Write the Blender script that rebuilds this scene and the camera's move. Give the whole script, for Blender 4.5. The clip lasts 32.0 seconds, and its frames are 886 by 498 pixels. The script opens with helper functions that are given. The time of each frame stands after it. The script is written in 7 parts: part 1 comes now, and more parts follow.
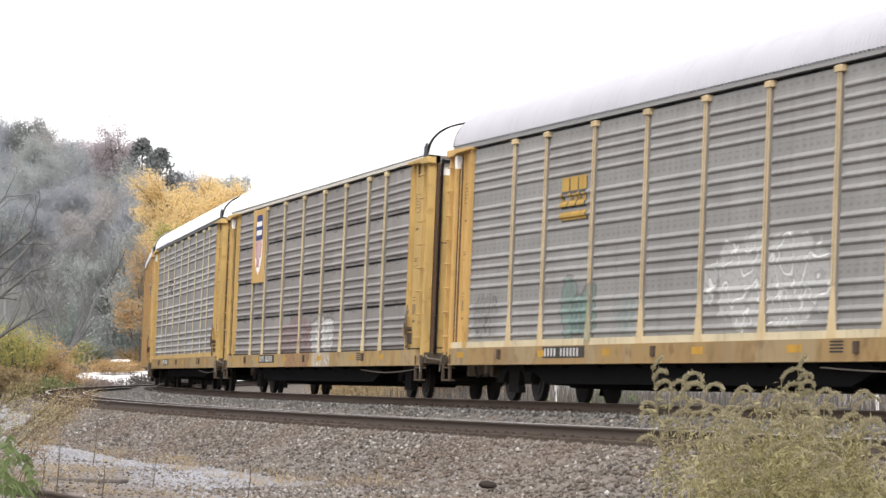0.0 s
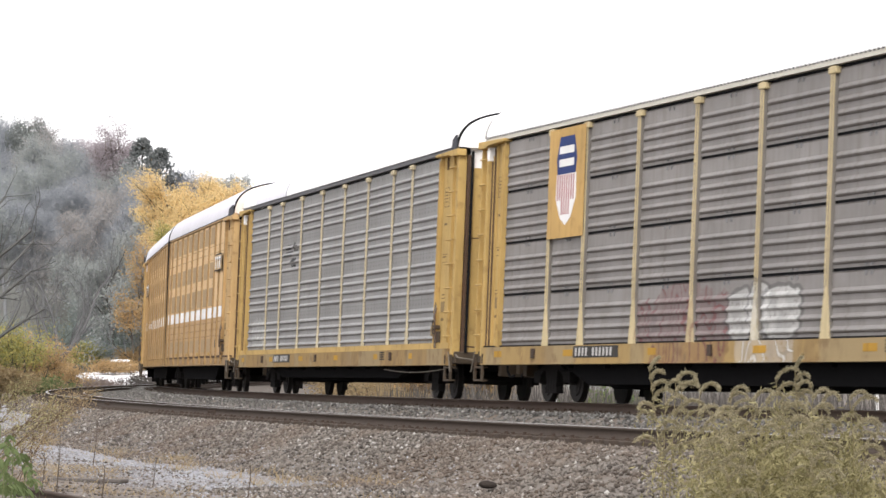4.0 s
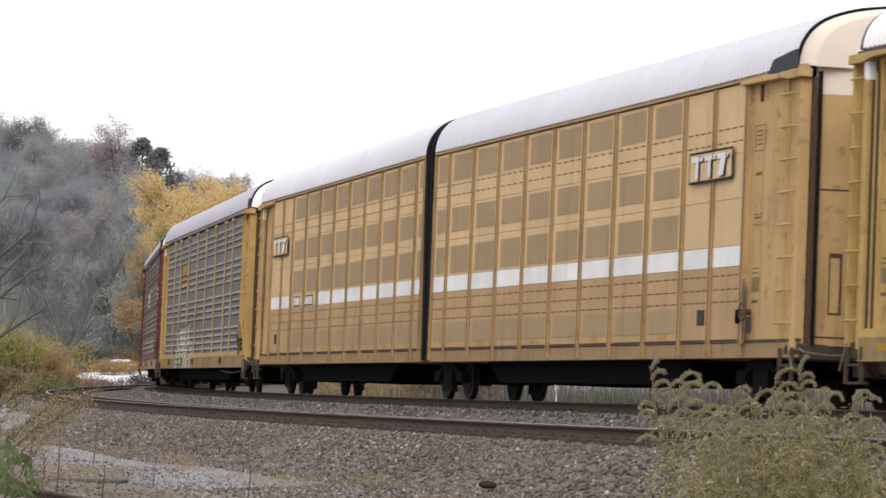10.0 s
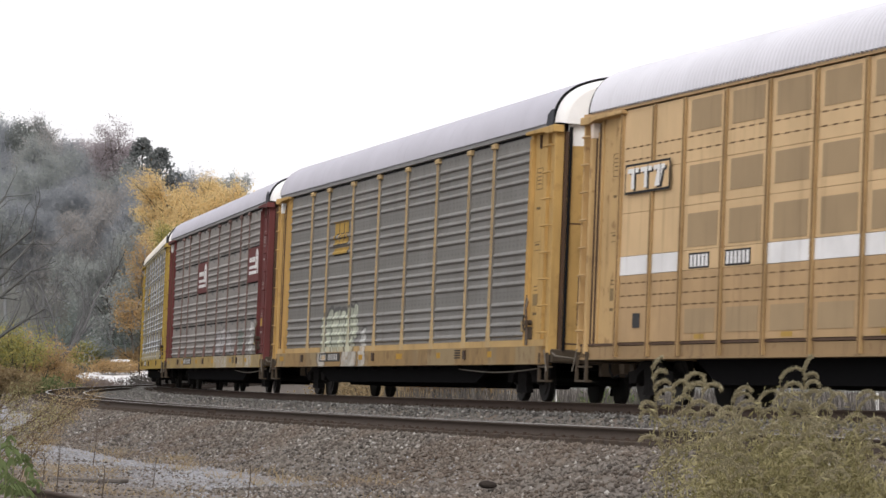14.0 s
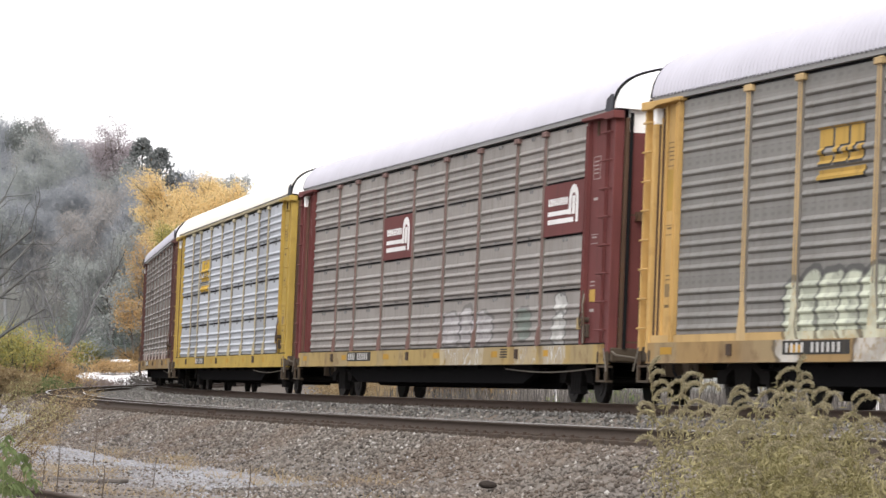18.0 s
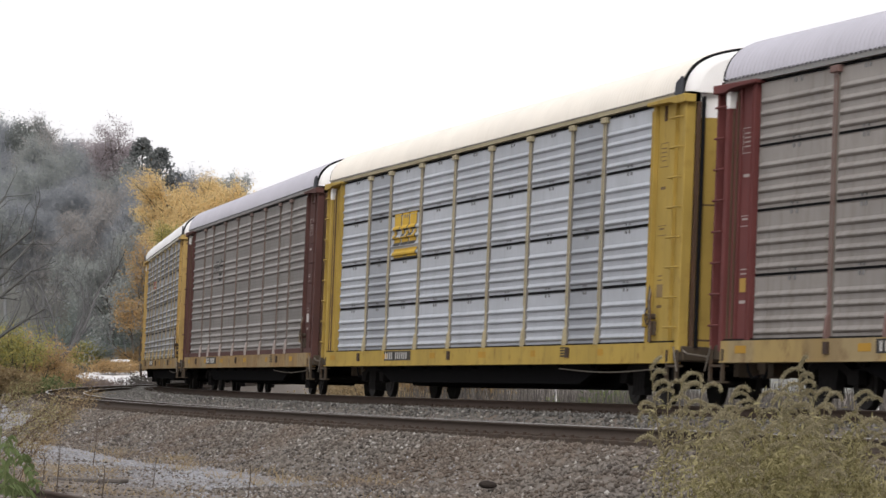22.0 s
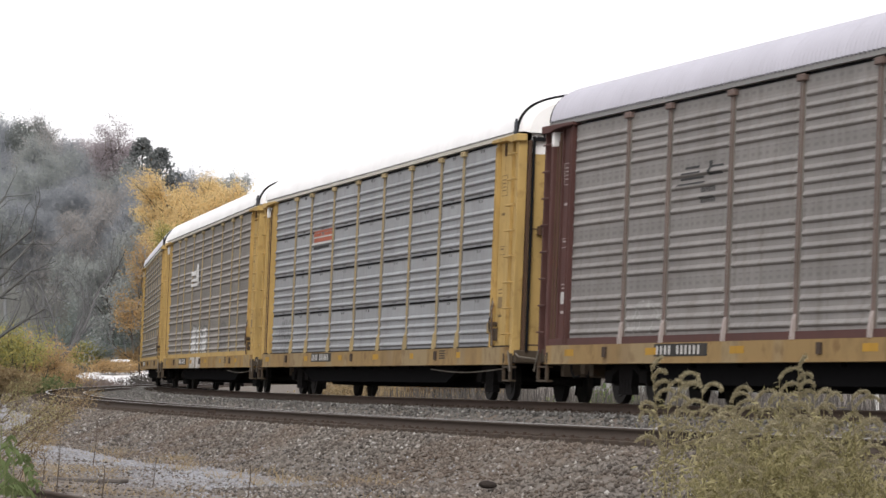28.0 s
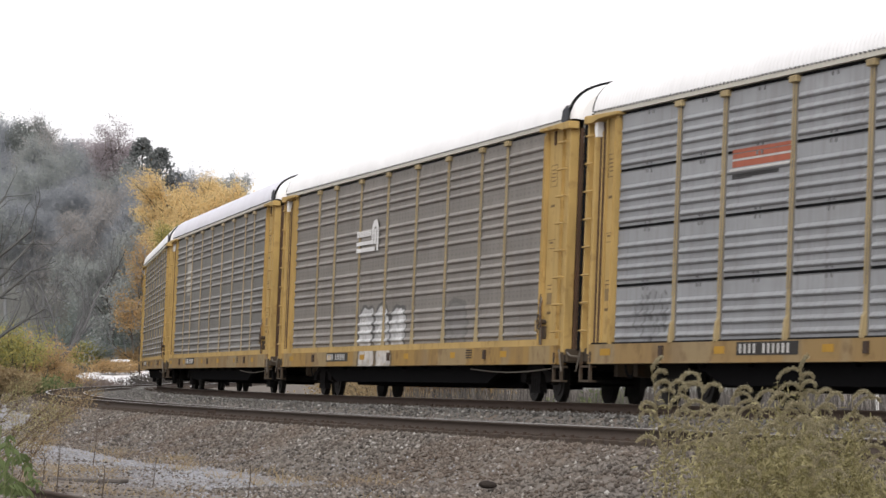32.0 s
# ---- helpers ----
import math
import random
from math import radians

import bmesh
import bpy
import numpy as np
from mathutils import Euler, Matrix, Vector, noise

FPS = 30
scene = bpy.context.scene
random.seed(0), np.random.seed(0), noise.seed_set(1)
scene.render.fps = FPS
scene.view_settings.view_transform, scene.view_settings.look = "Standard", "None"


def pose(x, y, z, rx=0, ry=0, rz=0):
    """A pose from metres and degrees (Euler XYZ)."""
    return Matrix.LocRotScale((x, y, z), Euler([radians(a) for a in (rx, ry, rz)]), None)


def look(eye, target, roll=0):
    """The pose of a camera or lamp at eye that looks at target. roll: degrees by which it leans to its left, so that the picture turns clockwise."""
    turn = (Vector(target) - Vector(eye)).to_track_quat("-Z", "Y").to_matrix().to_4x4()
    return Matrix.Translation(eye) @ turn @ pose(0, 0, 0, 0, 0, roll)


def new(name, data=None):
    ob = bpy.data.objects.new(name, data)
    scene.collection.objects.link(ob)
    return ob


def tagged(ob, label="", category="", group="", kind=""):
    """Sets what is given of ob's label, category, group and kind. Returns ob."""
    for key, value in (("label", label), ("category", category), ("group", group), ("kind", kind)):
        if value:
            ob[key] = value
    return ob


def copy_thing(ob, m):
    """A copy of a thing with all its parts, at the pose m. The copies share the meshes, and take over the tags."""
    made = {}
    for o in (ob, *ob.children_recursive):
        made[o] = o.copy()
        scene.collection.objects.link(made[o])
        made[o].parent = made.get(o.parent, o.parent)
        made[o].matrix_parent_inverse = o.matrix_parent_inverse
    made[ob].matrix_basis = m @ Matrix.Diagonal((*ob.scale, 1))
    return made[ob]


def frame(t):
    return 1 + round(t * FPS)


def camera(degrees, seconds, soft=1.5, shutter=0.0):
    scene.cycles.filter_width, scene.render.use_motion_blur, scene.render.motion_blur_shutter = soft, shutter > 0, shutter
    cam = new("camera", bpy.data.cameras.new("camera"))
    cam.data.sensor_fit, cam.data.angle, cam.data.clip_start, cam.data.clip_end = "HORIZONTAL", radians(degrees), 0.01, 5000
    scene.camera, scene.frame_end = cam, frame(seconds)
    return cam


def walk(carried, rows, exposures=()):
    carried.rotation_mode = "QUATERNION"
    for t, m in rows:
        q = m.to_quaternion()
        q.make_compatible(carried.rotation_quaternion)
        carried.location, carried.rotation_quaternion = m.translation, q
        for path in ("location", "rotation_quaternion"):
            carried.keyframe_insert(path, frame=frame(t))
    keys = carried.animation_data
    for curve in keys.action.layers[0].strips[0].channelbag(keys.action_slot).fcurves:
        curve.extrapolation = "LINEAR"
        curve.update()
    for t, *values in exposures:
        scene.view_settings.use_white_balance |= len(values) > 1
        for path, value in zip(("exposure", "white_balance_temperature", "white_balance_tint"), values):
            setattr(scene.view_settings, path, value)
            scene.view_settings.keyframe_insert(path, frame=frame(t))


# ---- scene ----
# ---- camera ----
cam = camera(15.33, 32.0, soft=1.5, shutter=0.3)
EYE_Z = 0.608
CAM_POSE = pose(0, 0, EYE_Z, 90 + 2.139, 0, 0) @ pose(0, 0, 0, 0, 0, -0.08)
EXPOSURE = [(0.0, 0.64), (3.5, 0.62), (5.5, -0.01), (8.0, -0.12), (9.0, -0.22), (10.0, -0.02), (10.8, -0.12), (12.0, -0.21), (13.0, -0.17), (14.5, 0.04), (16.5, 0.62), (17.2, 0.62), (18.1, 0.44), (18.6, 0.27), (18.95, 0.16), (19.8, -0.10), (24.0, -0.17), (25.0, -0.02), (28.0, 0.05), (30.0, 0.03), (32.0, -0.01)]
walk(cam, [(0.0, CAM_POSE), (32.0, CAM_POSE)], EXPOSURE)

# ---- light ----
world = bpy.data.worlds.new("overcast")
scene.world = world
world.use_nodes = True
wn = world.node_tree
for n in list(wn.nodes):
    wn.nodes.remove(n)
w_sky = wn.nodes.new("ShaderNodeTexSky")
w_sky.sky_type, w_sky.sun_disc = "NISHITA", False
w_sky.sun_elevation, w_sky.sun_rotation = radians(35), radians(186)
w_sky.air_density, w_sky.dust_density = 1.0, 6.0
w_scale = wn.nodes.new("ShaderNodeMix")
w_scale.data_type, w_scale.blend_type = "RGBA", "MULTIPLY"
w_scale.inputs[0].default_value = 1.0
w_scale.inputs[7].default_value = (0.10, 0.10, 0.10, 1)
w_mix = wn.nodes.new("ShaderNodeMix")
w_mix.data_type = "RGBA"
w_mix.inputs[0].default_value = 0.85
w_mix.inputs[7].default_value = (1.33, 1.31, 1.34, 1)
w_bg = wn.nodes.new("ShaderNodeBackground")
w_out = wn.nodes.new("ShaderNodeOutputWorld")
wn.links.new(w_sky.outputs[0], w_scale.inputs[6])
wn.links.new(w_scale.outputs[2], w_mix.inputs[6])
wn.links.new(w_mix.outputs[2], w_bg.inputs[0])
w_bg.inputs[1].default_value = 1.0
wn.links.new(w_bg.outputs[0], w_out.inputs[0])
sun_data = bpy.data.lights.new("sun", "SUN")
sun_data.energy, sun_data.angle, sun_data.color = 1.3, radians(30), (1.0, 0.98, 0.95)
sun_ob = new("sun", sun_data)
sun_ob.matrix_world = look((-10, -60, 70), (0, 40, 0))

# ---- the line of the track: a circle ----
RAD = 480.8
TH0 = 1.34364
P0 = (-1.493, 80.824)
CEN = (P0[0] + RAD * math.sin(TH0), P0[1] + RAD * math.cos(TH0))
CANT = 0.04306
NEAR_O, NEAR_Z = 4.657, -0.196
SIDE_O, SIDE_Z = 14.65, -0.84


def heading(s):
    return TH0 - s / RAD


def track(s, o=0.0):
    """Plan position at arc length s, o metres to the outside of the curve."""
    th = heading(s)
    return CEN[0] - (RAD + o) * math.sin(th), CEN[1] - (RAD + o) * math.cos(th)


# ---- materials ----
MATS = {}


class Nodes:
    def __init__(self, name):
        self.m = bpy.data.materials.new(name)
        self.m.use_nodes = True
        self.t = self.m.node_tree
        self.b = self.t.nodes["Principled BSDF"]
        self.co = self.add("ShaderNodeTexCoord")

    def add(self, kind):
        return self.t.nodes.new(kind)

    def put(self, sock, v):
        if isinstance(v, bpy.types.NodeSocket):
            self.t.links.new(v, sock)
        else:
            sock.default_value = v

    def math(self, op, a, b=0.0, c=None, clamp=False):
        n = self.add("ShaderNodeMath")
        n.operation, n.use_clamp = op, clamp
        self.put(n.inputs[0], a)
        self.put(n.inputs[1], b)
        if c is not None:
            self.put(n.inputs[2], c)
        return n.outputs[0]

    def mix(self, f, a, b, mode="MIX"):
        n = self.add("ShaderNodeMix")
        n.data_type, n.blend_type = "RGBA", mode
        for sock, v in ((n.inputs[0], f), (n.inputs[6], a), (n.inputs[7], b)):
            if isinstance(v, tuple) and len(v) == 3:
                v = (*v, 1)
            self.put(sock, v)
        return n.outputs[2]

    def noise(self, scale, detail=4, stretch=(1, 1, 1), shift=(0, 0, 0), rough=0.55):
        mp = self.add("ShaderNodeMapping")
        mp.inputs["Scale"].default_value = stretch
        mp.inputs["Location"].default_value = shift
        self.t.links.new(self.co.outputs["Object"], mp.inputs[0])
        n = self.add("ShaderNodeTexNoise")
        n.inputs["Scale"].default_value, n.inputs["Detail"].default_value = scale, detail
        n.inputs["Roughness"].default_value = rough
        self.t.links.new(mp.outputs[0], n.inputs[0])
        return n.outputs[0]

    def ramp(self, v, lo, hi):
        n = self.add("ShaderNodeMapRange")
        n.interpolation_type = "SMOOTHSTEP"
        self.put(n.inputs[0], v)
        n.inputs[1].default_value, n.inputs[2].default_value = lo, hi
        return n.outputs[0]

    def xyz(self, out="Object"):
        n = self.add("ShaderNodeSeparateXYZ")
        self.t.links.new(self.co.outputs[out], n.inputs[0])
        return n.outputs

    def rand(self):
        return self.add("ShaderNodeObjectInfo").outputs["Random"]

    def bump(self, h, strength=0.3, dist=0.02):
        n = self.add("ShaderNodeBump")
        n.inputs["Strength"].default_value, n.inputs["Distance"].default_value = strength, dist
        self.put(n.inputs["Height"], h)
        self.t.links.new(n.outputs[0], self.b.inputs["Normal"])

    def done(self, col, rough=0.6, metal=0.0, spec=0.4):
        if isinstance(col, tuple):
            col = (*col[:3], 1)
        self.put(self.b.inputs["Base Color"], col)
        self.put(self.b.inputs["Roughness"], rough)
        self.b.inputs["Metallic"].default_value = metal
        self.b.inputs["Specular IOR Level"].default_value = spec
        return self.m


def shade(c, k):
    return tuple(min(1.0, v * k) for v in c)


def paint(name, col, dirt=0.35, dirt_col=(0.09, 0.065, 0.045), rough=0.75, rust=0.0, spec=0.15, vary=0.12, marks=()):
    """Weathered vehicle paint with run-down streaks, grime and grain."""
    if name in MATS:
        return MATS[name]
    n = Nodes(name)
    big = n.noise(0.9, 3)
    streak = n.noise(1.0, 4, (5.0, 5.0, 0.45), (3, 1, 2))
    grain = n.noise(38.0, 3)
    c = n.mix(n.ramp(big, 0.3, 0.7), shade(col, 1 - vary), shade(col, 1 + vary * 0.6))
    c = n.mix(n.math("MULTIPLY", n.ramp(streak, 0.5, 0.78), dirt), c, dirt_col)
    if rust:
        c = n.mix(n.math("MULTIPLY", n.ramp(n.noise(3.5, 5, (1, 1, 1), (9, 4, 1)), 0.56, 0.7), rust), c, (0.12, 0.05, 0.022))
    if marks:
        c = scrawl(n, c, marks)
    c = n.mix(n.math("MULTIPLY", n.rand(), 0.16), c, shade(col, 0.75))
    c = n.mix(n.math("MULTIPLY", grain, 0.14), c, shade(col, 0.6))
    n.bump(grain, 0.12, 0.004)
    MATS[name] = n.done(c, n.math("ADD", n.math("MULTIPLY", big, 0.2), rough - 0.1), 0.0, spec)
    return MATS[name]


def sill_paint(name, col, marks=()):
    """Patched and repainted frame paint: lengths of cream, yellow and grime."""
    n = Nodes(name)
    lengths = n.noise(1.0, 2, (0.3, 0, 0.0))
    lengths2 = n.noise(1.0, 3, (0.6, 0, 0.25), (7, 0, 0))
    big, grain = n.noise(1.6, 6), n.noise(34.0, 3)
    c = n.mix(n.math("MULTIPLY", n.ramp(lengths, 0.50, 0.54), 0.65), shade(col, 0.92), (0.31, 0.25, 0.155))
    c = n.mix(n.math("MULTIPLY", n.ramp(lengths2, 0.53, 0.60), 0.4), c, (0.19, 0.125, 0.07))
    c = n.mix(n.math("MULTIPLY", n.ramp(n.noise(1.0, 5, (2.2, 2, 1.4), (2, 8, 1)), 0.48, 0.75), 0.55), c, (0.10, 0.065, 0.04))
    c = n.mix(n.math("MULTIPLY", n.ramp(big, 0.56, 0.68), 0.55), c, (0.12, 0.06, 0.032))
    if marks:
        c = scrawl(n, c, marks)
    c = n.mix(n.math("MULTIPLY", grain, 0.3), c, shade(col, 0.5))
    n.bump(grain, 0.15, 0.004)
    MATS[name] = n.done(c, 0.8, 0.0, 0.15)
    return MATS[name]


def scrawl(n, c, marks):
    """Spray paint on the metal. A field (x0, x1, z0, z1, colour, amount): a worn wash with looping strokes.
    A tag (letters, colour, amount): swollen letters (x, z, half width, half height) with dark outlines."""
    x, y, z = n.xyz()
    wear = n.ramp(n.noise(9, 3), 0.22, 0.5)
    for k, mark in enumerate(marks):
        if len(mark) == 3:
            letters, colr, amount = mark
            bend = n.math("MULTIPLY", n.math("SUBTRACT", n.noise(1.3, 2, (1, 0, 1.6), (k * 5, 0, 0)), 0.5), 0.55)
            tone = n.mix(n.ramp(n.noise(1.6, 2, (1, 0, 1.4), (k, 0, 2)), 0.42, 0.58), colr, shade(colr, 0.68))
            drip = n.noise(1.0, 3, (9.0, 0, 0.4), (k, 0, 0))
            for cx, cz, rx, rz in letters:
                ex = n.math("ABSOLUTE", n.math("DIVIDE", n.math("ADD", n.math("SUBTRACT", x, cx), bend), rx))
                ez = n.math("ABSOLUTE", n.math("DIVIDE", n.math("ADD", n.math("SUBTRACT", z, cz), n.math("MULTIPLY", bend, 0.5)), rz))
                d = n.math("ADD", n.math("POWER", ex, 2.8), n.math("POWER", ez, 2.8))
                rim = n.math("MULTIPLY", n.ramp(d, 1.5, 1.3), n.ramp(d, 0.8, 0.95))
                fill = n.math("MULTIPLY", n.math("MULTIPLY", n.ramp(d, 1.05, 0.9), wear), n.math("ADD", 0.55, n.math("MULTIPLY", drip, 0.8)), None, True)
                c = n.mix(n.math("MULTIPLY", fill, amount), c, tone)
                c = n.mix(n.math("MULTIPLY", rim, amount * 0.8), c, (0.045, 0.045, 0.045))
            continue
        x0, x1, z0, z1, colr, amount = mark
        ex = n.math("DIVIDE", n.math("SUBTRACT", x, (x0 + x1) / 2), (x1 - x0) / 2)
        ez = n.math("DIVIDE", n.math("SUBTRACT", z, (z0 + z1) / 2), (z1 - z0) / 2)
        ex, ez = n.math("POWER", n.math("ABSOLUTE", ex), 2.6), n.math("POWER", n.math("ABSOLUTE", ez), 2.6)
        wob = n.math("MULTIPLY", n.math("SUBTRACT", n.noise(1.6, 2, (1, 0, 0.5), (k * 7, 0, 0)), 0.5), 2.6)
        field = n.ramp(n.math("ADD", n.math("ADD", ex, ez), wob), 0.98, 0.86)
        loop = n.math("ABSOLUTE", n.math("SINE", n.math("MULTIPLY", n.noise(0.9, 1.0, (1.3, 0.0, 0.8), (k * 3.3, 0, k)), 26.0)))
        f = n.math("MULTIPLY", field, wear)
        c = n.mix(n.math("MULTIPLY", f, amount * 0.45), c, colr)
        c = n.mix(n.math("MULTIPLY", n.math("MULTIPLY", f, n.ramp(loop, 0.55, 0.42)), amount * 0.4), c, (0.07, 0.07, 0.07))
        c = n.mix(n.math("MULTIPLY", n.math("MULTIPLY", f, n.ramp(loop, 0.30, 0.18)), min(1.0, amount * 1.25)), c, colr)
    return c


def galvanized(name, col, tint=(0.10, 0.075, 0.055), dirt=0.4, marks=(), bands=0.0, vary=0.2, metal=0.0):
    """Weathered zinc sheet; bands: rows of punched vent slots between the ribs."""
    if name in MATS:
        return MATS[name]
    n = Nodes(name)
    x, y, z = n.xyz()
    big = n.noise(0.55, 4)
    streak = n.noise(1.0, 5, (7.0, 7.0, 0.3), (1, 5, 2))
    spangle = n.noise(26.0, 4)
    c = n.mix(n.ramp(big, 0.3, 0.72), shade(col, 1 - vary * 0.6), shade(col, 1 + vary * 0.5))
    c = n.mix(n.math("MULTIPLY", n.ramp(streak, 0.45, 0.75), dirt), c, tint)
    c = n.mix(n.math("MULTIPLY", n.ramp(n.noise(1.7, 4), 0.45, 0.7), dirt * 0.5), c, tint)
    c = n.mix(n.math("MULTIPLY", n.rand(), vary), c, shade(col, 0.62))
    c = n.mix(n.math("MULTIPLY", spangle, 0.2), c, shade(col, 0.6))
    if bands:
        row = n.math("FRACT", n.math("DIVIDE", n.math("SUBTRACT", z, 1.16), 0.985))
        inband = n.math("MULTIPLY", n.ramp(row, 0.76, 0.79), n.ramp(row, 0.985, 0.96))
        dash = n.math("FRACT", n.math("ADD", n.math("MULTIPLY", x, 3.2), n.math("MULTIPLY", n.noise(0.8, 2), 1.5)))
        slot = n.math("MULTIPLY", n.ramp(dash, 0.25, 0.35), n.ramp(dash, 0.85, 0.75))
        two = n.math("FRACT", n.math("MULTIPLY", row, 9.0))
        slot = n.math("MULTIPLY", slot, n.ramp(two, 0.45, 0.6))
        c = n.mix(n.math("MULTIPLY", inband, 0.35 * bands), c, shade(col, 0.35))
        c = n.mix(n.math("MULTIPLY", n.math("MULTIPLY", slot, inband), 0.42 * bands), c, (0.03, 0.03, 0.03))
    if marks:
        c = scrawl(n, c, marks)
    n.bump(n.math("ADD", spangle, n.math("MULTIPLY", big, 2.0)), 0.12, 0.006)
    MATS[name] = n.done(c, n.math("ADD", n.math("MULTIPLY", big, 0.25), 0.45), metal, 0.28)
    return MATS[name]


def plain(name, col, rough=0.7, metal=0.0, vary=0.25, scale=14.0, spec=0.2):
    if name in MATS:
        return MATS[name]
    n = Nodes(name)
    g = n.noise(scale, 4)
    c = n.mix(g, shade(col, 1 - vary), shade(col, 1 + vary))
    c = n.mix(n.math("MULTIPLY", n.rand(), 0.25), c, shade(col, 0.7))
    n.bump(g, 0.2, 0.005)
    MATS[name] = n.done(c, rough, metal, spec)
    return MATS[name]


def foliage(name, col, col2, alt=0.5):
    """Leaves or twigs: each one its own tone."""
    if name in MATS:
        return MATS[name]
    n = Nodes(name)
    isl = n.add("ShaderNodeNewGeometry").outputs["Random Per Island"]
    c = n.mix(n.ramp(isl, 0.1, 0.9), col, col2)
    c = n.mix(n.math("MULTIPLY", n.ramp(n.noise(0.35, 3), 0.35, 0.7), alt), c, shade(col2, 0.7))
    c = n.mix(n.math("MULTIPLY", n.rand(), 0.2), c, shade(col, 0.6))
    MATS[name] = n.done(c, 0.8, 0.0, 0.1)
    thin = n.add("ShaderNodeBsdfTranslucent")
    n.put(thin.inputs[0], c)
    both = n.add("ShaderNodeMixShader")
    both.inputs[0].default_value = 0.42
    n.put(both.inputs[1], n.b.outputs[0])
    n.put(both.inputs[2], thin.outputs[0])
    n.put(n.t.nodes["Material Output"].inputs[0], both.outputs[0])
    return MATS[name]


def ground_material():
    n = Nodes("ground_soil")
    x, y, z = n.xyz()
    dx, dy = n.math("SUBTRACT", x, CEN[0]), n.math("SUBTRACT", y, CEN[1])
    o = n.math("SUBTRACT", n.math("SQRT", n.math("ADD", n.math("MULTIPLY", dx, dx), n.math("MULTIPLY", dy, dy))), RAD)
    wob = n.math("MULTIPLY", n.math("SUBTRACT", n.noise(0.9, 8, (1, 0.6, 1), (0, 0, 0), 0.65), 0.5), 3.2)
    # the bank narrows along the far curve, where the path comes up to the rails
    ow = n.math("ADD", n.math("ADD", o, wob), n.math("MULTIPLY", n.ramp(y, 70, 110), 1.5))
    # and widens again near the eye, where stone covers the path
    ow = n.math("SUBTRACT", ow, n.math("MULTIPLY", n.ramp(x, -6.5, 1.5), 2.4))
    fine = n.noise(22.0, 4)
    mid = n.noise(2.2, 4)
    stone = n.mix(fine, (0.085, 0.073, 0.062), (0.235, 0.21, 0.186))
    stone = n.mix(n.math("MULTIPLY", n.ramp(mid, 0.5, 0.7), 0.5), stone, (0.15, 0.10, 0.07))
    path = n.mix(n.ramp(fine, 0.3, 0.7), (0.235, 0.237, 0.252), (0.375, 0.378, 0.402))
    path = n.mix(n.math("MULTIPLY", n.ramp(mid, 0.45, 0.62), 0.6), path, (0.19, 0.165, 0.145))
    weed = n.mix(n.ramp(mid, 0.35, 0.65), (0.145, 0.12, 0.105), (0.25, 0.225, 0.205))
    weed = n.mix(n.math("MULTIPLY", n.ramp(fine, 0.35, 0.7), 0.8), weed, (0.10, 0.085, 0.072))
    c = n.mix(n.ramp(ow, NEAR_O + 1.6, NEAR_O + 4.6), stone, path)
    c = n.mix(n.ramp(ow, NEAR_O + 4.4, NEAR_O + 7.0), c, weed)
    c = n.mix(n.ramp(ow, -4.5, -6.0), c, weed)
    n.bump(fine, 0.35, 0.03)
    return n.done(c, 0.9, 0.0, 0.1)


def pebble_material(name, a, b, rusty):
    n = Nodes(name)
    isl = n.add("ShaderNodeNewGeometry").outputs["Random Per Island"]
    r = n.add("ShaderNodeValToRGB")
    r.color_ramp.elements[0].color, r.color_ramp.elements[1].color = (*a, 1), (*b, 1)
    e = r.color_ramp.elements.new(0.93)
    e.color = (*shade(b, 1.15), 1)
    e = r.color_ramp.elements.new(0.97)
    e.color = (0.52, 0.5, 0.47, 1)
    n.put(r.inputs[0], isl)
    c = n.mix(n.math("MULTIPLY", n.ramp(n.noise(0.45, 3), 0.42, 0.65), rusty), r.outputs[0], (0.15, 0.095, 0.06))
    c = n.mix(n.math("MULTIPLY", n.noise(30, 3), 0.35), c, shade(a, 0.7))
    return n.done(c, 0.85, 0.0, 0.3)


YELLOW = paint("yellow_rack_paint", (0.48, 0.33, 0.125), 0.4, rust=0.35)
YELLOW_PALE = paint("pale_yellow_rack_paint", (0.52, 0.335, 0.125), 0.35, rust=0.25)
YELLOW_SILL = sill_paint("patched_sill_paint", (0.33, 0.222, 0.098))
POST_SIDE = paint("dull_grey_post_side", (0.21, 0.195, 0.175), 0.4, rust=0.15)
POST_DUST = paint("dusty_yellow_post_paint", (0.38, 0.30, 0.165), 0.4, rust=0.25)
POST_CREAM = paint("cream_post_paint", (0.55, 0.475, 0.32), 0.35, rust=0.2)
POST_ASH = paint("dusty_ash_post_paint", (0.43, 0.345, 0.225), 0.4, rust=0.15)
STENCIL_DULL = paint("faded_brown_stencil", (0.17, 0.115, 0.055), 0.3)
POST_PALE = paint("pale_grey_yellow_post_paint", (0.41, 0.36, 0.24), 0.3, rust=0.1)
POST_BROWN = paint("dusty_brown_post_paint", (0.19, 0.122, 0.11), 0.4, rust=0.1)
POST_GREY = paint("dusty_grey_brown_post_paint", (0.17, 0.125, 0.11), 0.4, rust=0.1)
CROWN_WHITE = paint("bright_white_end_paint", (0.90, 0.89, 0.88), 0.15, (0.5, 0.45, 0.4), vary=0.05)
CROWN_PINK = paint("faded_pinkish_white_end_paint", (0.80, 0.69, 0.60), 0.25, (0.5, 0.4, 0.3), vary=0.06)
YELLOW_FRESH = paint("fresh_yellow_paint", (0.42, 0.295, 0.075), 0.25, rust=0.2)
BROWN = paint("brown_rack_paint", (0.145, 0.048, 0.046), 0.3, (0.05, 0.03, 0.025), rust=0.1)
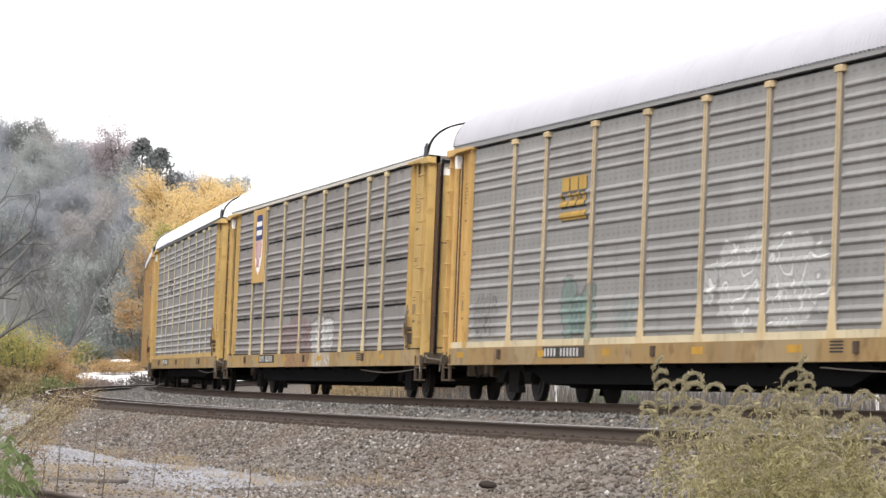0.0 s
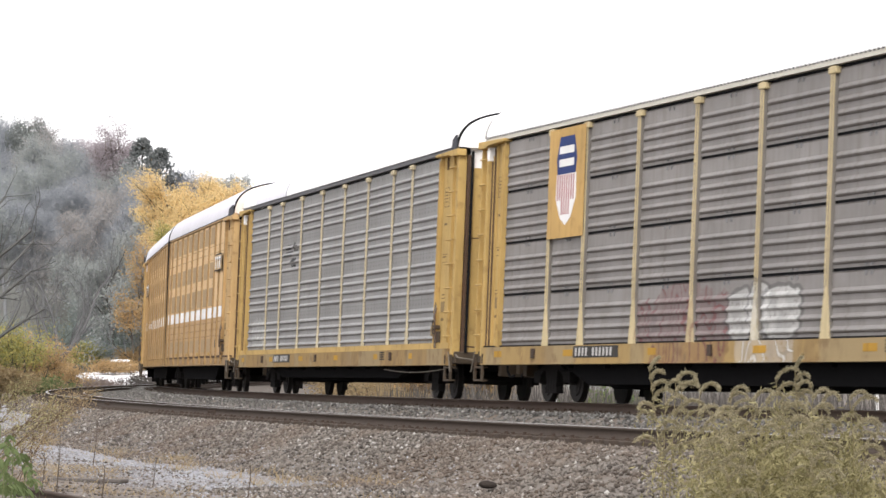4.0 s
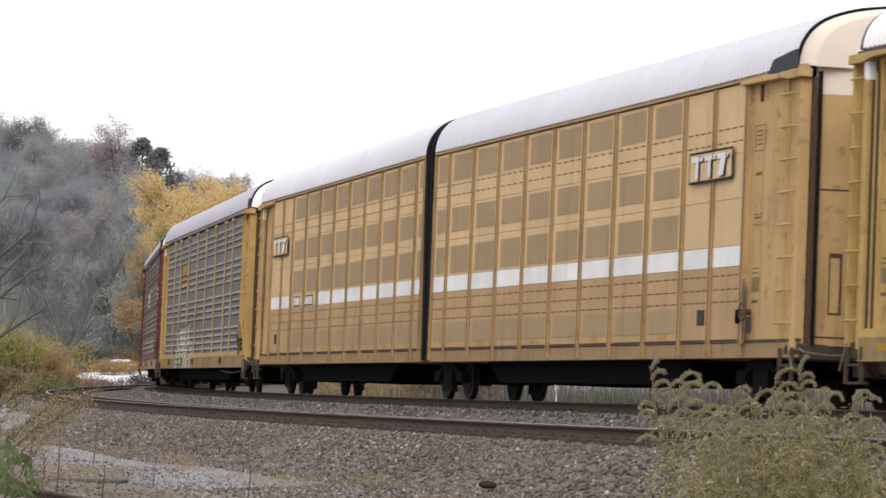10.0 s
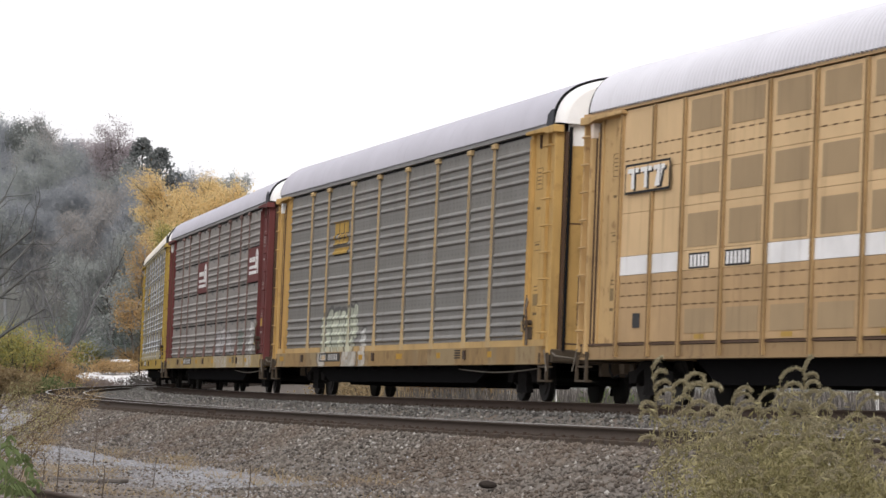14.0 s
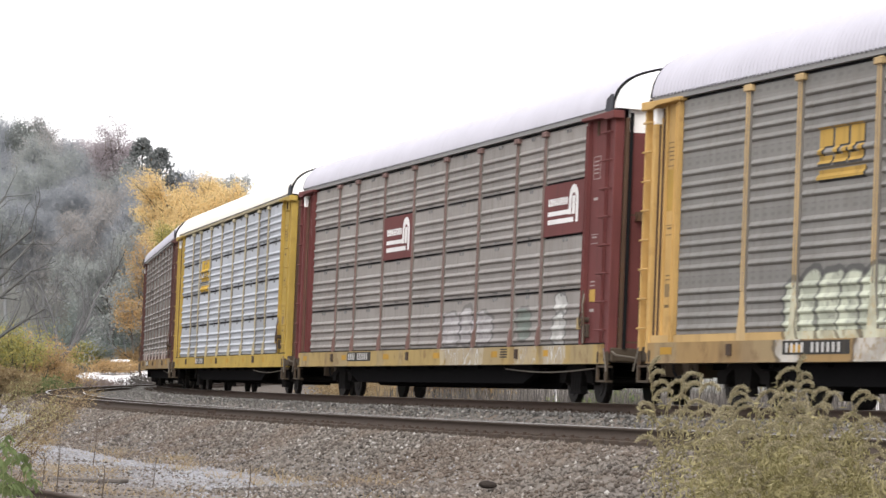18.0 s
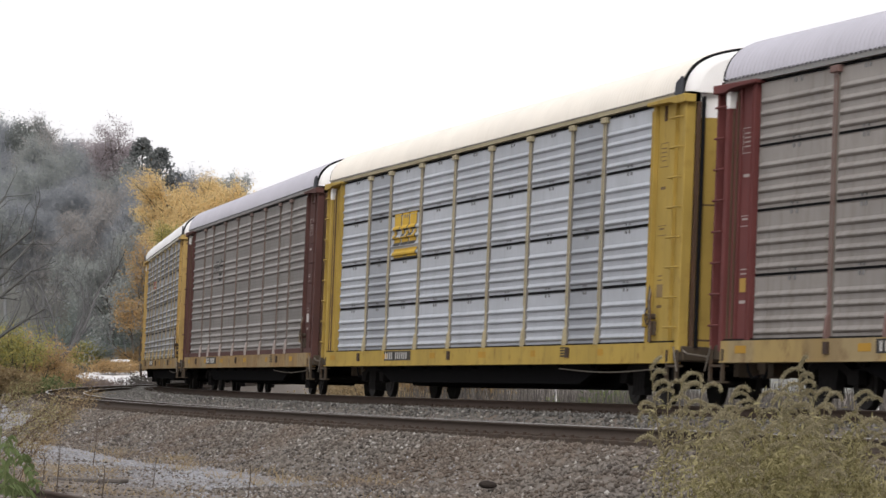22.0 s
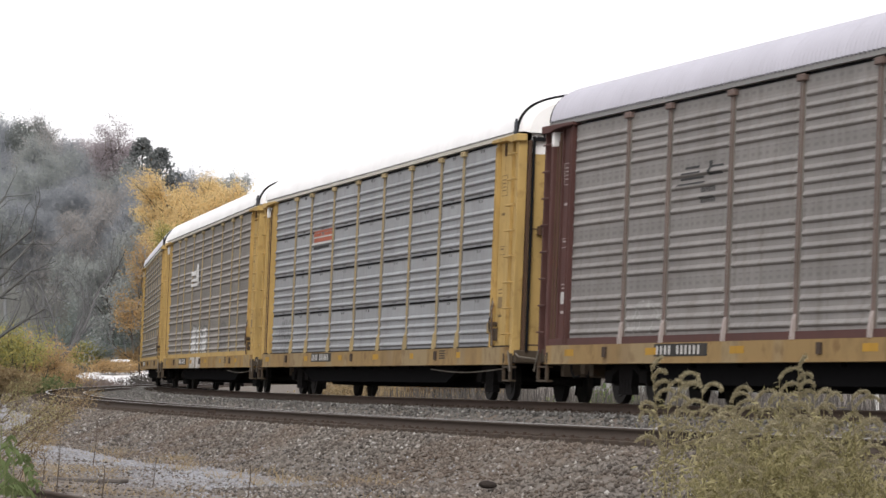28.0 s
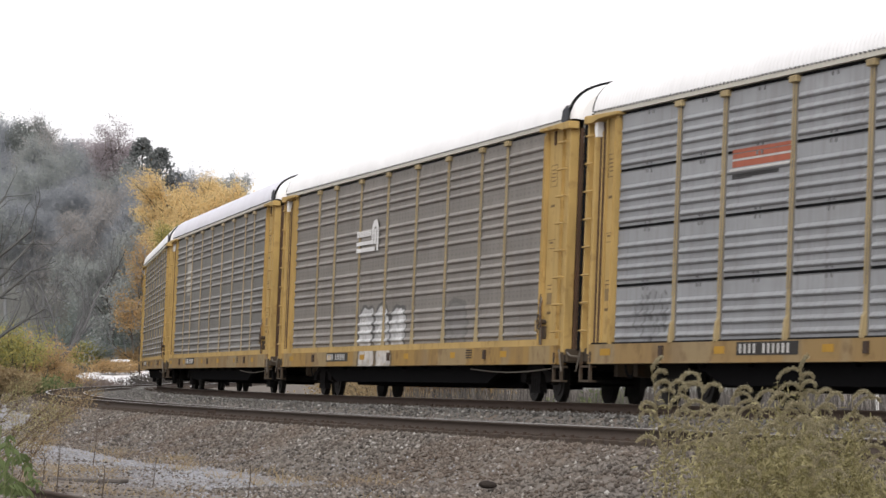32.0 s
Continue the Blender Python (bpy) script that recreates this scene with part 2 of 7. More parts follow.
BROWN_OLD = paint("faded_brown_rack_paint", (0.10, 0.05, 0.045), 0.4, (0.06, 0.045, 0.04), rust=0.2)
TAN = paint("tan_panel_paint", (0.67, 0.477, 0.27), 0.35, (0.25, 0.15, 0.08), vary=0.08)
TAN_SILL = paint("grimy_tan_sill_paint", (0.33, 0.225, 0.12), 0.6, (0.10, 0.07, 0.045), rust=0.4)
TAN_DARKER = paint("darker_tan_panel_paint", (0.48, 0.325, 0.175), 0.6, (0.27, 0.165, 0.09), vary=0.12)
PERF = paint("perforated_panel_paint", (0.385, 0.28, 0.165), 0.3, (0.12, 0.085, 0.05), vary=0.08)
WHITE = paint("white_paint", (0.84, 0.83, 0.83), 0.3, (0.35, 0.3, 0.25))
DECAL_WHITE = paint("white_decal", (0.78, 0.77, 0.76), 0.1, (0.4, 0.38, 0.36))
STENCIL_PALE = paint("dull_pale_stencil", (0.38, 0.33, 0.31), 0.4)
NUMBER_WHITE = paint("dull_white_stencil_paint", (0.52, 0.51, 0.49), 0.4, (0.2, 0.18, 0.16))
DECAL_YELLOW = paint("yellow_decal", (0.44, 0.28, 0.07), 0.55)
REFLECTOR = paint("dull_reflector_yellow", (0.44, 0.25, 0.04), 0.5)
DECAL_BLACK = paint("black_decal", (0.025, 0.025, 0.027), 0.1)
DECAL_BLUE = paint("blue_decal", (0.03, 0.05, 0.16), 0.1)
DECAL_RED = paint("red_decal", (0.36, 0.14, 0.14), 0.1)
DECAL_ORANGE = paint("orange_decal", (0.38, 0.12, 0.075), 0.4)
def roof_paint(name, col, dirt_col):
    """Painted ribbed sheet: streaky dirt, and groove shade painted in as dark cross bands."""
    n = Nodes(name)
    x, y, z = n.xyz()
    rib_shade = n.math("SINE", n.math("MULTIPLY", x, 2 * math.pi / 0.16))
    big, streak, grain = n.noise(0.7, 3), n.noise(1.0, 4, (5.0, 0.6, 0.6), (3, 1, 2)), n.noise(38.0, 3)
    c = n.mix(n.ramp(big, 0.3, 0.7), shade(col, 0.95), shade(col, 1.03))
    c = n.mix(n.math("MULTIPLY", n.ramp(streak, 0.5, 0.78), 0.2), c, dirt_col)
    # shade of the grooves painted in, borrowing the colour of the streaks
    c = n.mix(n.math("MULTIPLY", n.ramp(rib_shade, -0.3, 0.7), 0.4), c, dirt_col)
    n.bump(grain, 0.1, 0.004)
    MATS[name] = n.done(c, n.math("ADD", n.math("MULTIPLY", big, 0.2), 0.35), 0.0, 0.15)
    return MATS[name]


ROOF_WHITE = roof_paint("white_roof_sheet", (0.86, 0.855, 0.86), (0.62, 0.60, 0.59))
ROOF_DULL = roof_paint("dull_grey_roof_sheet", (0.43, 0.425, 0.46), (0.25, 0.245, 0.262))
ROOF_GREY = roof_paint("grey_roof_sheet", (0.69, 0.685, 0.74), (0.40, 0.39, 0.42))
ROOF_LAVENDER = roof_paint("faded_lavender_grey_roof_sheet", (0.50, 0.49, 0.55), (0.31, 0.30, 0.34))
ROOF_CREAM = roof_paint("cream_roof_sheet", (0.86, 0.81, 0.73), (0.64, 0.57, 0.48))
POST_RUST = paint("rusty_edge_paint", (0.10, 0.062, 0.042), 0.4, rust=0.4)
DUSTY = paint("dusty_frame_end", (0.075, 0.058, 0.042), 0.5, (0.05, 0.04, 0.03), rust=0.4)
LEVER = plain("dull_lever_steel", (0.17, 0.15, 0.125), 0.7)
CURTAIN = plain("dark_roof_corner_sheet", (0.055, 0.058, 0.068), 0.7)
PLACARD_DULL = paint("dull_tan_placard", (0.24, 0.17, 0.085), 0.4)
EAVE_GREY = plain("grey_eave_channel", (0.25, 0.245, 0.24), 0.6)
EAVE = plain("eave_channel_steel", (0.12, 0.12, 0.125), 0.6)
EAVE_PALE = plain("pale_eave_channel", (0.60, 0.575, 0.50), 0.6)
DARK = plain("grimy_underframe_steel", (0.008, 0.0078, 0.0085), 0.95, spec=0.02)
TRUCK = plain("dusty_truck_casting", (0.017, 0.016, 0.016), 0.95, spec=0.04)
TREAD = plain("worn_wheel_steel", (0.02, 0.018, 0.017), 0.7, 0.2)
GAP_BLACK = plain("rubber_and_gap_black", (0.012, 0.012, 0.013), 0.9, spec=0.08)
RAIL_RUST = plain("rusty_rail_web", (0.062, 0.043, 0.033), 0.85)
RAIL_DUST = plain("dusty_brown_rail_web", (0.056, 0.042, 0.033), 0.85)
RAIL_HEAD = plain("polished_rail_head", (0.36, 0.345, 0.33), 0.38, 0.6)
TIE_WOOD = plain("creosoted_tie_wood", (0.065, 0.05, 0.04), 0.9, scale=30)
BARK = plain("grey_bark", (0.085, 0.078, 0.07), 0.9)
SOIL = ground_material()
STONES = pebble_material("ballast_stone", (0.045, 0.037, 0.031), (0.235, 0.208, 0.183), 0.35)
STONES_GREY = pebble_material("clean_ballast_stone", (0.055, 0.053, 0.05), (0.205, 0.197, 0.186), 0.1)
STONES_PALE = pebble_material("pale_path_stone", (0.19, 0.191, 0.202), (0.385, 0.387, 0.408), 0.0)


# ---- mesh tools ----
def box(bm, x0, x1, y0, y1, z0, z1):
    vs = [bm.verts.new((x, y, z)) for x in (x0, x1) for y in (y0, y1) for z in (z0, z1)]
    for f in ((0, 1, 3, 2), (4, 6, 7, 5), (0, 4, 5, 1), (2, 3, 7, 6), (0, 2, 6, 4), (1, 5, 7, 3)):
        bm.faces.new([vs[i] for i in f])
    return vs


def bevelled(bm, width):
    bmesh.ops.bevel(bm, geom=list(bm.edges), offset=width, segments=1, affect="EDGES")


def prism(bm, pts, y0, y1):
    """A plate in the x-z plane between two y."""
    a = [bm.verts.new((x, y0, z)) for x, z in pts]
    b = [bm.verts.new((x, y1, z)) for x, z in pts]
    k = len(pts)
    bm.faces.new(a)
    bm.faces.new(b[::-1])
    for i in range(k):
        bm.faces.new((a[i], b[i], b[(i + 1) % k], a[(i + 1) % k])[::-1])


def prism_x(bm, pts, x0, x1):
    """A plate in the y-z plane between two x."""
    a = [bm.verts.new((x0, y, z)) for y, z in pts]
    b = [bm.verts.new((x1, y, z)) for y, z in pts]
    k = len(pts)
    bm.faces.new(a)
    bm.faces.new(b[::-1])
    for i in range(k):
        bm.faces.new((a[i], b[i], b[(i + 1) % k], a[(i + 1) % k])[::-1])


def rod(bm, p, q, r, seg=6, r2=None):
    p, q = Vector(p), Vector(q)
    d = (q - p).normalized()
    a = d.orthogonal().normalized()
    b = d.cross(a)
    r2 = r if r2 is None else r2
    lo = [bm.verts.new(p + (a * math.cos(t) + b * math.sin(t)) * r) for t in [2 * math.pi * i / seg for i in range(seg)]]
    hi = [bm.verts.new(q + (a * math.cos(t) + b * math.sin(t)) * r2) for t in [2 * math.pi * i / seg for i in range(seg)]]
    for i in range(seg):
        bm.faces.new((lo[i], lo[(i + 1) % seg], hi[(i + 1) % seg], hi[i]))
    bm.faces.new(lo[::-1])
    bm.faces.new(hi)


def disc_y(bm, cx, cy, cz, r, w, seg=20):
    rod(bm, (cx, cy - w / 2, cz), (cx, cy + w / 2, cz), r, seg)


def to_mesh(name, bm):
    bmesh.ops.recalc_face_normals(bm, faces=list(bm.faces))
    me = bpy.data.meshes.new(name)
    bm.to_mesh(me)
    bm.free()
    return me


def link(name, me, material, parent, label=""):
    if not me.materials:
        me.materials.append(None)
    ob = new(name, me)
    ob.material_slots[0].link = "OBJECT"
    ob.material_slots[0].material = material
    if parent is not None:
        ob.parent = parent
    return tagged(ob, label)


def part(name, bm, material, parent, label=""):
    return link(name, to_mesh(name, bm), material, parent, label)


SHARED = {}


def shared(key, name, build):
    """One mesh for all alike pieces."""
    if key not in SHARED:
        bm = bmesh.new()
        build(bm)
        SHARED[key] = to_mesh(name, bm)
    return SHARED[key]


def arrays(name, verts, faces, material):
    """A mesh from numpy arrays; faces all with the same number of corners."""
    verts, faces = np.asarray(verts, dtype=np.float32), np.asarray(faces, dtype=np.int32)
    me = bpy.data.meshes.new(name)
    k = faces.shape[1]
    me.vertices.add(len(verts))
    me.vertices.foreach_set("co", verts.ravel())
    me.loops.add(faces.size)
    me.loops.foreach_set("vertex_index", faces.ravel())
    me.polygons.add(len(faces))
    me.polygons.foreach_set("loop_start", np.arange(0, faces.size, k, dtype=np.int32))
    me.update(calc_edges=True)
    me.materials.append(material)
    return me


# ---- ground ----
def profile(o):
    """Height of the ground at o metres outside the line."""
    pts = [(-480, -1.6), (-60, -1.6), (-14, -1.5), (-6.0, -1.2), (-3.6, -0.95), (-1.9, -0.27), (0.6, -0.20), (1.0, -0.165), (1.9, -0.17), (2.5, -0.36), (NEAR_O - 1.5, NEAR_Z - 0.20),
           (NEAR_O + 0.8, NEAR_Z - 0.19), (NEAR_O + 1.55, NEAR_Z - 0.22), (NEAR_O + 3.3, -1.0), (NEAR_O + 7.0, -1.02), (SIDE_O - 1.6, SIDE_Z - 0.14), (SIDE_O + 1.6, SIDE_Z - 0.14), (SIDE_O + 3, -1.05),
           (40, -1.1), (4000, -1.3)]
    for (a, za), (b, zb) in zip(pts, pts[1:]):
        if o <= b:
            return za + (zb - za) * (o - a) / (b - a)
    return pts[-1][1]


def swell(x, y):
    return 0.08 * noise.noise((x * 0.25, y * 0.12, 0)) + 0.012 * noise.noise((x * 1.2, y * 0.5, 3))


def build_ground():
    os_ = [-479, -400, -300, -200, -140, -100, -70, -50, -36, -26, -18, -14, -10, -8, -6] + [-5 + 0.35 * i for i in range(72)] + \
          [21, 23, 26, 30, 36, 45, 60, 90, 140, 250, 500, 1200, 3000]
    ss = [-220 + 2.2 * i for i in range(150)]
    full = 2 * math.pi * RAD
    k, s = 60, ss[-1]
    rest = [ss[-1] + (full - (ss[-1] - ss[0])) * (i + 1) / (k + 1) for i in range(k)]
    ss += rest
    verts, n_o = [], len(os_)
    for s in ss:
        for o in os_:
            x, y = track(s, o)
            z = profile(o)
            if o > NEAR_O + 3.4 or o < -5:
                z += swell(x, y)
            else:
                z += 0.02 * noise.noise((x * 1.5, y * 0.7, 5))
            verts.append((x, y, z))
    faces = []
    for i in range(len(ss)):
        j = (i + 1) % len(ss)
        for a in range(n_o - 1):
            faces.append((i * n_o + a, j * n_o + a, j * n_o + a + 1, i * n_o + a + 1))
    me = arrays("ground", verts, faces, SOIL)
    ob = new("ground", me)
    tagged(ob, "stony soil, ballast bank and pale gravel path with dead grass", "ground", kind="structure")


def scatter_stones(name, s0, s1, o0, o1, count, size, material, label, seed, fade=1.0):
    rng = np.random.default_rng(seed)
    s = rng.uniform(s0, s1, count)
    o = o0 + (o1 - o0) * rng.uniform(0, 1, count) ** fade
    th = TH0 - s / RAD
    x = CEN[0] - (RAD + o) * np.sin(th)
    y = CEN[1] - (RAD + o) * np.cos(th)
    oo = np.linspace(o0, o1, 60)
    z = np.interp(o, oo, [profile(v) for v in oo])
    if o1 > NEAR_O + 3.4:
        z = z + np.array([swell(a, b) if c > NEAR_O + 3.4 else 0.0 for a, b, c in zip(x.tolist(), y.tolist(), o.tolist())])
    r = size * rng.uniform(0.45, 1.25, count)
    base = np.array([(1, 0, 0), (-1, 0, 0), (0, 1, 0), (0, -1, 0), (0, 0, 1), (0, 0, -1)], dtype=np.float32)
    tri = np.array([(0, 2, 4), (2, 1, 4), (1, 3, 4), (3, 0, 4), (2, 0, 5), (1, 2, 5), (3, 1, 5), (0, 3, 5)])
    v = base[None] * rng.uniform(0.55, 1.2, (count, 6, 1)) + rng.normal(0, 0.22, (count, 6, 3))
    a = rng.uniform(0, 2 * np.pi, count)
    ca, sa = np.cos(a), np.sin(a)
    vx = v[..., 0] * ca[:, None] - v[..., 1] * sa[:, None]
    vy = v[..., 0] * sa[:, None] + v[..., 1] * ca[:, None]
    v = np.stack([vx, vy, v[..., 2] * 0.8], -1) * r[:, None, None]
    v += np.stack([x, y, z + r * 0.25], -1)[:, None, :]
    f = tri[None] + (np.arange(count) * 6)[:, None, None]
    ob = new(name, arrays(name, v.reshape(-1, 3), f.reshape(-1, 3), material))
    tagged(ob, label, "gravel", kind="stuff")


RAIL_SECTION = [(-0.07, -0.17), (0.07, -0.17), (0.07, -0.158), (0.012, -0.135), (0.012, -0.045), (0.036, -0.036), (0.036, -0.004), (0.028, 0), (-0.028, 0), (-0.036, -0.004), (-0.036, -0.036), (-0.012, -0.045), (-0.012, -0.135), (-0.07, -0.158)]


def build_rail(o_track, z_track, side, s0, s1, cant, parent, head, step=2.0):
    n = int((s1 - s0) / step)
    k = len(RAIL_SECTION)
    verts, faces = [], []
    for i in range(n + 1):
        s = s0 + (s1 - s0) * i / n
        for a, b in RAIL_SECTION:
            o = side * 0.7535 + a
            c, d = math.cos(cant), math.sin(cant)
            x, y = track(s, o_track + o * c - b * d)
            verts.append((x, y, z_track + o * d + b * c))
    for i in range(n):
        for j in range(k):
            faces.append((i * k + j, i * k + (j + 1) % k, (i + 1) * k + (j + 1) % k, (i + 1) * k + j))
    me = arrays("rail", verts, faces, RAIL_DUST if o_track == NEAR_O else RAIL_RUST)
    me.materials.append(head)
    idx = np.zeros(len(faces), dtype=np.int32)
    for i in range(n):
        idx[i * k + 6:i * k + 9] = 1
    me.polygons.foreach_set("material_index", idx)
    ob = new("rail", me)
    ob.parent = parent
    return ob


def build_track(name, o_track, z_track, cant, s0, s1, p0, p1, label):
    top = new(name)
    tagged(top, label, "railway track", kind="structure")
    for side in (-1, 1):
        build_rail(o_track, z_track, side, s0, s1, cant, top, RAIL_RUST if cant == 0 else RAIL_HEAD)
    # ties: single pieces along the nearest stretch, the rest joined
    bm = bmesh.new()
    box(bm, -0.115, 0.115, -1.3, 1.3, -0.34, -0.165)
    bevelled(bm, 0.012)
    tie = to_mesh("tie", bm)
    tie.materials.append(TIE_WOOD)
    # tie plates and spikes ride on each single tie
    bm = bmesh.new()
    for side in (-1, 1):
        box(bm, -0.09, 0.09, side * 0.7535 - 0.17, side * 0.7535 + 0.17, -0.166, -0.15)
        for q in (-0.11, 0.11):
            box(bm, -0.03, 0.03, side * 0.7535 + q - 0.02, side * 0.7535 + q + 0.02, -0.16, -0.125)
    plate = to_mesh("tie_plate", bm)
    plate.materials.append(RAIL_RUST)
    far_v, far_f = [], []
    s = s0 + 0.3
    rng = random.Random(4)
    while s < s1:
        x, y = track(s, o_track)
        m = Matrix.Translation((x, y, z_track)) @ Matrix.Rotation(-heading(s), 4, "Z") @ Matrix.Rotation(-cant, 4, "X") @ pose(0, rng.uniform(-0.06, 0.06), rng.uniform(-0.015, 0.0), 0, 0, rng.uniform(-1, 1))
        if p0 <= s <= p1:
            ob = new("tie", tie)
            ob.matrix_basis = m
            ob.parent = top
            pl = new("tie_plate", plate)
            pl.parent = ob
        else:
            base = len(far_v)
            for dx in (-0.115, 0.115):
                for dy in (-1.3, 1.3):
                    for dz in (-0.34, -0.165):
                        far_v.append(tuple(m @ Vector((dx, dy, dz))))
            for f in ((0, 1, 3, 2), (4, 6, 7, 5), (0, 4, 5, 1), (2, 3, 7, 6), (0, 2, 6, 4), (1, 5, 7, 3)):
                far_f.append([base + i for i in f])
        s += 0.53
    ob = new("ties", arrays("ties", far_v, far_f, TIE_WOOD))
    ob.parent = top
    tagged(ob, kind="stuff")


def build_setting():
    build_ground()
    build_track("track_1", 0.0, 0.0, CANT, -380, 310, 5, 70, "rusty railway track on grey ballast under the train")
    build_track("track_2", NEAR_O, NEAR_Z, CANT, -260, 130, 0, 75, "empty curved railway track with dark rails on ballast")
    build_track("track_3", SIDE_O, SIDE_Z, 0.0, -30, 90, 20, 60, "old siding track sunk in gravel and dead grass")
    scatter_stones("ballast_bank", -14, 62, NEAR_O + 1.15, NEAR_O + 4.2, 50000, 0.04, STONES, "brown and grey crushed stone on the ballast bank", 1, 1.75)
    scatter_stones("ballast_far_bank", -100, -12, NEAR_O + 1.15, NEAR_O + 2.3, 9000, 0.042, STONES, "crushed stone bank along the far curve", 2)
    scatter_stones("path_stones", -30, 50, NEAR_O + 4.9, NEAR_O + 9.5, 9500, 0.03, STONES, "loose brown stones strewn over the path", 6)
    scatter_stones("ballast_between", -100, 62, 0.95, NEAR_O - 0.9, 42000, 0.04, STONES_GREY, "clean grey crushed stone between the two tracks", 3)
    scatter_stones("ballast_crib", -60, 60, NEAR_O - 0.7, NEAR_O + 1.3, 12000, 0.036, STONES, "crushed stone between the ties", 4)
    scatter_stones("ballast_toe", 33, 62, NEAR_O + 3.2, NEAR_O + 6.4, 15000, 0.038, STONES, "brown crushed stone spread over the path", 7)
    scatter_stones("path_gravel", -40, 36, NEAR_O + 2.3, NEAR_O + 7.0, 22000, 0.02, STONES_PALE, "pale loose gravel on the path", 5, 0.75)
    # bolted joint bars on the near rail
    for s, o in ((7.2, 0.7535), (-11.5, 0.7535), (20.5, -0.7535)):
        bm = bmesh.new()
        box(bm, -0.45, 0.45, -0.035, 0.035, -0.135, -0.05)
        for q in (-0.33, -0.11, 0.11, 0.33):
            rod(bm, (q, -0.06, -0.09), (q, 0.06, -0.09), 0.022, 6)
        ob = part("joint_bar", bm, RAIL_RUST, bpy.data.objects["track_2"])
        x, y = track(s, NEAR_O + o * math.cos(CANT))
        ob.matrix_basis = Matrix.Translation((x, y, NEAR_Z + o * math.sin(CANT))) @ Matrix.Rotation(-heading(s), 4, "Z") @ Matrix.Rotation(-CANT, 4, "X")


build_setting()


# ---- the train ----
W = 1.52
EDGES = [-12.06, -9.14, -7.12, -4.31, -1.48, 1.37, 4.17, 6.97, 8.95, 11.80]
Z_LOW, Z_TOP, ROWS = 1.06, 5.10, 4
END = 13.62


def panel_mesh(col, row, gap):
    """A ribbed sheet: a flat band on top and four rounded ribs under it."""
    def build(bm):
        x0, x1 = EDGES[col] + 0.078, EDGES[col + 1] - 0.078
        low = Z_LOW if gap else Z_LOW + 0.10
        h = (Z_TOP - low) / ROWS
        z0 = low + row * h
        z1 = z0 + h - (gap or (0.04 if row == ROWS - 1 else 0.0))
        pts = [(z0, 0.0)]
        n_rib, band = 4, 0.2 * h
        step = (z1 - z0 - band) / n_rib
        for i in range(n_rib):
            a = z0 + i * step
            pts += [(a + step * 0.28, 0.0), (a + step * 0.38, 0.036), (a + step * 0.48, 0.048), (a + step * 0.58, 0.041), (a + step * 0.82, 0.0)]
        pts += [(z1 - 0.02, 0.0), (z1, 0.012)] if gap else [(z1, 0.0)]
        cols = [[bm.verts.new((x, -1.43 - d * k, z)) for z, d in pts] for x, k in ((x0, 0), (x0 + 0.035, 0.1), (x0 + 0.10, 1), (x1 - 0.10, 1), (x1 - 0.035, 0.1), (x1, 0))]
        for a, b in zip(cols, cols[1:]):
            for i in range(len(pts) - 1):
                bm.faces.new((a[i], b[i], b[i + 1], a[i + 1]))
        # folded edges give the sheet its depth
        for row_v in (cols[0], cols[-1]):
            back = [bm.verts.new((v.co.x, -1.40, v.co.z)) for v in (row_v[0], row_v[-1])]
            bm.faces.new([*row_v, back[1], back[0]])
    return shared(("panel", col, row, gap), "panel", build)


def post_outline(i, flare):
    x, w = EDGES[i], 0.06
    f = 0.20 if flare else 0.075
    return [(x - f, Z_LOW - 0.08), (x + f, Z_LOW - 0.08), (x + w, Z_LOW + 0.75), (x + w, Z_TOP), (x - w, Z_TOP), (x - w, Z_LOW + 0.75)]


def post_mesh(i, flare, out):
    return shared(("post", i, flare, out), "post", lambda bm: prism(bm, post_outline(i, flare), -1.40, -out))


def flange_mesh(i, flare, out):
    """Painted outer flange of a post, with raised edges."""
    def build(bm):
        x, w = EDGES[i], 0.06
        prism(bm, post_outline(i, flare), -out + 0.002, -out - 0.008)
        for e in (-w + 0.01, w - 0.01):
            prism(bm, [(x + e - 0.01, Z_LOW + 0.75), (x + e + 0.01, Z_LOW + 0.75), (x + e + 0.01, Z_TOP - 0.1), (x + e - 0.01, Z_TOP - 0.1)], -out - 0.008, -out - 0.018)
    return shared(("flange", i, flare, out), "flange", build)


def groove_mesh(i, out):
    """Darker channel between the raised edges of a flange."""
    def build(bm):
        x = EDGES[i]
        box(bm, x - 0.014, x + 0.014, -out - 0.0115, -out, Z_LOW + 0.75, Z_TOP - 0.1)
    return shared(("groove", i, out), "groove", build)


def foot_mesh(i):
    """Bent bracket at the foot of a post."""
    def build(bm):
        x = EDGES[i]
        prism_x(bm, [(-1.44, 1.46), (-1.44, Z_LOW - 0.03), (-1.525, Z_LOW - 0.03), (-1.525, Z_LOW + 0.06), (-1.50, 1.34)], x - 0.045, x + 0.045)
    return shared(("foot", i), "foot", build)


def cap_mesh(i):
    def build(bm):
        x = EDGES[i]
        box(bm, x - 0.15, x + 0.15, -W + 0.01, -1.40, Z_TOP - 0.12, Z_TOP - 0.015)
        bevelled(bm, 0.012)
    return shared(("cap", i), "cap", build)


ROOF_ARC = [(-1.50, 5.20), (-1.48, 5.36), (-1.39, 5.56), (-1.22, 5.73), (-0.95, 5.86), (-0.5, 5.97), (0, 6.02)]


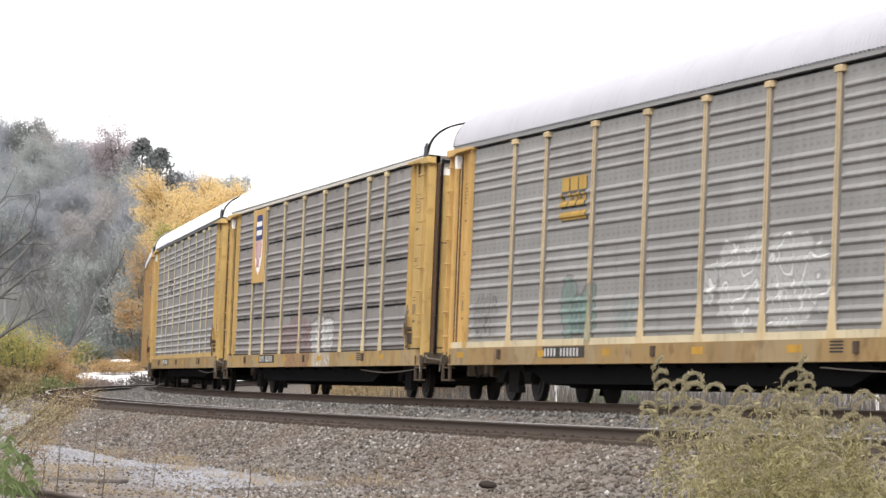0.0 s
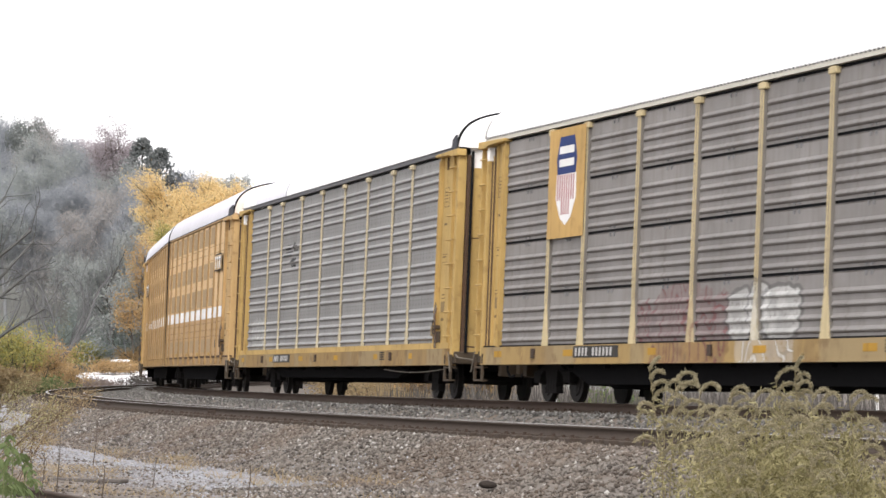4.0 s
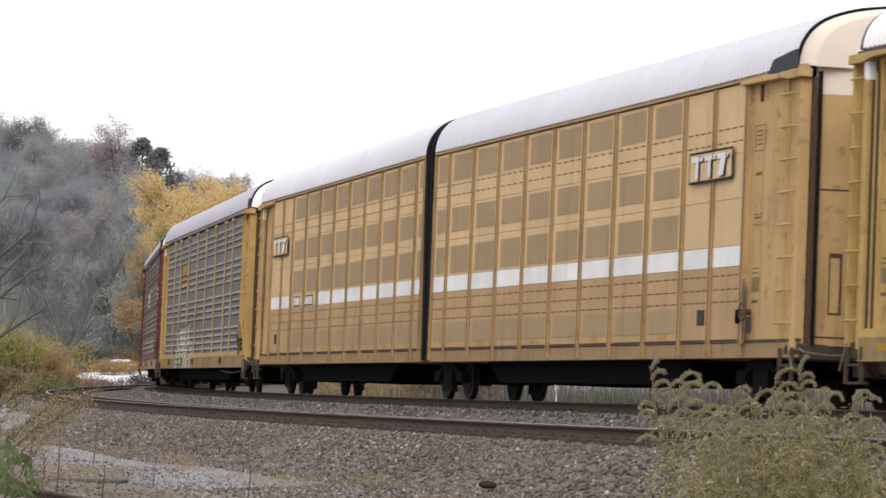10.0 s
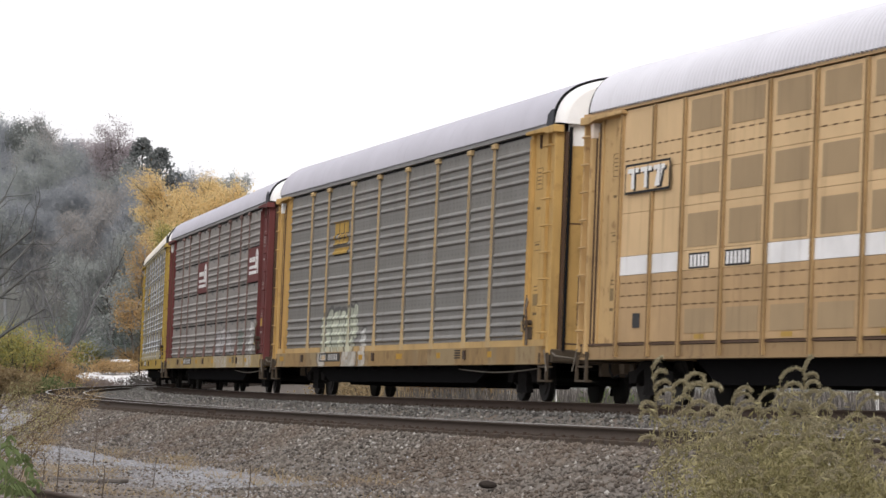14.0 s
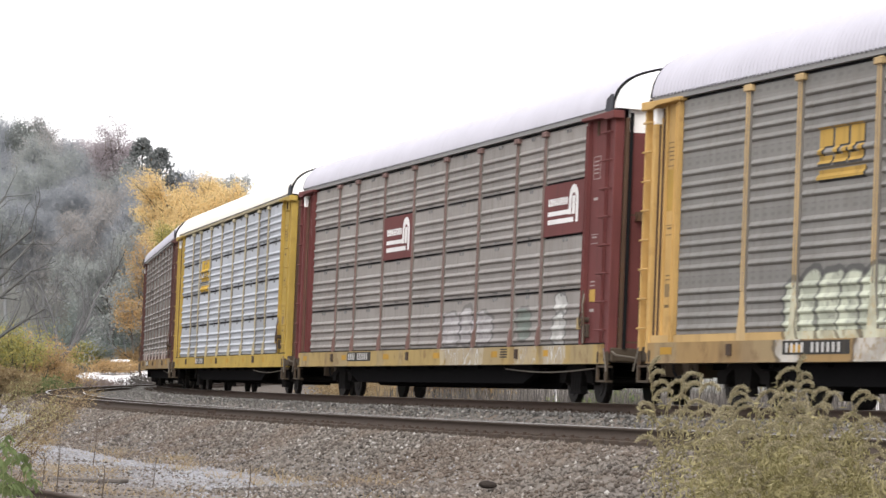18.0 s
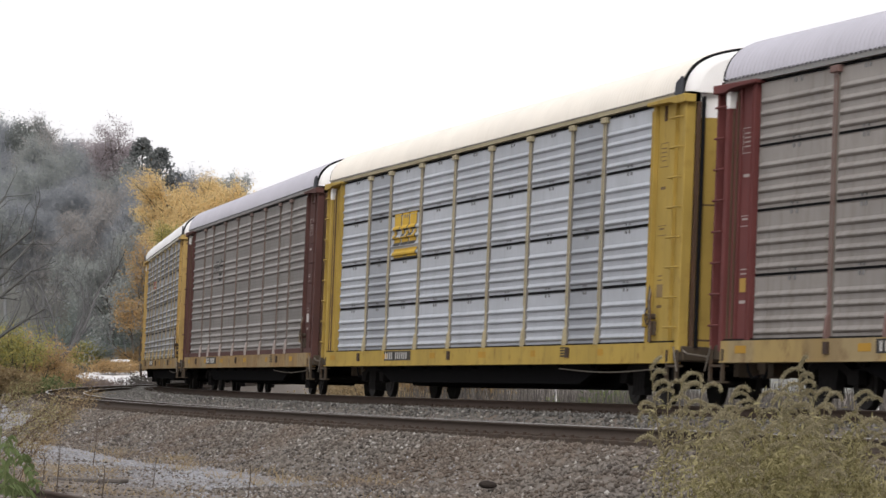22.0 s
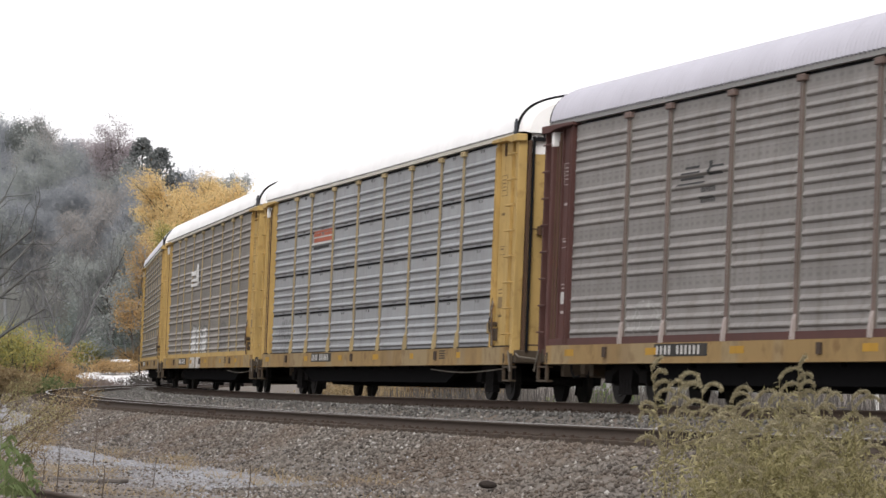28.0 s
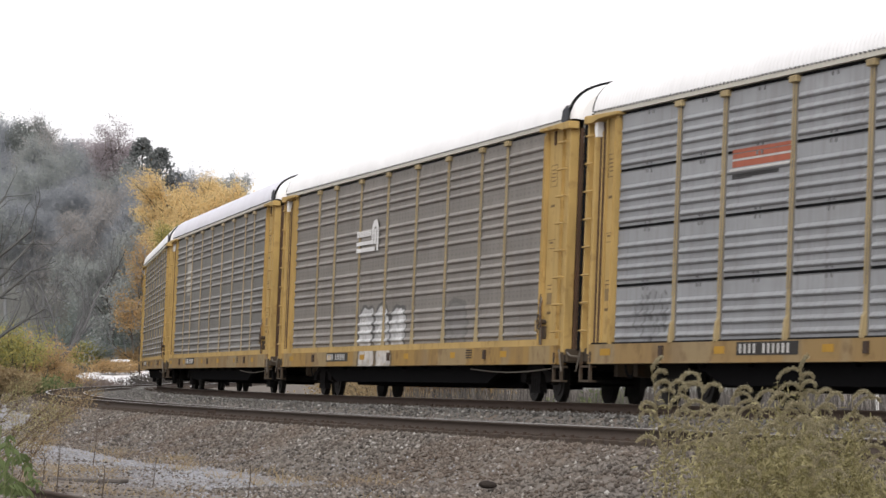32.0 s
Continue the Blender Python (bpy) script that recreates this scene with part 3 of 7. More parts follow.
for _ in range(2):
    # round the arch off: cut its corners twice
    cut = [ROOF_ARC[0]]
    for (ya, za), (yb, zb) in zip(ROOF_ARC, ROOF_ARC[1:]):
        cut += [(ya * 0.75 + yb * 0.25, za * 0.75 + zb * 0.25), (ya * 0.25 + yb * 0.75, za * 0.25 + zb * 0.75)]
    ROOF_ARC = cut + [ROOF_ARC[-1]]
LIFT = [0.0]


def roof_line():
    """Half arch and its mirror; the two-unit rack has a taller crown."""
    arc = [(y, 5.20 + (z - 5.20) * (1 + LIFT[0])) for y, z in ROOF_ARC]
    return arc + [(-y, z) for y, z in arc[-2::-1]]


def roof_mesh(x0, x1, key):
    """Arched sheet with small cross ribs."""
    if key in SHARED:
        return SHARED[key]
    line = roof_line()
    n = int((x1 - x0) / 0.04)
    verts, faces = [], []
    k = len(line)
    for i in range(n + 1):
        d = (0.0, 0.0, 0.03, 0.03)[i % 4]
        x = x0 + (x1 - x0) * i / n
        for y, z in line:
            L = math.hypot(y, z - 4.6)
            verts.append((x, y + y / L * d, z + (z - 4.6) / L * d))
    for i in range(n):
        for j in range(k - 1):
            faces.append((i * k + j, i * k + j + 1, (i + 1) * k + j + 1, (i + 1) * k + j))
    me = arrays("roof", verts, faces, None)
    me.materials.clear()
    SHARED[key] = me
    return me


def arch(bm, x0, x1, out, inn):
    """A bent strip round the roof's end."""
    line = roof_line()
    rings = []
    for x, d in ((x0, out), (x1, out), (x1, -inn), (x0, -inn)):
        ring = []
        for y, z in line:
            L = math.hypot(y, z - 4.6)
            ring.append(bm.verts.new((x, y + y / L * d, z + (z - 4.6) / L * d)))
        rings.append(ring)
    for a in range(4):
        r, q = rings[a], rings[(a + 1) % 4]
        for j in range(len(line) - 1):
            bm.faces.new((r[j], r[j + 1], q[j + 1], q[j]))
    bm.faces.new([r[0] for r in rings])
    bm.faces.new([r[-1] for r in rings][::-1])


def rung_mesh(x0, x1, z):
    """One bent grab iron: its bar and the two legs that hold it off the plate."""
    def build(bm):
        rod(bm, (x0, -W - 0.01, z), (x1, -W - 0.01, z), 0.017, 6)
        for x in (x0 + 0.015, x1 - 0.015):
            rod(bm, (x, -W - 0.01, z), (x, -1.40, z), 0.017, 6)
    return shared(("rung", x0, x1, z), "rung", build)


def wheelset_mesh():
    def build(bm):
        for side in (-1, 1):
            disc_y(bm, 0, side * 0.755, 0, 0.42, 0.10, 24)
            disc_y(bm, 0, side * 0.70, 0, 0.445, 0.025, 24)
            disc_y(bm, 0, side * 0.815, 0, 0.30, 0.02, 16)
            disc_y(bm, 0, side * 0.87, 0, 0.10, 0.14, 10)
            for q in range(3):
                a = q * 2.094
                box(bm, 0.2 * math.cos(a) - 0.035, 0.2 * math.cos(a) + 0.035, side * 0.83 - 0.006, side * 0.83 + 0.006, 0.2 * math.sin(a) - 0.035, 0.2 * math.sin(a) + 0.035)
        rod(bm, (0, -0.8, 0), (0, 0.8, 0), 0.08, 10)
    return shared("wheelset", "wheelset", build)


def truck(parent, x, axles=0.86):
    """A two-axle truck: side frames, bolster, springs; its wheelsets turn."""
    wheels = []

    def frame_side(bm):
        y0, y1 = -1.02, -0.88
        a = axles
        prism(bm, [(-a - 0.22, 0.36), (-a - 0.22, 0.56), (-a + 0.1, 0.60), (-0.32, 0.78), (0.32, 0.78), (a - 0.1, 0.60), (a + 0.22, 0.56), (a + 0.22, 0.36),
                   (a - 0.14, 0.36), (a - 0.2, 0.5), (0.36, 0.62), (0.3, 0.3), (0.36, 0.16), (-0.36, 0.16), (-0.3, 0.3), (-0.36, 0.62), (-a + 0.2, 0.5), (-a + 0.14, 0.36)], y0, y1)
    fr = shared(("frame_side", axles), "side_frame", frame_side)
    for side in (1, -1):
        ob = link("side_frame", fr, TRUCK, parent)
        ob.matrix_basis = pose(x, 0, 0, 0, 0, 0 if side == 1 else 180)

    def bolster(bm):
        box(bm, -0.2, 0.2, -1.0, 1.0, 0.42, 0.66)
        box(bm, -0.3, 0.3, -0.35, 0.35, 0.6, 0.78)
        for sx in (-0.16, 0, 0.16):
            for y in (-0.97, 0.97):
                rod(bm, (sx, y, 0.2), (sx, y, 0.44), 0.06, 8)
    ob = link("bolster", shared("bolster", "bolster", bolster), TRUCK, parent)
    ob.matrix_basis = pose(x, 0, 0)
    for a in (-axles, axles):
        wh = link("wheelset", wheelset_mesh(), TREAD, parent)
        wh.matrix_basis = pose(x + a, 0, 0.42)
        wheels.append((wh, x + a))
    return wheels


def end_gear(car, sx, body, mats, hand_brake, x_plate, x_end):
    """Plate, ladder, posts, awning, door and coupler at one end; sx: +1 front, -1 rear."""
    key = (sx, x_plate, x_end, LIFT[0])

    def q(a, b):
        return (a, b) if sx > 0 else (-b, -a)

    def slab(nm, a, b, y0, y1, z0, z1, material=body, bevel=0.0, label=""):
        """A plate or post between a and b metres out from the car's middle."""
        def build(bm):
            u, v = q(a, b)
            box(bm, u, v, y0, y1, z0, z1)
            if bevel:
                bevelled(bm, bevel)
        return link(nm, shared((nm, key, a, z0), nm, build), material, car, label)

    # corner post with raised edges beside the last panel
    slab("corner_post", x_plate, x_plate + 0.15, -1.488, -1.36, 0.98, Z_TOP, bevel=0.01)
    for e in (0.0, 0.125):
        slab("post_edge", x_plate + e, x_plate + e + 0.025, -1.506, -1.486, 1.04, Z_TOP - 0.12)
    if sx > 0:
        slab("end_plate", x_plate + 0.152, x_end - 0.84, -1.425, -1.39, 1.0, Z_TOP)
        slab("fold", x_end - 0.838, x_end - 0.76, -1.455, -1.37, 1.0, Z_TOP)
        slab("ladder_web", x_end - 0.758, x_end - 0.312, -1.395, -1.36, 1.0, 5.02)
        slab("end_column", x_end - 0.31, x_end - 0.12, -1.485, -1.315, 0.86, 5.03, bevel=0.01)
        # rusty post, widened so its dark brown also stands for the gap's shade
        slab("edge_post", x_end - 0.118, x_end - 0.05, -1.312, -1.25, 0.9, 5.02, POST_RUST, label="rusty brown edge post")
        lx0, lx1 = x_end - 0.82, x_end - 0.25
    else:
        slab("end_plate", x_plate + 0.152, x_end - 0.66, -1.385, -1.35, 1.0, Z_TOP)
        slab("fold", x_end - 0.86, x_end - 0.80, -1.42, -1.384, 1.0, Z_TOP)
        slab("seal_post", x_end - 0.655, x_end - 0.60, -1.40, -1.30, 1.0, 5.0, POST_RUST, label="rusty brown edge post")
        slab("ladder_post", x_end - 0.54, x_end - 0.40, -1.50, -1.32, 0.86, 4.74, bevel=0.01)
        slab("post_top", x_end - 0.54, x_end - 0.40, -1.50, -1.32, 4.742, 5.02, mats["crown"], 0.01, "white painted post top")
        slab("ladder_web", x_end - 0.398, x_end - 0.112, -1.37, -1.34, 0.95, 5.0)
        slab("stile", x_end - 0.11, x_end - 0.05, -1.50, -1.34, 0.9, 5.0)
        lx0, lx1 = x_end - 0.45, x_end - 0.05
    for i in range(8):
        u, v = q(lx0, lx1)
        link("rung", rung_mesh(u, v, 1.28 + 0.5 * i), body, car)

    def awning(bm):
        # a deep hood over the end, bent down along its outer edge
        u = [(x_plate - 0.12, 5.12), (x_end + 0.0, 5.14), (x_end + 0.0, 5.0), (x_end - 0.45, 5.0), (x_end - 0.75, 5.05), (x_plate - 0.12, 5.06)]
        prism(bm, [(x * sx, z) for x, z in (u if sx > 0 else u[::-1])], -W - 0.05, -1.36)
        bevelled(bm, 0.012)
    link("awning", shared(("awning", key), "awning", awning), body, car)

    if sx > 0:
        def hanger(bm):
            x = x_plate + 0.55
            for d in (-0.05, 0.03):
                box(bm, x + d, x + d + 0.02, -1.45, -1.37, 4.80, 5.04)
            box(bm, x - 0.05, x + 0.05, -1.45, -1.40, 4.78, 4.82)
        link("hanger", shared(("hanger", key), "hanger", hanger), POST_RUST, car, "small dark hanger under the awning")
    else:
        for k, d in enumerate((0.585, 0.69, 0.76)):
            def lock_rod(bm):
                rod(bm, ((x_end - d) * sx, -1.43, 1.02), ((x_end - d) * sx, -1.43, 4.74 + 0.1 * k), 0.02, 6)
            link("lock_rod", shared(("lock_rod", key, k), "lock_rod", lock_rod), (POST_RUST, body, POST_RUST)[k], car)

    if sx > 0:
        def corner_curtain(bm):
            k = mats.get("curtain", 0.35)
            e = x_end - 0.26
            prism(bm, [(e - k, 5.16), (e, 5.10), (e, 5.44), (e - k * 0.80, 5.36)][::-1], -1.545, -1.50)
        link("corner_curtain", shared(("curtain", key, mats.get("curtain", 0.35)), "corner_curtain", corner_curtain), CURTAIN, car, "dark sheet closing the roof corner")
        # beam and latches across the end
        if mats.get("beam"):
            slab("cross_beam", x_end - 0.02, x_end + 0.07, -1.24, 1.0, 5.01, 5.08, GAP_BLACK)
            for y in (-1.05, -0.98):
                slab("rod_guide", x_end + 0.02 + y * 0.001, x_end + 0.05, y, y + 0.025, 5.08, 5.42, GAP_BLACK)
        if mats.get("latch"):
            slab("latch_box", x_end - 0.02, x_end + 0.12, -1.10, -0.96, 3.2, 3.36, POST_RUST, label="dark latch box on the end door")

    # bowed end door, white over its upper part
    def door(z0, z1, grow=0.0):
        def build(bm):
            pts = []
            for i in range(9):
                y = -1.24 + 2.48 * i / 8
                pts.append((y, (x_end - 0.10 + grow + 0.16 * (1 - (y / 1.24) ** 2)) * sx))
            a = [bm.verts.new((x, y, z0)) for y, x in pts]
            b = [bm.verts.new((x, y, z1)) for y, x in pts]
            c = [bm.verts.new((x - 0.05 * sx, y, z0)) for y, x in pts]
            d = [bm.verts.new((x - 0.05 * sx, y, z1)) for y, x in pts]
            for i in range(8):
                bm.faces.new((a[i], a[i + 1], b[i + 1], b[i]))
                bm.faces.new((c[i], d[i], d[i + 1], c[i + 1]))
                bm.faces.new((b[i], b[i + 1], d[i + 1], d[i]))
                bm.faces.new((a[i], c[i], c[i + 1], a[i + 1]))
        return build
    link("end_door", shared(("door", key), "end_door", door(0.95, 4.76)), body, car)
    link("door_top", shared(("door_top", key), "door_top", door(4.762, 5.22)), mats["crown"], car)

    def crown(bm):
        # vaulted end cap under the roof
        line = [(y * 0.985, 4.6 + (z - 4.6) * 0.985) for y, z in roof_line()]
        rings = []
        for dx, g in ((0.35, 1.0), (0.12, 0.99), (0.0, 0.965), (-0.08, 0.9)):
            rings.append([bm.verts.new(((x_end - dx) * sx, y * g, 4.9 + (z - 4.9) * g)) for y, z in line])
        for r, p in zip(rings, rings[1:]):
            for j in range(len(line) - 1):
                bm.faces.new((r[j], r[j + 1], p[j + 1], p[j]))
        bm.faces.new(rings[-1])
    cap = shared(("crown", key), "end_cap", crown)
    cap.polygons.foreach_set("use_smooth", [len(p.vertices) == 4 for p in cap.polygons])
    link("end_cap", cap, mats["crown"], car)
    a, b = q(x_end - 0.335, x_end - 0.285)
    link("roof_edge", shared(("arch", key), "roof_edge", lambda bm: arch(bm, a, b, 0.02, 0.03)), GAP_BLACK, car, "dark bent edge strip of the roof")

    def gasket(bm):
        a, b = q(x_end - 0.03, x_end + 0.03)
        box(bm, a, b, -1.25, -1.20, 0.95, 5.1)
    link("door_seal", shared(("gasket", key), "door_seal", gasket), GAP_BLACK, car)

    # seams and a tall handle recess on the door, and its sill
    for nm, y0, y1, z0, z1, m in (("door_seam", -1.22, 0.6, 3.30, 3.325, POST_RUST), ("door_recess", -0.98, -0.78, 1.42, 2.35, POST_RUST), ("door_panel", -0.96, -0.82, 1.45, 2.28, body), ("door_foot", -1.24, 1.24, 1.06, 1.09, POST_RUST)):
        def bit(bm):
            g = 0.012 if nm == "door_panel" else 0.006
            ys = [y0 + (y1 - y0) * i / 6 for i in range(7)]
            rows = [[bm.verts.new(((x_end - 0.10 + g + 0.16 * (1 - (y / 1.24) ** 2) - e) * sx, y, z)) for y in ys] for z, e in ((z0, 0.03), (z0, 0), (z1, 0), (z1, 0.03))]
            for r, p in zip(rows, rows[1:]):
                for i in range(6):
                    bm.faces.new((r[i], r[i + 1], p[i + 1], p[i]))
        link(nm, shared((nm, key), nm, bit), m, car)

    # plates and stencils on the end plate
    py = -1.425 if sx > 0 else -1.385
    marks = bmesh.new()
    ma, mb = q(x_plate + 0.30, x_plate + 0.72)
    for z, h in ((4.40, 0.012), (4.31, 0.02), (4.24, 0.02), (4.17, 0.02), (4.10, 0.02), (4.0, 0.012), (3.62, 0.05), (3.0, 0.012), (2.94, 0.03), (2.84, 0.012), (2.15, 0.02), (2.08, 0.02), (1.62, 0.05)):
        full = h == 0.012
        box(marks, ma + (0 if full else 0.06), mb - (0 if full else 0.10), py - 0.0035, py + 0.01, z, z + h)
    for u in (ma, mb):
        box(marks, u - 0.008, u + 0.008, py - 0.0035, py + 0.01, 4.0, 4.412)
    tagged(part("stencil", marks, mats["stencil"], car), kind="stuff")
    tag = bmesh.new()
    ta, tb = q(x_plate + 0.34, x_plate + 0.66)
    box(tag, ta, tb, py - 0.007, py + 0.01, 1.80, 2.02)
    part("placard", tag, mats.get("placard", PLACARD_DULL), car, "small dull placard")
    if sx < 0 and mats.get("card"):
        tag = bmesh.new()
        box(tag, ta - 0.05, tb + 0.12, py - 0.007, py + 0.01, 3.25, 3.95)
        part("yellow_card", tag, DECAL_YELLOW, car, "bright yellow lettered card")
    if hand_brake:
        x = (x_plate + 0.30) * sx
        gear = plain("grimy_brake_gear", (0.075, 0.058, 0.045), 0.85)

        def housing(bm):
            box(bm, x - 0.08, x + 0.08, -W + 0.03, -1.39, 1.16, 1.40)
            rod(bm, (x, -W - 0.02, 1.48), (x, -1.40, 1.48), 0.05, 10)
            bevelled(bm, 0.01)
        brake = link("hand_brake", shared(("brake", key), "hand_brake", housing), gear, car, "grimy hand brake housing")

        def ring(bm):
            k = 14
            pts = [(x + 0.14 * math.cos(6.2832 * i / k), -W - 0.04, 1.48 + 0.14 * math.sin(6.2832 * i / k)) for i in range(k + 1)]
            for u, v in zip(pts, pts[1:]):
                rod(bm, u, v, 0.014, 5)
            for i in range(0, k, 3):
                rod(bm, (x, -W - 0.03, 1.48), pts[i], 0.01, 4)
        link("brake_wheel", shared(("wheel_ring", key), "brake_wheel", ring), gear, brake)

        def lamp_box(bm):
            box(bm, x - 0.34, x - 0.22, -W - 0.03, -1.42, 1.30, 1.52)
            bevelled(bm, 0.012)
        link("valve_box", shared(("valve", key), "valve_box", lamp_box), mats["sill"], brake, "dusty box beside the hand brake")
        for i in range(3):
            def hose_line(bm):
                c = [(x - 0.06 + 0.06 * i, -W + 0.0, 2.0 - 0.06 * i), (x + 0.02 + 0.06 * i, -W - 0.05, 1.75), (x + 0.05 + 0.05 * i, -W - 0.03, 1.45 - 0.05 * i), (x - 0.02 + 0.07 * i, -W - 0.01, 1.05)]
                for u, v in zip(c, c[1:]):
                    rod(bm, u, v, 0.012, 5)
            link("chain", shared(("chain", key, i), "chain", hose_line), (gear, POST_SIDE, POST_RUST)[i], brake)

    # coupler, striker and step at the frame's end
    def coup(bm):
        a, b = q(x_end - 0.5, x_end + 0.52)
        box(bm, a, b, -0.13, 0.13, 0.62, 0.86)
        a, b = q(x_end + 0.28, x_end + 0.56)
        box(bm, a, b, -0.2, 0.17, 0.56, 0.92)
        a, b = q(x_end - 0.25, x_end - 0.02)
        box(bm, a, b, -0.45, 0.45, 0.5, 0.98)
    link("coupler", shared(("coup", key), "coupler", coup), DUSTY, car)

    def step(bm):
        a, b = q(x_end - 0.62, x_end - 0.12)
        for z in (0.36, 0.62):
            box(bm, a, b, -W, -W + 0.14, z, z + 0.035)
        for x in (a, b):
            box(bm, x - 0.03, x + 0.03, -W, -W + 0.05, 0.36, 0.90)
    link("step", shared(("step", key), "step", step), DUSTY, car, "dusty stirrup step below the ladder")
    slab("end_sill", x_end - 0.60, x_end - 0.03, -1.44, 1.44, 0.72, 0.97, DUSTY, 0.02, "grimy brown end sill")

    def lever(bm):
        u = [((x_end + d) * sx, y, z) for d, y, z in ((-0.05, -1.42, 0.90), (0.10, -1.40, 0.84), (0.12, -1.0, 0.80), (0.10, -0.35, 0.84))]
        for a, b in zip(u, u[1:]):
            rod(bm, a, b, 0.018, 6)
        rod(bm, ((x_end - 0.2) * sx, -W - 0.02, 0.95), ((x_end + 0.02) * sx, -W - 0.02, 0.55), 0.014, 5)
    link("uncoupling_lever", shared(("lever", key), "uncoupling_lever", lever), LEVER, car)

    def hose(bm):
        x = (x_end + 0.1) * sx
        p = [(x, -0.35, 0.8), (x + 0.1 * sx, -0.36, 0.6), (x + 0.25 * sx, -0.34, 0.48), (x + 0.45 * sx, -0.3, 0.52)]
        for u, v in zip(p, p[1:]):
            rod(bm, u, v, 0.025, 6)
    link("air_hose", shared(("hose", key), "air_hose", hose), GAP_BLACK, car)


def teeth(car, x0, x1):
    """Open ends of the roof's ribs along the eave."""
    def build(bm):
        x = x0 + 0.4
        while x < x1 - 0.4:
            prism(bm, [(x, 5.18), (x + 0.065, 5.18), (x + 0.055, 5.225), (x + 0.01, 5.225)], -1.49, -1.515)
            x += 0.16
    tagged(link("rib_end", shared(("teeth", x0, x1), "rib_end", build), plain("dull_rib_end_steel", (0.10, 0.10, 0.105), 0.6), car), kind="stuff")


def side_sill(car, mats, x_end, tall):
    teeth(car, -x_end, x_end)
    for sd in (-1, 1):
        def sill(bm):
            y0, y1 = sorted((sd * 1.50, sd * 1.36))
            box(bm, -x_end + 0.5, x_end - 0.5, y0, y1, 0.71, 1.03)
            y0, y1 = sorted((sd * 1.52, sd * 1.30))
            box(bm, -x_end + 0.5, x_end - 0.5, y0, y1, 0.685, 0.71)
        link("side_sill", shared(("sill", x_end, sd), "side_sill", sill), mats["sill"], car)

        # given GAP_BLACK, this strip paints the dark of an open gap, no ledge
        def ledge(bm):
            y0, y1 = sorted((sd * 1.47, sd * 1.36))
            box(bm, -x_end + 0.5, x_end - 0.5, y0, y1, 1.03, Z_LOW + 0.095 if tall else Z_LOW)
        link("ledge", shared(("ledge", x_end, sd, tall), "ledge", ledge), mats["ledge"], car)

        def eave(bm):
            y0, y1 = sorted((sd * 1.50, sd * 1.40))
            box(bm, -x_end + 0.35, x_end - 0.35, y0, y1, Z_TOP + 0.012, 5.20)
        link("eave", shared(("eave", x_end, sd), "eave", eave), mats.get("eave", EAVE_PALE), car)

    # black sheet behind the panels, put there as the shade in their gaps
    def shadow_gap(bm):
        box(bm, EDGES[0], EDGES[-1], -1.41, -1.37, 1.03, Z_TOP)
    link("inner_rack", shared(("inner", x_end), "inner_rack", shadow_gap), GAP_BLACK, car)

    def far_wall(bm):
        # the far side: ribbed as well, in one sheet
        pts = [(Z_LOW, 1.43)]
        z = Z_LOW
        while z < Z_TOP - 0.2:
            pts += [(z + 0.08, 1.43), (z + 0.11, 1.475), (z + 0.15, 1.475), (z + 0.18, 1.43)]
            z += 0.2
        pts.append((Z_TOP, 1.43))
        a = [bm.verts.new((-x_end + 0.1, y, zz)) for zz, y in pts]
        b = [bm.verts.new((x_end - 0.1, y, zz)) for zz, y in pts]
        for i in range(len(pts) - 1):
            bm.faces.new((a[i], b[i], b[i + 1], a[i + 1]))
        box(bm, -x_end + 0.1, x_end - 0.1, 1.36, 1.42, Z_LOW, Z_TOP)
    link("far_side", shared(("far", x_end), "far_side", far_wall), mats["panel"], car)

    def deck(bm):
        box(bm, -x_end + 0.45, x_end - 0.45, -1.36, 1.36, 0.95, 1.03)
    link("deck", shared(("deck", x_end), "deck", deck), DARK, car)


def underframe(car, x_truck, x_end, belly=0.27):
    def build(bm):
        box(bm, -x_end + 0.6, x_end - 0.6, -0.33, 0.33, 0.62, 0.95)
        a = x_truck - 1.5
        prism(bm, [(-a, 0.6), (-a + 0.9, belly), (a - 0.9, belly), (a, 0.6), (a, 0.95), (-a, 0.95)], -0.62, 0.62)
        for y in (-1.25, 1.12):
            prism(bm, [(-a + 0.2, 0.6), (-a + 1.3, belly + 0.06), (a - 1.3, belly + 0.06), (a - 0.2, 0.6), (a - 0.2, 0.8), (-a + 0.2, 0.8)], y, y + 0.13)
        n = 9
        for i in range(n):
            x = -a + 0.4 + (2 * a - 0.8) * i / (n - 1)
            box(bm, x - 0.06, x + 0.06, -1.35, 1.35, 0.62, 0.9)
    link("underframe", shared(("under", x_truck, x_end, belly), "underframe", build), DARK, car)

    def tank(bm):
        rod(bm, (-1.6, -0.95, 0.56), (-0.4, -0.95, 0.56), 0.17, 12)
        rod(bm, (0.6, -1.0, 0.62), (1.1, -1.0, 0.62), 0.12, 10)
        rod(bm, (-x_truck + 1.2, -1.18, 0.58), (x_truck - 1.2, -1.18, 0.62), 0.018, 5)
    def line(bm):
        p = [(6.4 + 0.5 * i, -1.38, 0.61 - 0.07 * math.sin(0.26 * i)) for i in range(13)]
        for u, v in zip(p, p[1:]):
            rod(bm, u, v, 0.013, 5)
    link("brake_pipe", shared("brake_pipe", "brake_pipe", line), LEVER, car)
    link("brake_gear", shared(("tank", x_truck), "brake_gear", tank), DARK, car)


def blocks(car, name, rects, y, material, label=""):
    """Thin painted shapes on the side: rectangles x0, x1, z0, z1."""
    bm = bmesh.new()
    for x0, x1, z0, z1 in rects:
        box(bm, x0, x1, y - 0.004, y, z0, z1)
    return part(name, bm, material, car, label)


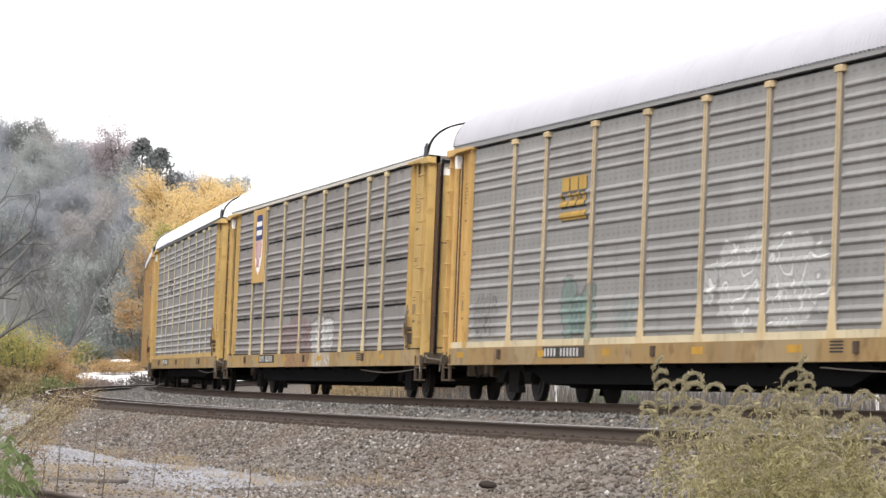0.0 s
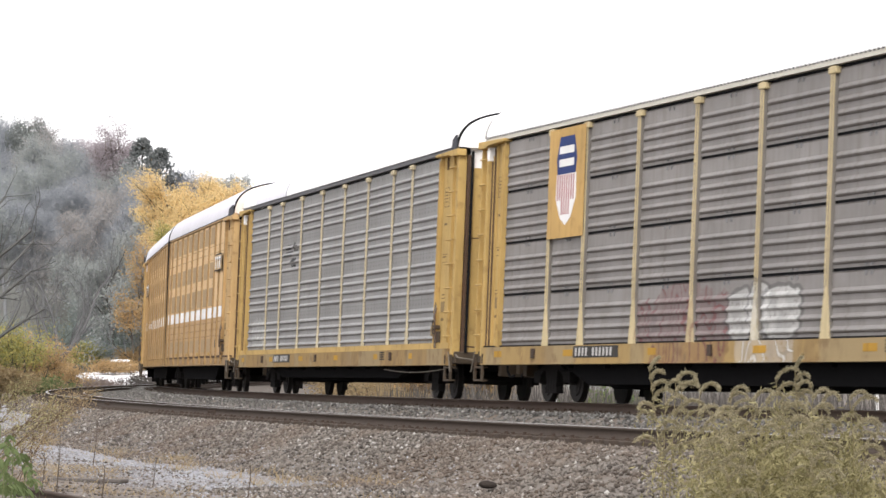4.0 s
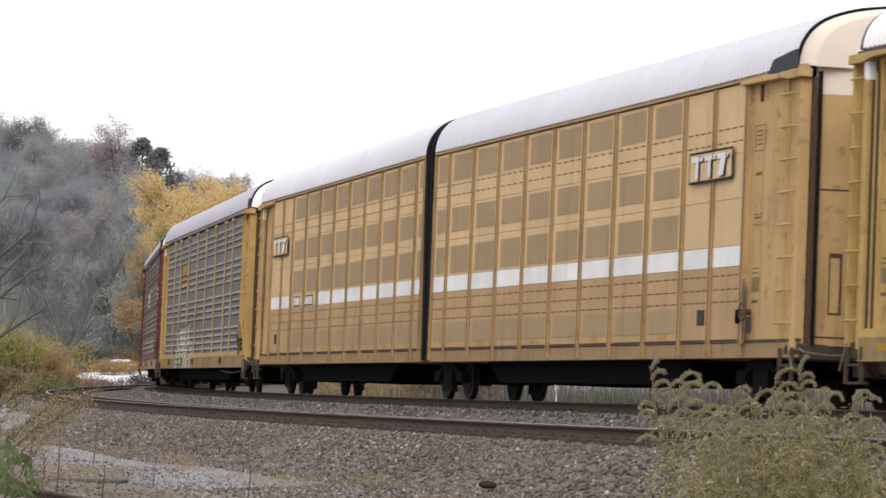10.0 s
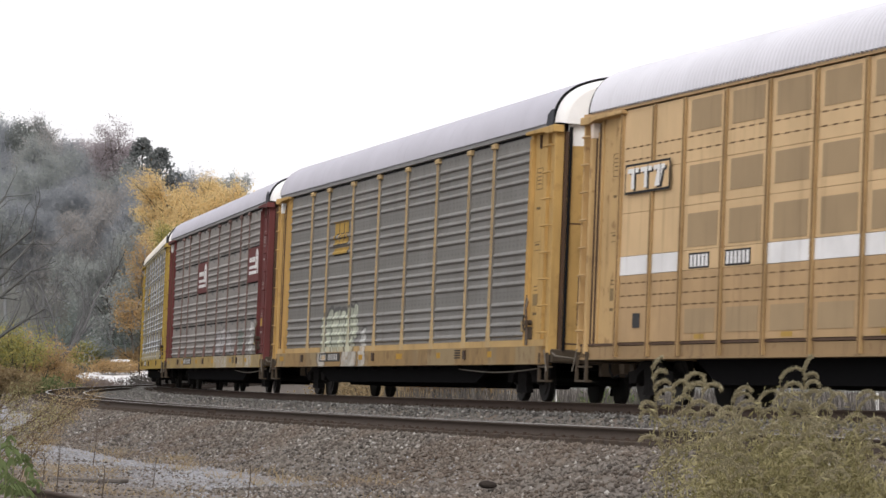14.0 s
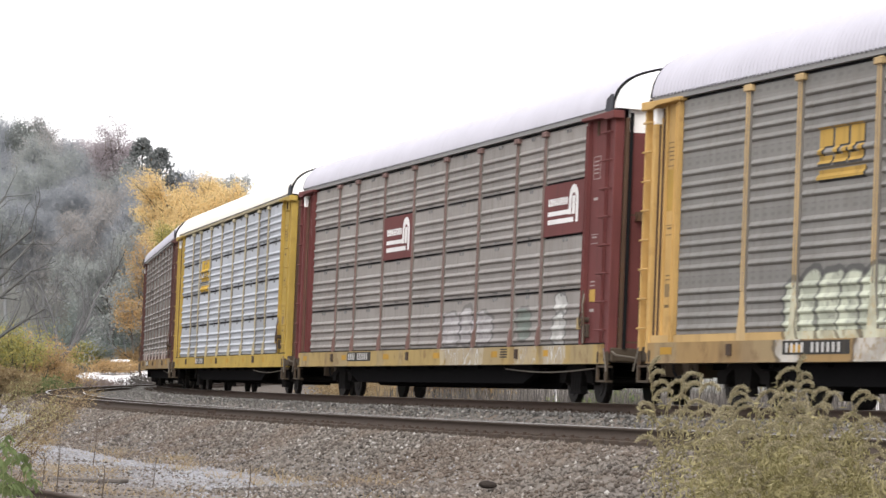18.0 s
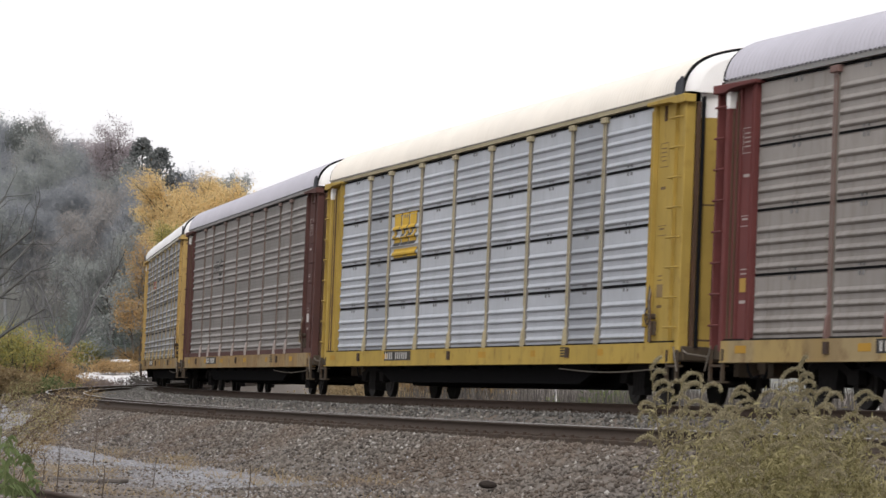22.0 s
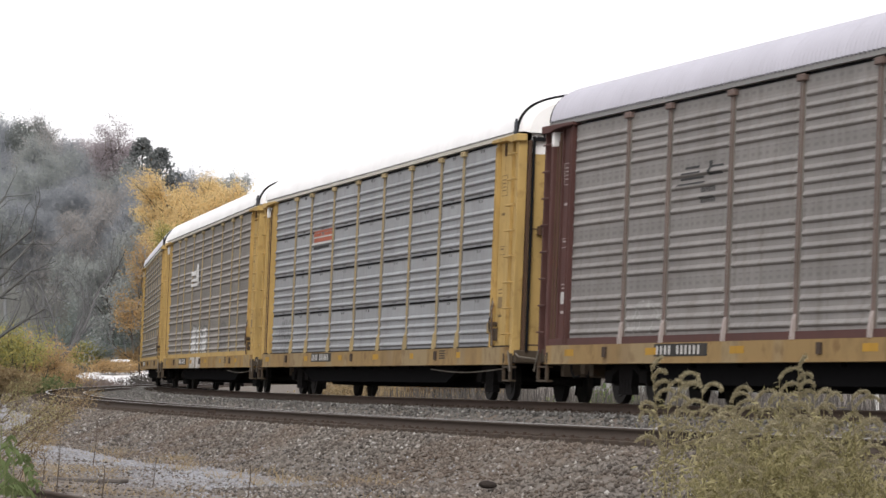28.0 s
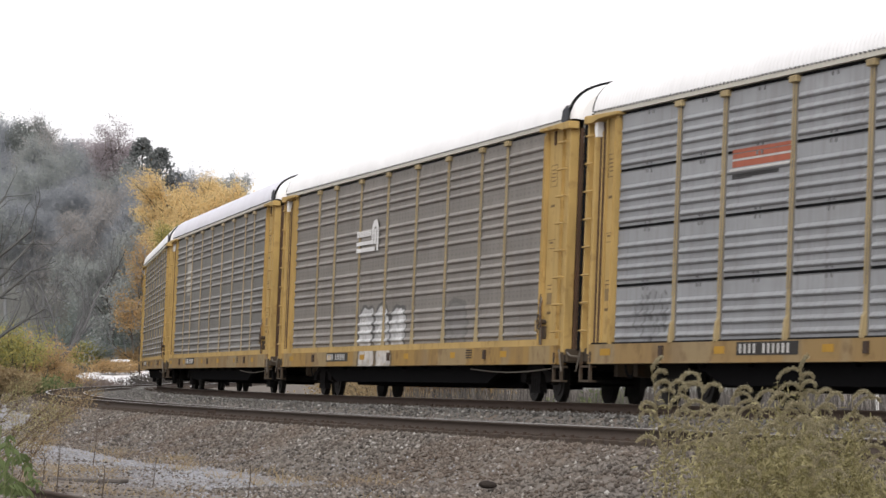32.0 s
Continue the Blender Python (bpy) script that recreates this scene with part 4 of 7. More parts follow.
def polys(car, name, shapes, y, material, label=""):
    bm = bmesh.new()
    for pts in shapes:
        prism(bm, pts, y, y - 0.004)
    return part(name, bm, material, car, label)


def car_number(car, x, mats):
    """Stencilled number on the sill: unreadable, so plain bars on a dark field."""
    blocks(car, "number_field", [(x, x + 2.45, 0.80, 1.01)], -1.5005, paint("faded_black_field", (0.04, 0.038, 0.036), 0.4, (0.12, 0.09, 0.06)))
    rects, q = [], x + 0.12
    for i in range(11):
        if i != 4:
            rects.append((q, q + 0.085, 0.83, 0.98))
        q += 0.19
    tagged(blocks(car, "number", rects, -1.505, NUMBER_WHITE, "unreadable white stencil"), kind="stuff")
    bars = [(x + 13.8, x + 14.3, 0.82 + 0.05 * i, 0.845 + 0.05 * i) for i in range(4)]
    tagged(blocks(car, "data_stencil", bars, -1.5005, DECAL_BLACK), kind="stuff")


def sill_patches(car, seed):
    rng = random.Random(seed)
    for i in range(6):
        x = -12.0 + 4.3 * i + rng.uniform(-0.6, 0.6)
        blocks(car, "reflector", [(x, x + rng.uniform(0.3, 0.6), 0.83, 0.95)], -1.5006, REFLECTOR)
    for i in range(3):
        bm = bmesh.new()
        x = -9.5 + 8.6 * i + rng.uniform(-0.6, 0.6)
        box(bm, x, x + 0.16, -1.54, -1.5, 0.8, 0.98)
        part("tie_down", bm, RAIL_RUST, car)


def autorack(label, mats, gap, flare, number_x=-7.4):
    LIFT[0] = mats.get("lift", 0.0)
    car = new("autorack_car")
    tagged(car, label, "railroad car", "autorack train")
    for col in range(9):
        for row in range(ROWS):
            if (col, row) in mats.get("boards", {}):
                def board(bm, col=col, row=row):
                    low = Z_LOW if gap else Z_LOW + 0.10
                    h = (Z_TOP - low) / ROWS
                    box(bm, EDGES[col] + 0.05, EDGES[col + 1] - 0.05, -1.46, -1.41, low + row * h, low + (row + 1) * h - gap)
                link("sign_panel", shared(("board", col, row, gap), "sign_panel", board), mats["boards"][(col, row)], car, "flat painted sign panel")
            else:
                link("panel", panel_mesh(col, row, gap), mats["panel2"] if col in (1, 7) and "panel2" in mats else mats["panel"], car)
    if gap:
        # latches at the seams between the sheets
        def latches(bm):
            h = (Z_TOP - Z_LOW) / ROWS
            for r in range(1, ROWS + 1):
                for a, b in zip(EDGES, EDGES[1:]):
                    for f in (0.48, 0.55):
                        x, z = a + (b - a) * f, Z_LOW + r * h
                        box(bm, x - 0.02, x + 0.02, -1.452, -1.42, z - 0.125, z - 0.06)
                        if r < ROWS:
                            box(bm, x - 0.02, x + 0.02, -1.452, -1.42, z + 0.02, z + 0.05)
        tagged(link("latch", shared("latches", "latch", latches), plain("grey_latch_steel", (0.20, 0.20, 0.205), 0.6), car), kind="stuff")
    for i in range(1, 9):
        out = mats.get("post_depth", 1.452)
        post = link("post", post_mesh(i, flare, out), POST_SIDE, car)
        link("flange", flange_mesh(i, flare, out), mats["post"], post)
        link("groove", groove_mesh(i, out), POST_SIDE, post)
        link("cap", cap_mesh(i), mats["post"], post)
        if not flare:
            link("foot", foot_mesh(i), mats.get("foot", mats["post"]), post)
    side_sill(car, mats, END, not gap)
    underframe(car, 10.06, END, mats.get("belly", 0.27))
    if "roof_patch" in mats:
        for x0, x1, m in ((-END + 0.3, -11.2, mats["roof"]), (-11.2, -6.4, mats["roof_patch"]), (-6.4, END - 0.3, mats["roof"])):
            link("roof_sheet", roof_mesh(x0, x1, ("roof_sheet", x0)), m, car)
    else:
        link("roof", roof_mesh(-END + 0.3, END - 0.3, ("roof", LIFT[0])), mats["roof"], car)
    end_gear(car, 1, mats["body"], mats, True, EDGES[-1] - 0.04, END)
    end_gear(car, -1, mats["body"], mats, False, -EDGES[0] - 0.04, END)
    car_number(car, number_x, mats)
    sill_patches(car, len(label))
    wheels = truck(car, 10.06) + truck(car, -10.06)
    LIFT[0] = 0.0
    return car, wheels


def articulated(label, sx):
    """Half of a two-unit tan rack; sx +1: its joint is at the rear."""
    LIFT[0] = 0.2
    car = new("autorack_car")
    tagged(car, label, "railroad car", "autorack train")
    mats = {"sill": DARK, "ledge": TAN, "panel": TAN, "crown": CROWN_PINK, "stencil": STENCIL_DULL, "curtain": 1.15}
    joint, outer = (-10.14 if sx > 0 else -9.80), 10.85

    def q(a, b):
        return (a, b) if sx > 0 else (-b, -a)
    posts = [-9.0 + 1.82 * i for i in range(9)] + [6.98, 8.45] if sx > 0 else [-8.95 + 1.84 * i for i in range(9)] + [7.22, 8.8]
    cols = [(joint, posts[0])] + list(zip(posts, posts[1:]))
    seams = (1.052, 1.66, 1.86, 2.08, 2.22, 2.55, 3.30, 4.02, 4.22, 4.44, 5.12)
    for k, (a, b) in enumerate(cols):
        x0, x1 = q(a + 0.035, b - 0.035)
        for r, (z0, z1) in enumerate(zip(seams, seams[1:])):
            # rows below the white stripe: darker, browner tan with heavier dirt streaks
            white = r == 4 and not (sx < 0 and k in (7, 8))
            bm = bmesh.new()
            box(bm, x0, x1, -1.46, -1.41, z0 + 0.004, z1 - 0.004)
            part("panel", bm, WHITE if white else TAN_DARKER if r < 4 else TAN, car)
        if k <= 8:
            for z0, z1 in ((1.18, 1.58), (2.60, 3.16), (3.46, 3.96), (4.52, 5.05)):
                bm = bmesh.new()
                box(bm, x0 + 0.22, x1 - 0.22, -1.468, -1.45, z0, z1)
                part("vent_screen", bm, PERF, car, "brownish perforated vent screen")
    for a in posts + [joint + 0.05]:
        x = a * sx
        bm = bmesh.new()
        box(bm, x - 0.035, x + 0.035, -1.495, -1.40, 0.80, 5.12)
        box(bm, x - 0.06, x + 0.06, -1.505, -1.49, 0.80, 5.10)
        post = part("post", bm, paint("tan_post_paint", (0.42, 0.285, 0.14), 0.4, rust=0.3), car)
        bm = bmesh.new()
        box(bm, x - 0.022, x + 0.022, -1.509, -1.50, 0.80, 5.08)
        part("channel", bm, paint("rusty_channel_paint", (0.20, 0.115, 0.05), 0.4, rust=0.3), post)
    a, b = q(joint, outer)

    # near-black block filling the unit, as the shade behind its panels
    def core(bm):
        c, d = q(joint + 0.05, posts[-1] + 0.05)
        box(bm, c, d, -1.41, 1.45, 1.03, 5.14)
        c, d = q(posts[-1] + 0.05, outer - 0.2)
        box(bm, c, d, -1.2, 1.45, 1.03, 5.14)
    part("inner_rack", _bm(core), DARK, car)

    def sill(bm):
        box(bm, a, b - 0.3 * max(sx, 0), -1.44, 1.44, 0.76, 0.995)
        box(bm, a, b, -1.47, -1.44, 0.76, 0.80)
    part("side_sill", _bm(sill), TAN_SILL, car)
    # brown strip painted as the shadow line between panels and sill
    bm = bmesh.new()
    box(bm, a, b, -1.455, -1.40, 1.005, 1.045)
    part("ledge_gap", bm, POST_RUST, car)

    def eave(bm):
        for s in (-1, 1):
            y0, y1 = sorted((s * 1.50, s * 1.40))
            box(bm, a, b, y0, y1, 5.14, 5.20)
    part("eave", _bm(eave), TAN_DARKER, car)
    teeth(car, a, b)
    ra, rb = q(joint, outer - 0.3)
    link("roof", roof_mesh(ra, rb, ("roof_unit", sx)), ROOF_GREY, car, "pale grey ribbed arched roof")
    end_gear(car, sx, paint("grimy_tan_end_paint", (0.52, 0.35, 0.165), 0.6, (0.20, 0.12, 0.06), rust=0.5), mats, sx > 0, posts[-1] - 0.04, outer)
    # half of the black bellows over the joint
    if sx > 0:
        for i in range(5):
            bm = bmesh.new()
            x0 = joint - 0.165 * i
            g = 0.015 if i % 2 else -0.02
            line = [(-1.44 - g, 0.8)] + [(y * (1 + g * 0.5), z + g * 0.6) for y, z in roof_line()] + [(1.44 + g, 0.8)]
            prism_x(bm, line, x0 - 0.155, x0)
            part("bellows_fold", bm, GAP_BLACK, car, "black rubber fold of the bellows")

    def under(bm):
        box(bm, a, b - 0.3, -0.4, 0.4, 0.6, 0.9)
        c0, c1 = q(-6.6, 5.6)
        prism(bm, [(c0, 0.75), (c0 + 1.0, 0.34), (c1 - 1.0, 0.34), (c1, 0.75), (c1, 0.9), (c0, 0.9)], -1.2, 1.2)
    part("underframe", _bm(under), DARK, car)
    wheels = truck(car, 8.2 * sx)
    if sx > 0:
        wheels += truck(car, -10.2)
    # the owner's boxed sign as plain shapes, outlined in black
    x0, x1 = q(5.9, 7.95) if sx > 0 else q(6.3, 8.5)
    blocks(car, "sign_border", [(x0, x1, 3.62, 4.14)], -1.513, DECAL_BLACK)
    blocks(car, "sign_field", [(x0 + 0.05, x1 - 0.05, 3.66, 4.10)], -1.5155, TAN)
    w = (x1 - x0 - 0.3) / 3
    shapes = []
    for i in range(3):
        u = x0 + 0.15 + w * i
        shapes += [[(u, 3.98), (u + w * 0.86, 3.98), (u + w * 0.86, 4.06), (u, 4.06)], [(u + w * (0.1 if i == 2 else 0.3), 3.70), (u + w * 0.52, 3.70), (u + w * (0.7 if i == 2 else 0.52), 3.98), (u + w * 0.3, 3.98)]]
    polys(car, "sign_shadow", [[(x + 0.10, z - 0.03) for x, z in sh] for sh in shapes], -1.518, DECAL_BLACK)
    for sh in shapes:
        polys(car, "sign_shape", [sh], -1.5205, DECAL_WHITE)
    blocks(car, "sign_shading", [(x0 + 0.5 + 0.62 * i, x0 + 0.53 + 0.62 * i, 3.68, 4.08) for i in range(3)], -1.523, DECAL_BLACK)
    bits = [(x0 + 0.5, x0 + 0.85, 1.3, 1.55)]
    blocks(car, "stencil", bits, -1.468, paint("faded_black_mark", (0.05, 0.05, 0.05), 0.3, (0.2, 0.2, 0.2)))
    # slots along the seams and small yellow placards
    slots, cards = [], []
    for k, (a, b) in enumerate(cols):
        u0, u1 = q(a + 0.12, b - 0.12)
        for z in (1.66, 1.86, 2.08, 4.22, 4.44):
            slots += [(u0 + (u1 - u0) * (j + 0.12) / 4, u0 + (u1 - u0) * (j + 0.62) / 4, z - 0.012, z + 0.012) for j in range(4)]
        if 1 <= k <= 8 and k % 2 == 0:
            cards.append(((u0 + u1) / 2 - 0.22, (u0 + u1) / 2 + 0.22, 1.08, 1.16))
    tagged(blocks(car, "seam_slot", slots, -1.459, paint("rusty_slot_brown", (0.20, 0.125, 0.065), 0.5)), kind="stuff")
    for card in cards:
        blocks(car, "yellow_card", [card], -1.4605, DECAL_YELLOW)
    if sx < 0:
        rects, fields = [], []
        for u0, m in ((-5.35, 5), (-3.75, 6)):
            rects += [(u0 + 0.17 * i, u0 + 0.11 + 0.17 * i, 2.27, 2.47) for i in range(m)]
            fields.append((u0 - 0.06, u0 + 0.17 * m, 2.24, 2.50))
        for field in fields:
            blocks(car, "number_field", [field], -1.4605, DECAL_BLACK)
        blocks(car, "number", rects, -1.465, WHITE, "unreadable white stencil")
    LIFT[0] = 0.0
    return car, wheels


def _bm(build):
    bm = bmesh.new()
    build(bm)
    return bm


def shield(car, col):
    """Shield sign on a pale board: plain shapes only."""
    x0, x1 = EDGES[col] + 0.07, EDGES[col + 1] - 0.05
    blocks(car, "shield_board", [(x0 - 0.1, x1 + 0.08, 3.02, 5.06)], -1.512, YELLOW_PALE, "pale yellow sign board with a shield")
    c, w = (x0 + x1) / 2, 0.58
    polys(car, "shield_top", [[(c - w * 0.9, 4.2), (c + w * 0.9, 4.2), (c + w, 4.5), (c + w * 0.7, 4.9), (c - w * 0.7, 4.9), (c - w, 4.5)]], -1.517, DECAL_BLUE)
    blocks(car, "shield_marks", [(c - 0.42, c + 0.42, 4.58, 4.72), (c - 0.42, c + 0.42, 4.34, 4.48)], -1.522, DECAL_WHITE)
    polys(car, "shield_body", [[(c - w * 0.95, 4.2), (c - w, 3.75), (c - w * 0.5, 3.38), (c, 3.25), (c + w * 0.5, 3.38), (c + w, 3.75), (c + w * 0.95, 4.2)][::-1]], -1.517, DECAL_WHITE)
    blocks(car, "shield_stripes", [(c - 0.50 + 0.13 * i, c - 0.44 + 0.13 * i, 3.45 if 1 < i < 6 else 3.72, 4.19) for i in range(8)], -1.522, DECAL_RED)


def rib_bands(gap):
    """Heights of the rib crests up the side."""
    low = Z_LOW if gap else Z_LOW + 0.10
    h = (Z_TOP - low) / ROWS
    st = (h - gap - 0.2 * h) / 4
    return [(low + r * h + (i + 0.40) * st, low + r * h + (i + 0.62) * st) for r in range(ROWS) for i in range(4)]


def rib_paint(car, name, rects, gap, material, label="", lift=0.0):
    """Painted rectangles that lie on the crests and on the sheet between them."""
    bands = rib_bands(gap)
    bm = bmesh.new()
    for x0, x1, z0, z1 in rects:
        edge = z0
        for lo, hi in bands:
            if lo - 0.012 > edge and lo - 0.012 < z1:
                box(bm, x0, x1, -1.4345 - lift, -1.428, edge, min(lo - 0.012, z1))
            if min(hi, z1) - max(lo, z0) > 0.01:
                box(bm, x0, x1, -1.4805 - lift, -1.472, max(lo, z0), min(hi, z1))
            if lo > z0 and lo < z1:
                prism_x(bm, [(-1.4345 - lift, max(z0, lo - 0.022)), (-1.4805 - lift, lo), (-1.470, lo), (-1.425, max(z0, lo - 0.022))], x0, x1)
            if hi < z1 and hi > z0:
                prism_x(bm, [(-1.4805 - lift, hi), (-1.4345 - lift, min(z1, hi + 0.052)), (-1.425, min(z1, hi + 0.052)), (-1.470, hi)], x0, x1)
            if hi + 0.045 > edge and lo < z1:
                edge = max(edge, hi + 0.045)
        if z1 - edge > 0.01:
            box(bm, x0, x1, -1.4345 - lift, -1.428, edge, z1)
    tagged(part(name, bm, material, car, label), kind="stuff")


def bold_logo(car, x0, z0, w, h, gap, material, lab):
    """Three heavy rounded blocks over a bar, standing in for a painted mark."""
    rects = []
    k = w / 3
    for i in range(3):
        u = x0 + k * i
        rects += [(u, u + k * 0.84, z0 + h * 0.64, z0 + h), (u, u + k * 0.28, z0 + h * 0.5, z0 + h * 0.64), (u + k * (0.56 if i else 0.0), u + k * (0.84 if i else 0.28), z0 + h * 0.4, z0 + h * 0.6), (u, u + k * 0.84, z0 + h * 0.30, z0 + h * 0.46)]
    rects.append((x0, x0 + w, z0, z0 + h * 0.2))
    rib_paint(car, "mark_shadow", [(a + 0.03, b + 0.05, c - 0.03, d - 0.03) for a, b, c, d in rects], gap, paint("faded_black_mark", (0.05, 0.05, 0.05), 0.3, (0.2, 0.2, 0.2)))
    rib_paint(car, "painted_mark", rects, gap, material, lab, 0.003)


def wheel_logo(car, x0, z0, w, h, y=-1.462):
    """A white arched rail shape over two bars."""
    cx, hw = x0 + w * 0.84, w * 0.15
    arcs = []
    for k in range(8):
        a, b = math.pi * k / 8, math.pi * (k + 1) / 8
        arcs.append([(cx + hw * r * math.cos(t), z0 + h * 0.62 + h * 0.36 * (r if r == 1 else r * 0.9) * math.sin(t)) for r, t in ((1, a), (1, b), (0.5, b), (0.5, a))])
    arcs += [[(cx - hw, z0 + h * 0.25), (cx - hw * 0.5, z0 + h * 0.25), (cx - hw * 0.5, z0 + h * 0.62), (cx - hw, z0 + h * 0.62)],
             [(cx + hw * 0.5, z0 + h * 0.05), (cx + hw, z0 + h * 0.05), (cx + hw, z0 + h * 0.62), (cx + hw * 0.5, z0 + h * 0.62)],
             [(cx - hw * 0.3, z0 + h * 0.25), (cx + hw * 0.3, z0 + h * 0.25), (cx + hw * 0.3, z0 + h * 0.7), (cx - hw * 0.3, z0 + h * 0.7)],
             [(x0, z0 + h * 0.06), (cx, z0 + h * 0.06), (cx, z0 + h * 0.18), (x0, z0 + h * 0.18)],
             [(x0, z0 + h * 0.27), (cx - hw, z0 + h * 0.27), (cx - hw, z0 + h * 0.38), (x0, z0 + h * 0.38)]]
    tagged(polys(car, "painted_mark", arcs, y, DECAL_WHITE, "white painted shapes"), kind="stuff")
    blocks(car, "mark_letters", [(x0 + 0.02 + 0.13 * i, x0 + 0.11 + 0.13 * i, z0 + h * 0.52, z0 + h * 0.70) for i in range(int(w * 0.7 / 0.13))], y, DECAL_WHITE)


def black_logo(car, x0, z0, w, lab):
    rects = []
    for i in range(4):
        rects.append((x0 + w * 0.05 * i, x0 + w * (0.6 - 0.05 * i), z0 + 0.24 + 0.09 * i, z0 + 0.28 + 0.09 * i))
    rects += [(x0 + w * 0.66, x0 + w * 0.95, z0 + 0.36, z0 + 0.40), (x0 + w * 0.66, x0 + w * 0.95, z0 + 0.48, z0 + 0.52), (x0 + w * 0.66, x0 + w * 0.72, z0 + 0.36, z0 + 0.60)]
    rects += [(x0 + w * 0.5 + 0.11 * k, x0 + w * 0.5 + 0.07 + 0.11 * k, z, z + 0.10) for k in range(6) for z in (z0 + 0.08, z0 - 0.08)]
    rib_paint(car, "painted_mark", rects, 0.0, paint("faded_black_mark", (0.05, 0.05, 0.05), 0.3, (0.2, 0.2, 0.2)), lab)


def rack_mats(body, panel, roof, crown=CROWN_WHITE, sill=YELLOW_SILL, post=None, ledge=None, stencil=STENCIL_DULL, **more):
    d = {"body": body, "panel": panel, "roof": roof, "crown": crown, "sill": sill, "post": post or POST_DUST, "ledge": ledge or body, "stencil": stencil}
    d.update(more)
    return d


WHITE_SPRAY, GREEN_SPRAY, PALE_SPRAY, MAROON_SPRAY, BLACK_SPRAY = (0.62, 0.62, 0.60), (0.10, 0.21, 0.18), (0.56, 0.59, 0.47), (0.16, 0.06, 0.06), (0.06, 0.06, 0.06)


def build_train():
    """Cars from the front of the train to its rear, each with its place along the train."""
    cars = []
    green = (((-5.5, 1.74, 0.42, 0.56), (-4.95, 1.6, 0.4, 0.36), (-4.4, 1.6, 0.42, 0.5)), GREEN_SPRAY, 0.62)
    g1 = galvanized("zinc_grey_a", (0.278, 0.273, 0.262), dirt=0.3, bands=0.55, marks=(green, (-3.0, -1.7, 1.2, 1.9, GREEN_SPRAY, 0.3), (1.6, 7.0, 1.2, 2.7, WHITE_SPRAY, 0.7), (-11.7, -10.0, 1.2, 2.1, BLACK_SPRAY, 0.5)))
    car, wh = autorack("yellow autorack car with grey ribbed panels and green and white graffiti", rack_mats(YELLOW_PALE, g1, ROOF_DULL, post=paint("honey_post_paint_with_green_spray", (0.53, 0.415, 0.245), 0.35, rust=0.2, marks=(green,)), ledge=POST_CREAM, lift=0.08, eave=EAVE_GREY, post_depth=1.47), 0.0, True, -6.8)
    bold_logo(car, -6.2, 3.35, 1.5, 0.8, 0.0, DECAL_YELLOW, "yellow painted mark over a bar")
    cars.append((car, wh, 1.0, 10.06))

    maroon = (-4.4, 0.3, 0.4, 2.0, MAROON_SPRAY, 0.75)
    dome = (((0.62, 1.42, 0.5, 0.42), (1.4, 1.5, 0.42, 0.48), (2.3, 1.45, 0.8, 0.42)), WHITE_SPRAY, 0.62)
    g2 = galvanized("zinc_brownish_b", (0.25, 0.235, 0.225), dirt=0.4, vary=0.3, marks=(maroon, dome))
    car, wh = autorack("yellow autorack car with grey brown panels and a shield sign", rack_mats(YELLOW, g2, ROOF_WHITE, post=paint("cream_post_paint_with_white_spray", (0.55, 0.455, 0.27), 0.35, rust=0.2, marks=((-4.0, 0.3, 0.4, 1.7, MAROON_SPRAY, 0.5), dome)), ledge=GAP_BLACK, beam=True, curtain=0.22, post_depth=1.482, sill=sill_paint("sill_with_maroon_spray", (0.40, 0.275, 0.115), ((-3.4, 0.4, 0.2, 1.7, MAROON_SPRAY, 0.8), (0.5, 3.0, 0.2, 1.7, WHITE_SPRAY, 0.7)))), 0.05, True)
    shield(car, 1)
    cars.append((car, wh, -27.84, 10.06))

    g3 = galvanized("zinc_grey_c", (0.290, 0.286, 0.282), dirt=0.3, bands=0.55, marks=((-11.4, -9.2, 1.2, 2.1, WHITE_SPRAY, 0.35),))
    car, wh = autorack("yellow autorack car with grey ribbed panels and a faded black mark", rack_mats(YELLOW, g3, ROOF_WHITE, roof_patch=ROOF_GREY, eave=EAVE, belly=0.36, post=POST_CREAM), 0.0, True)
    black_logo(car, -6.6, 3.35, 1.9, "faded black painted mark")
    cars.append((car, wh, -56.67, 10.06))

    car, wh = articulated("tan articulated autorack unit with vent screens and a white stripe", 1)
    cars.append((car, wh, -82.93, 8.5))
    car, wh = articulated("tan rear autorack unit with vent screens, white stripe and stencils", -1)
    cars.append((car, wh, -103.70, 8.5))

    bubble = (((-7.15, 1.38, 0.4, 0.56), (-6.5, 1.5, 0.5, 0.56), (-5.75, 1.48, 0.55, 0.58), (-5.0, 1.5, 0.5, 0.56), (-4.2, 1.5, 0.6, 0.56), (-3.65, 1.75, 0.32, 0.42)), PALE_SPRAY, 0.9)
    tail = (((-2.65, 1.12, 0.3, 0.45),), WHITE_SPRAY, 0.85)
    low = (((-7.2, 0.95, 0.5, 0.35), (-4.0, 0.85, 0.8, 0.4), (-2.6, 0.85, 0.35, 0.4)), WHITE_SPRAY, 0.8)
    g4 = galvanized("zinc_grey_e", (0.228, 0.22, 0.206), dirt=0.35, bands=0.55, marks=(bubble, tail))
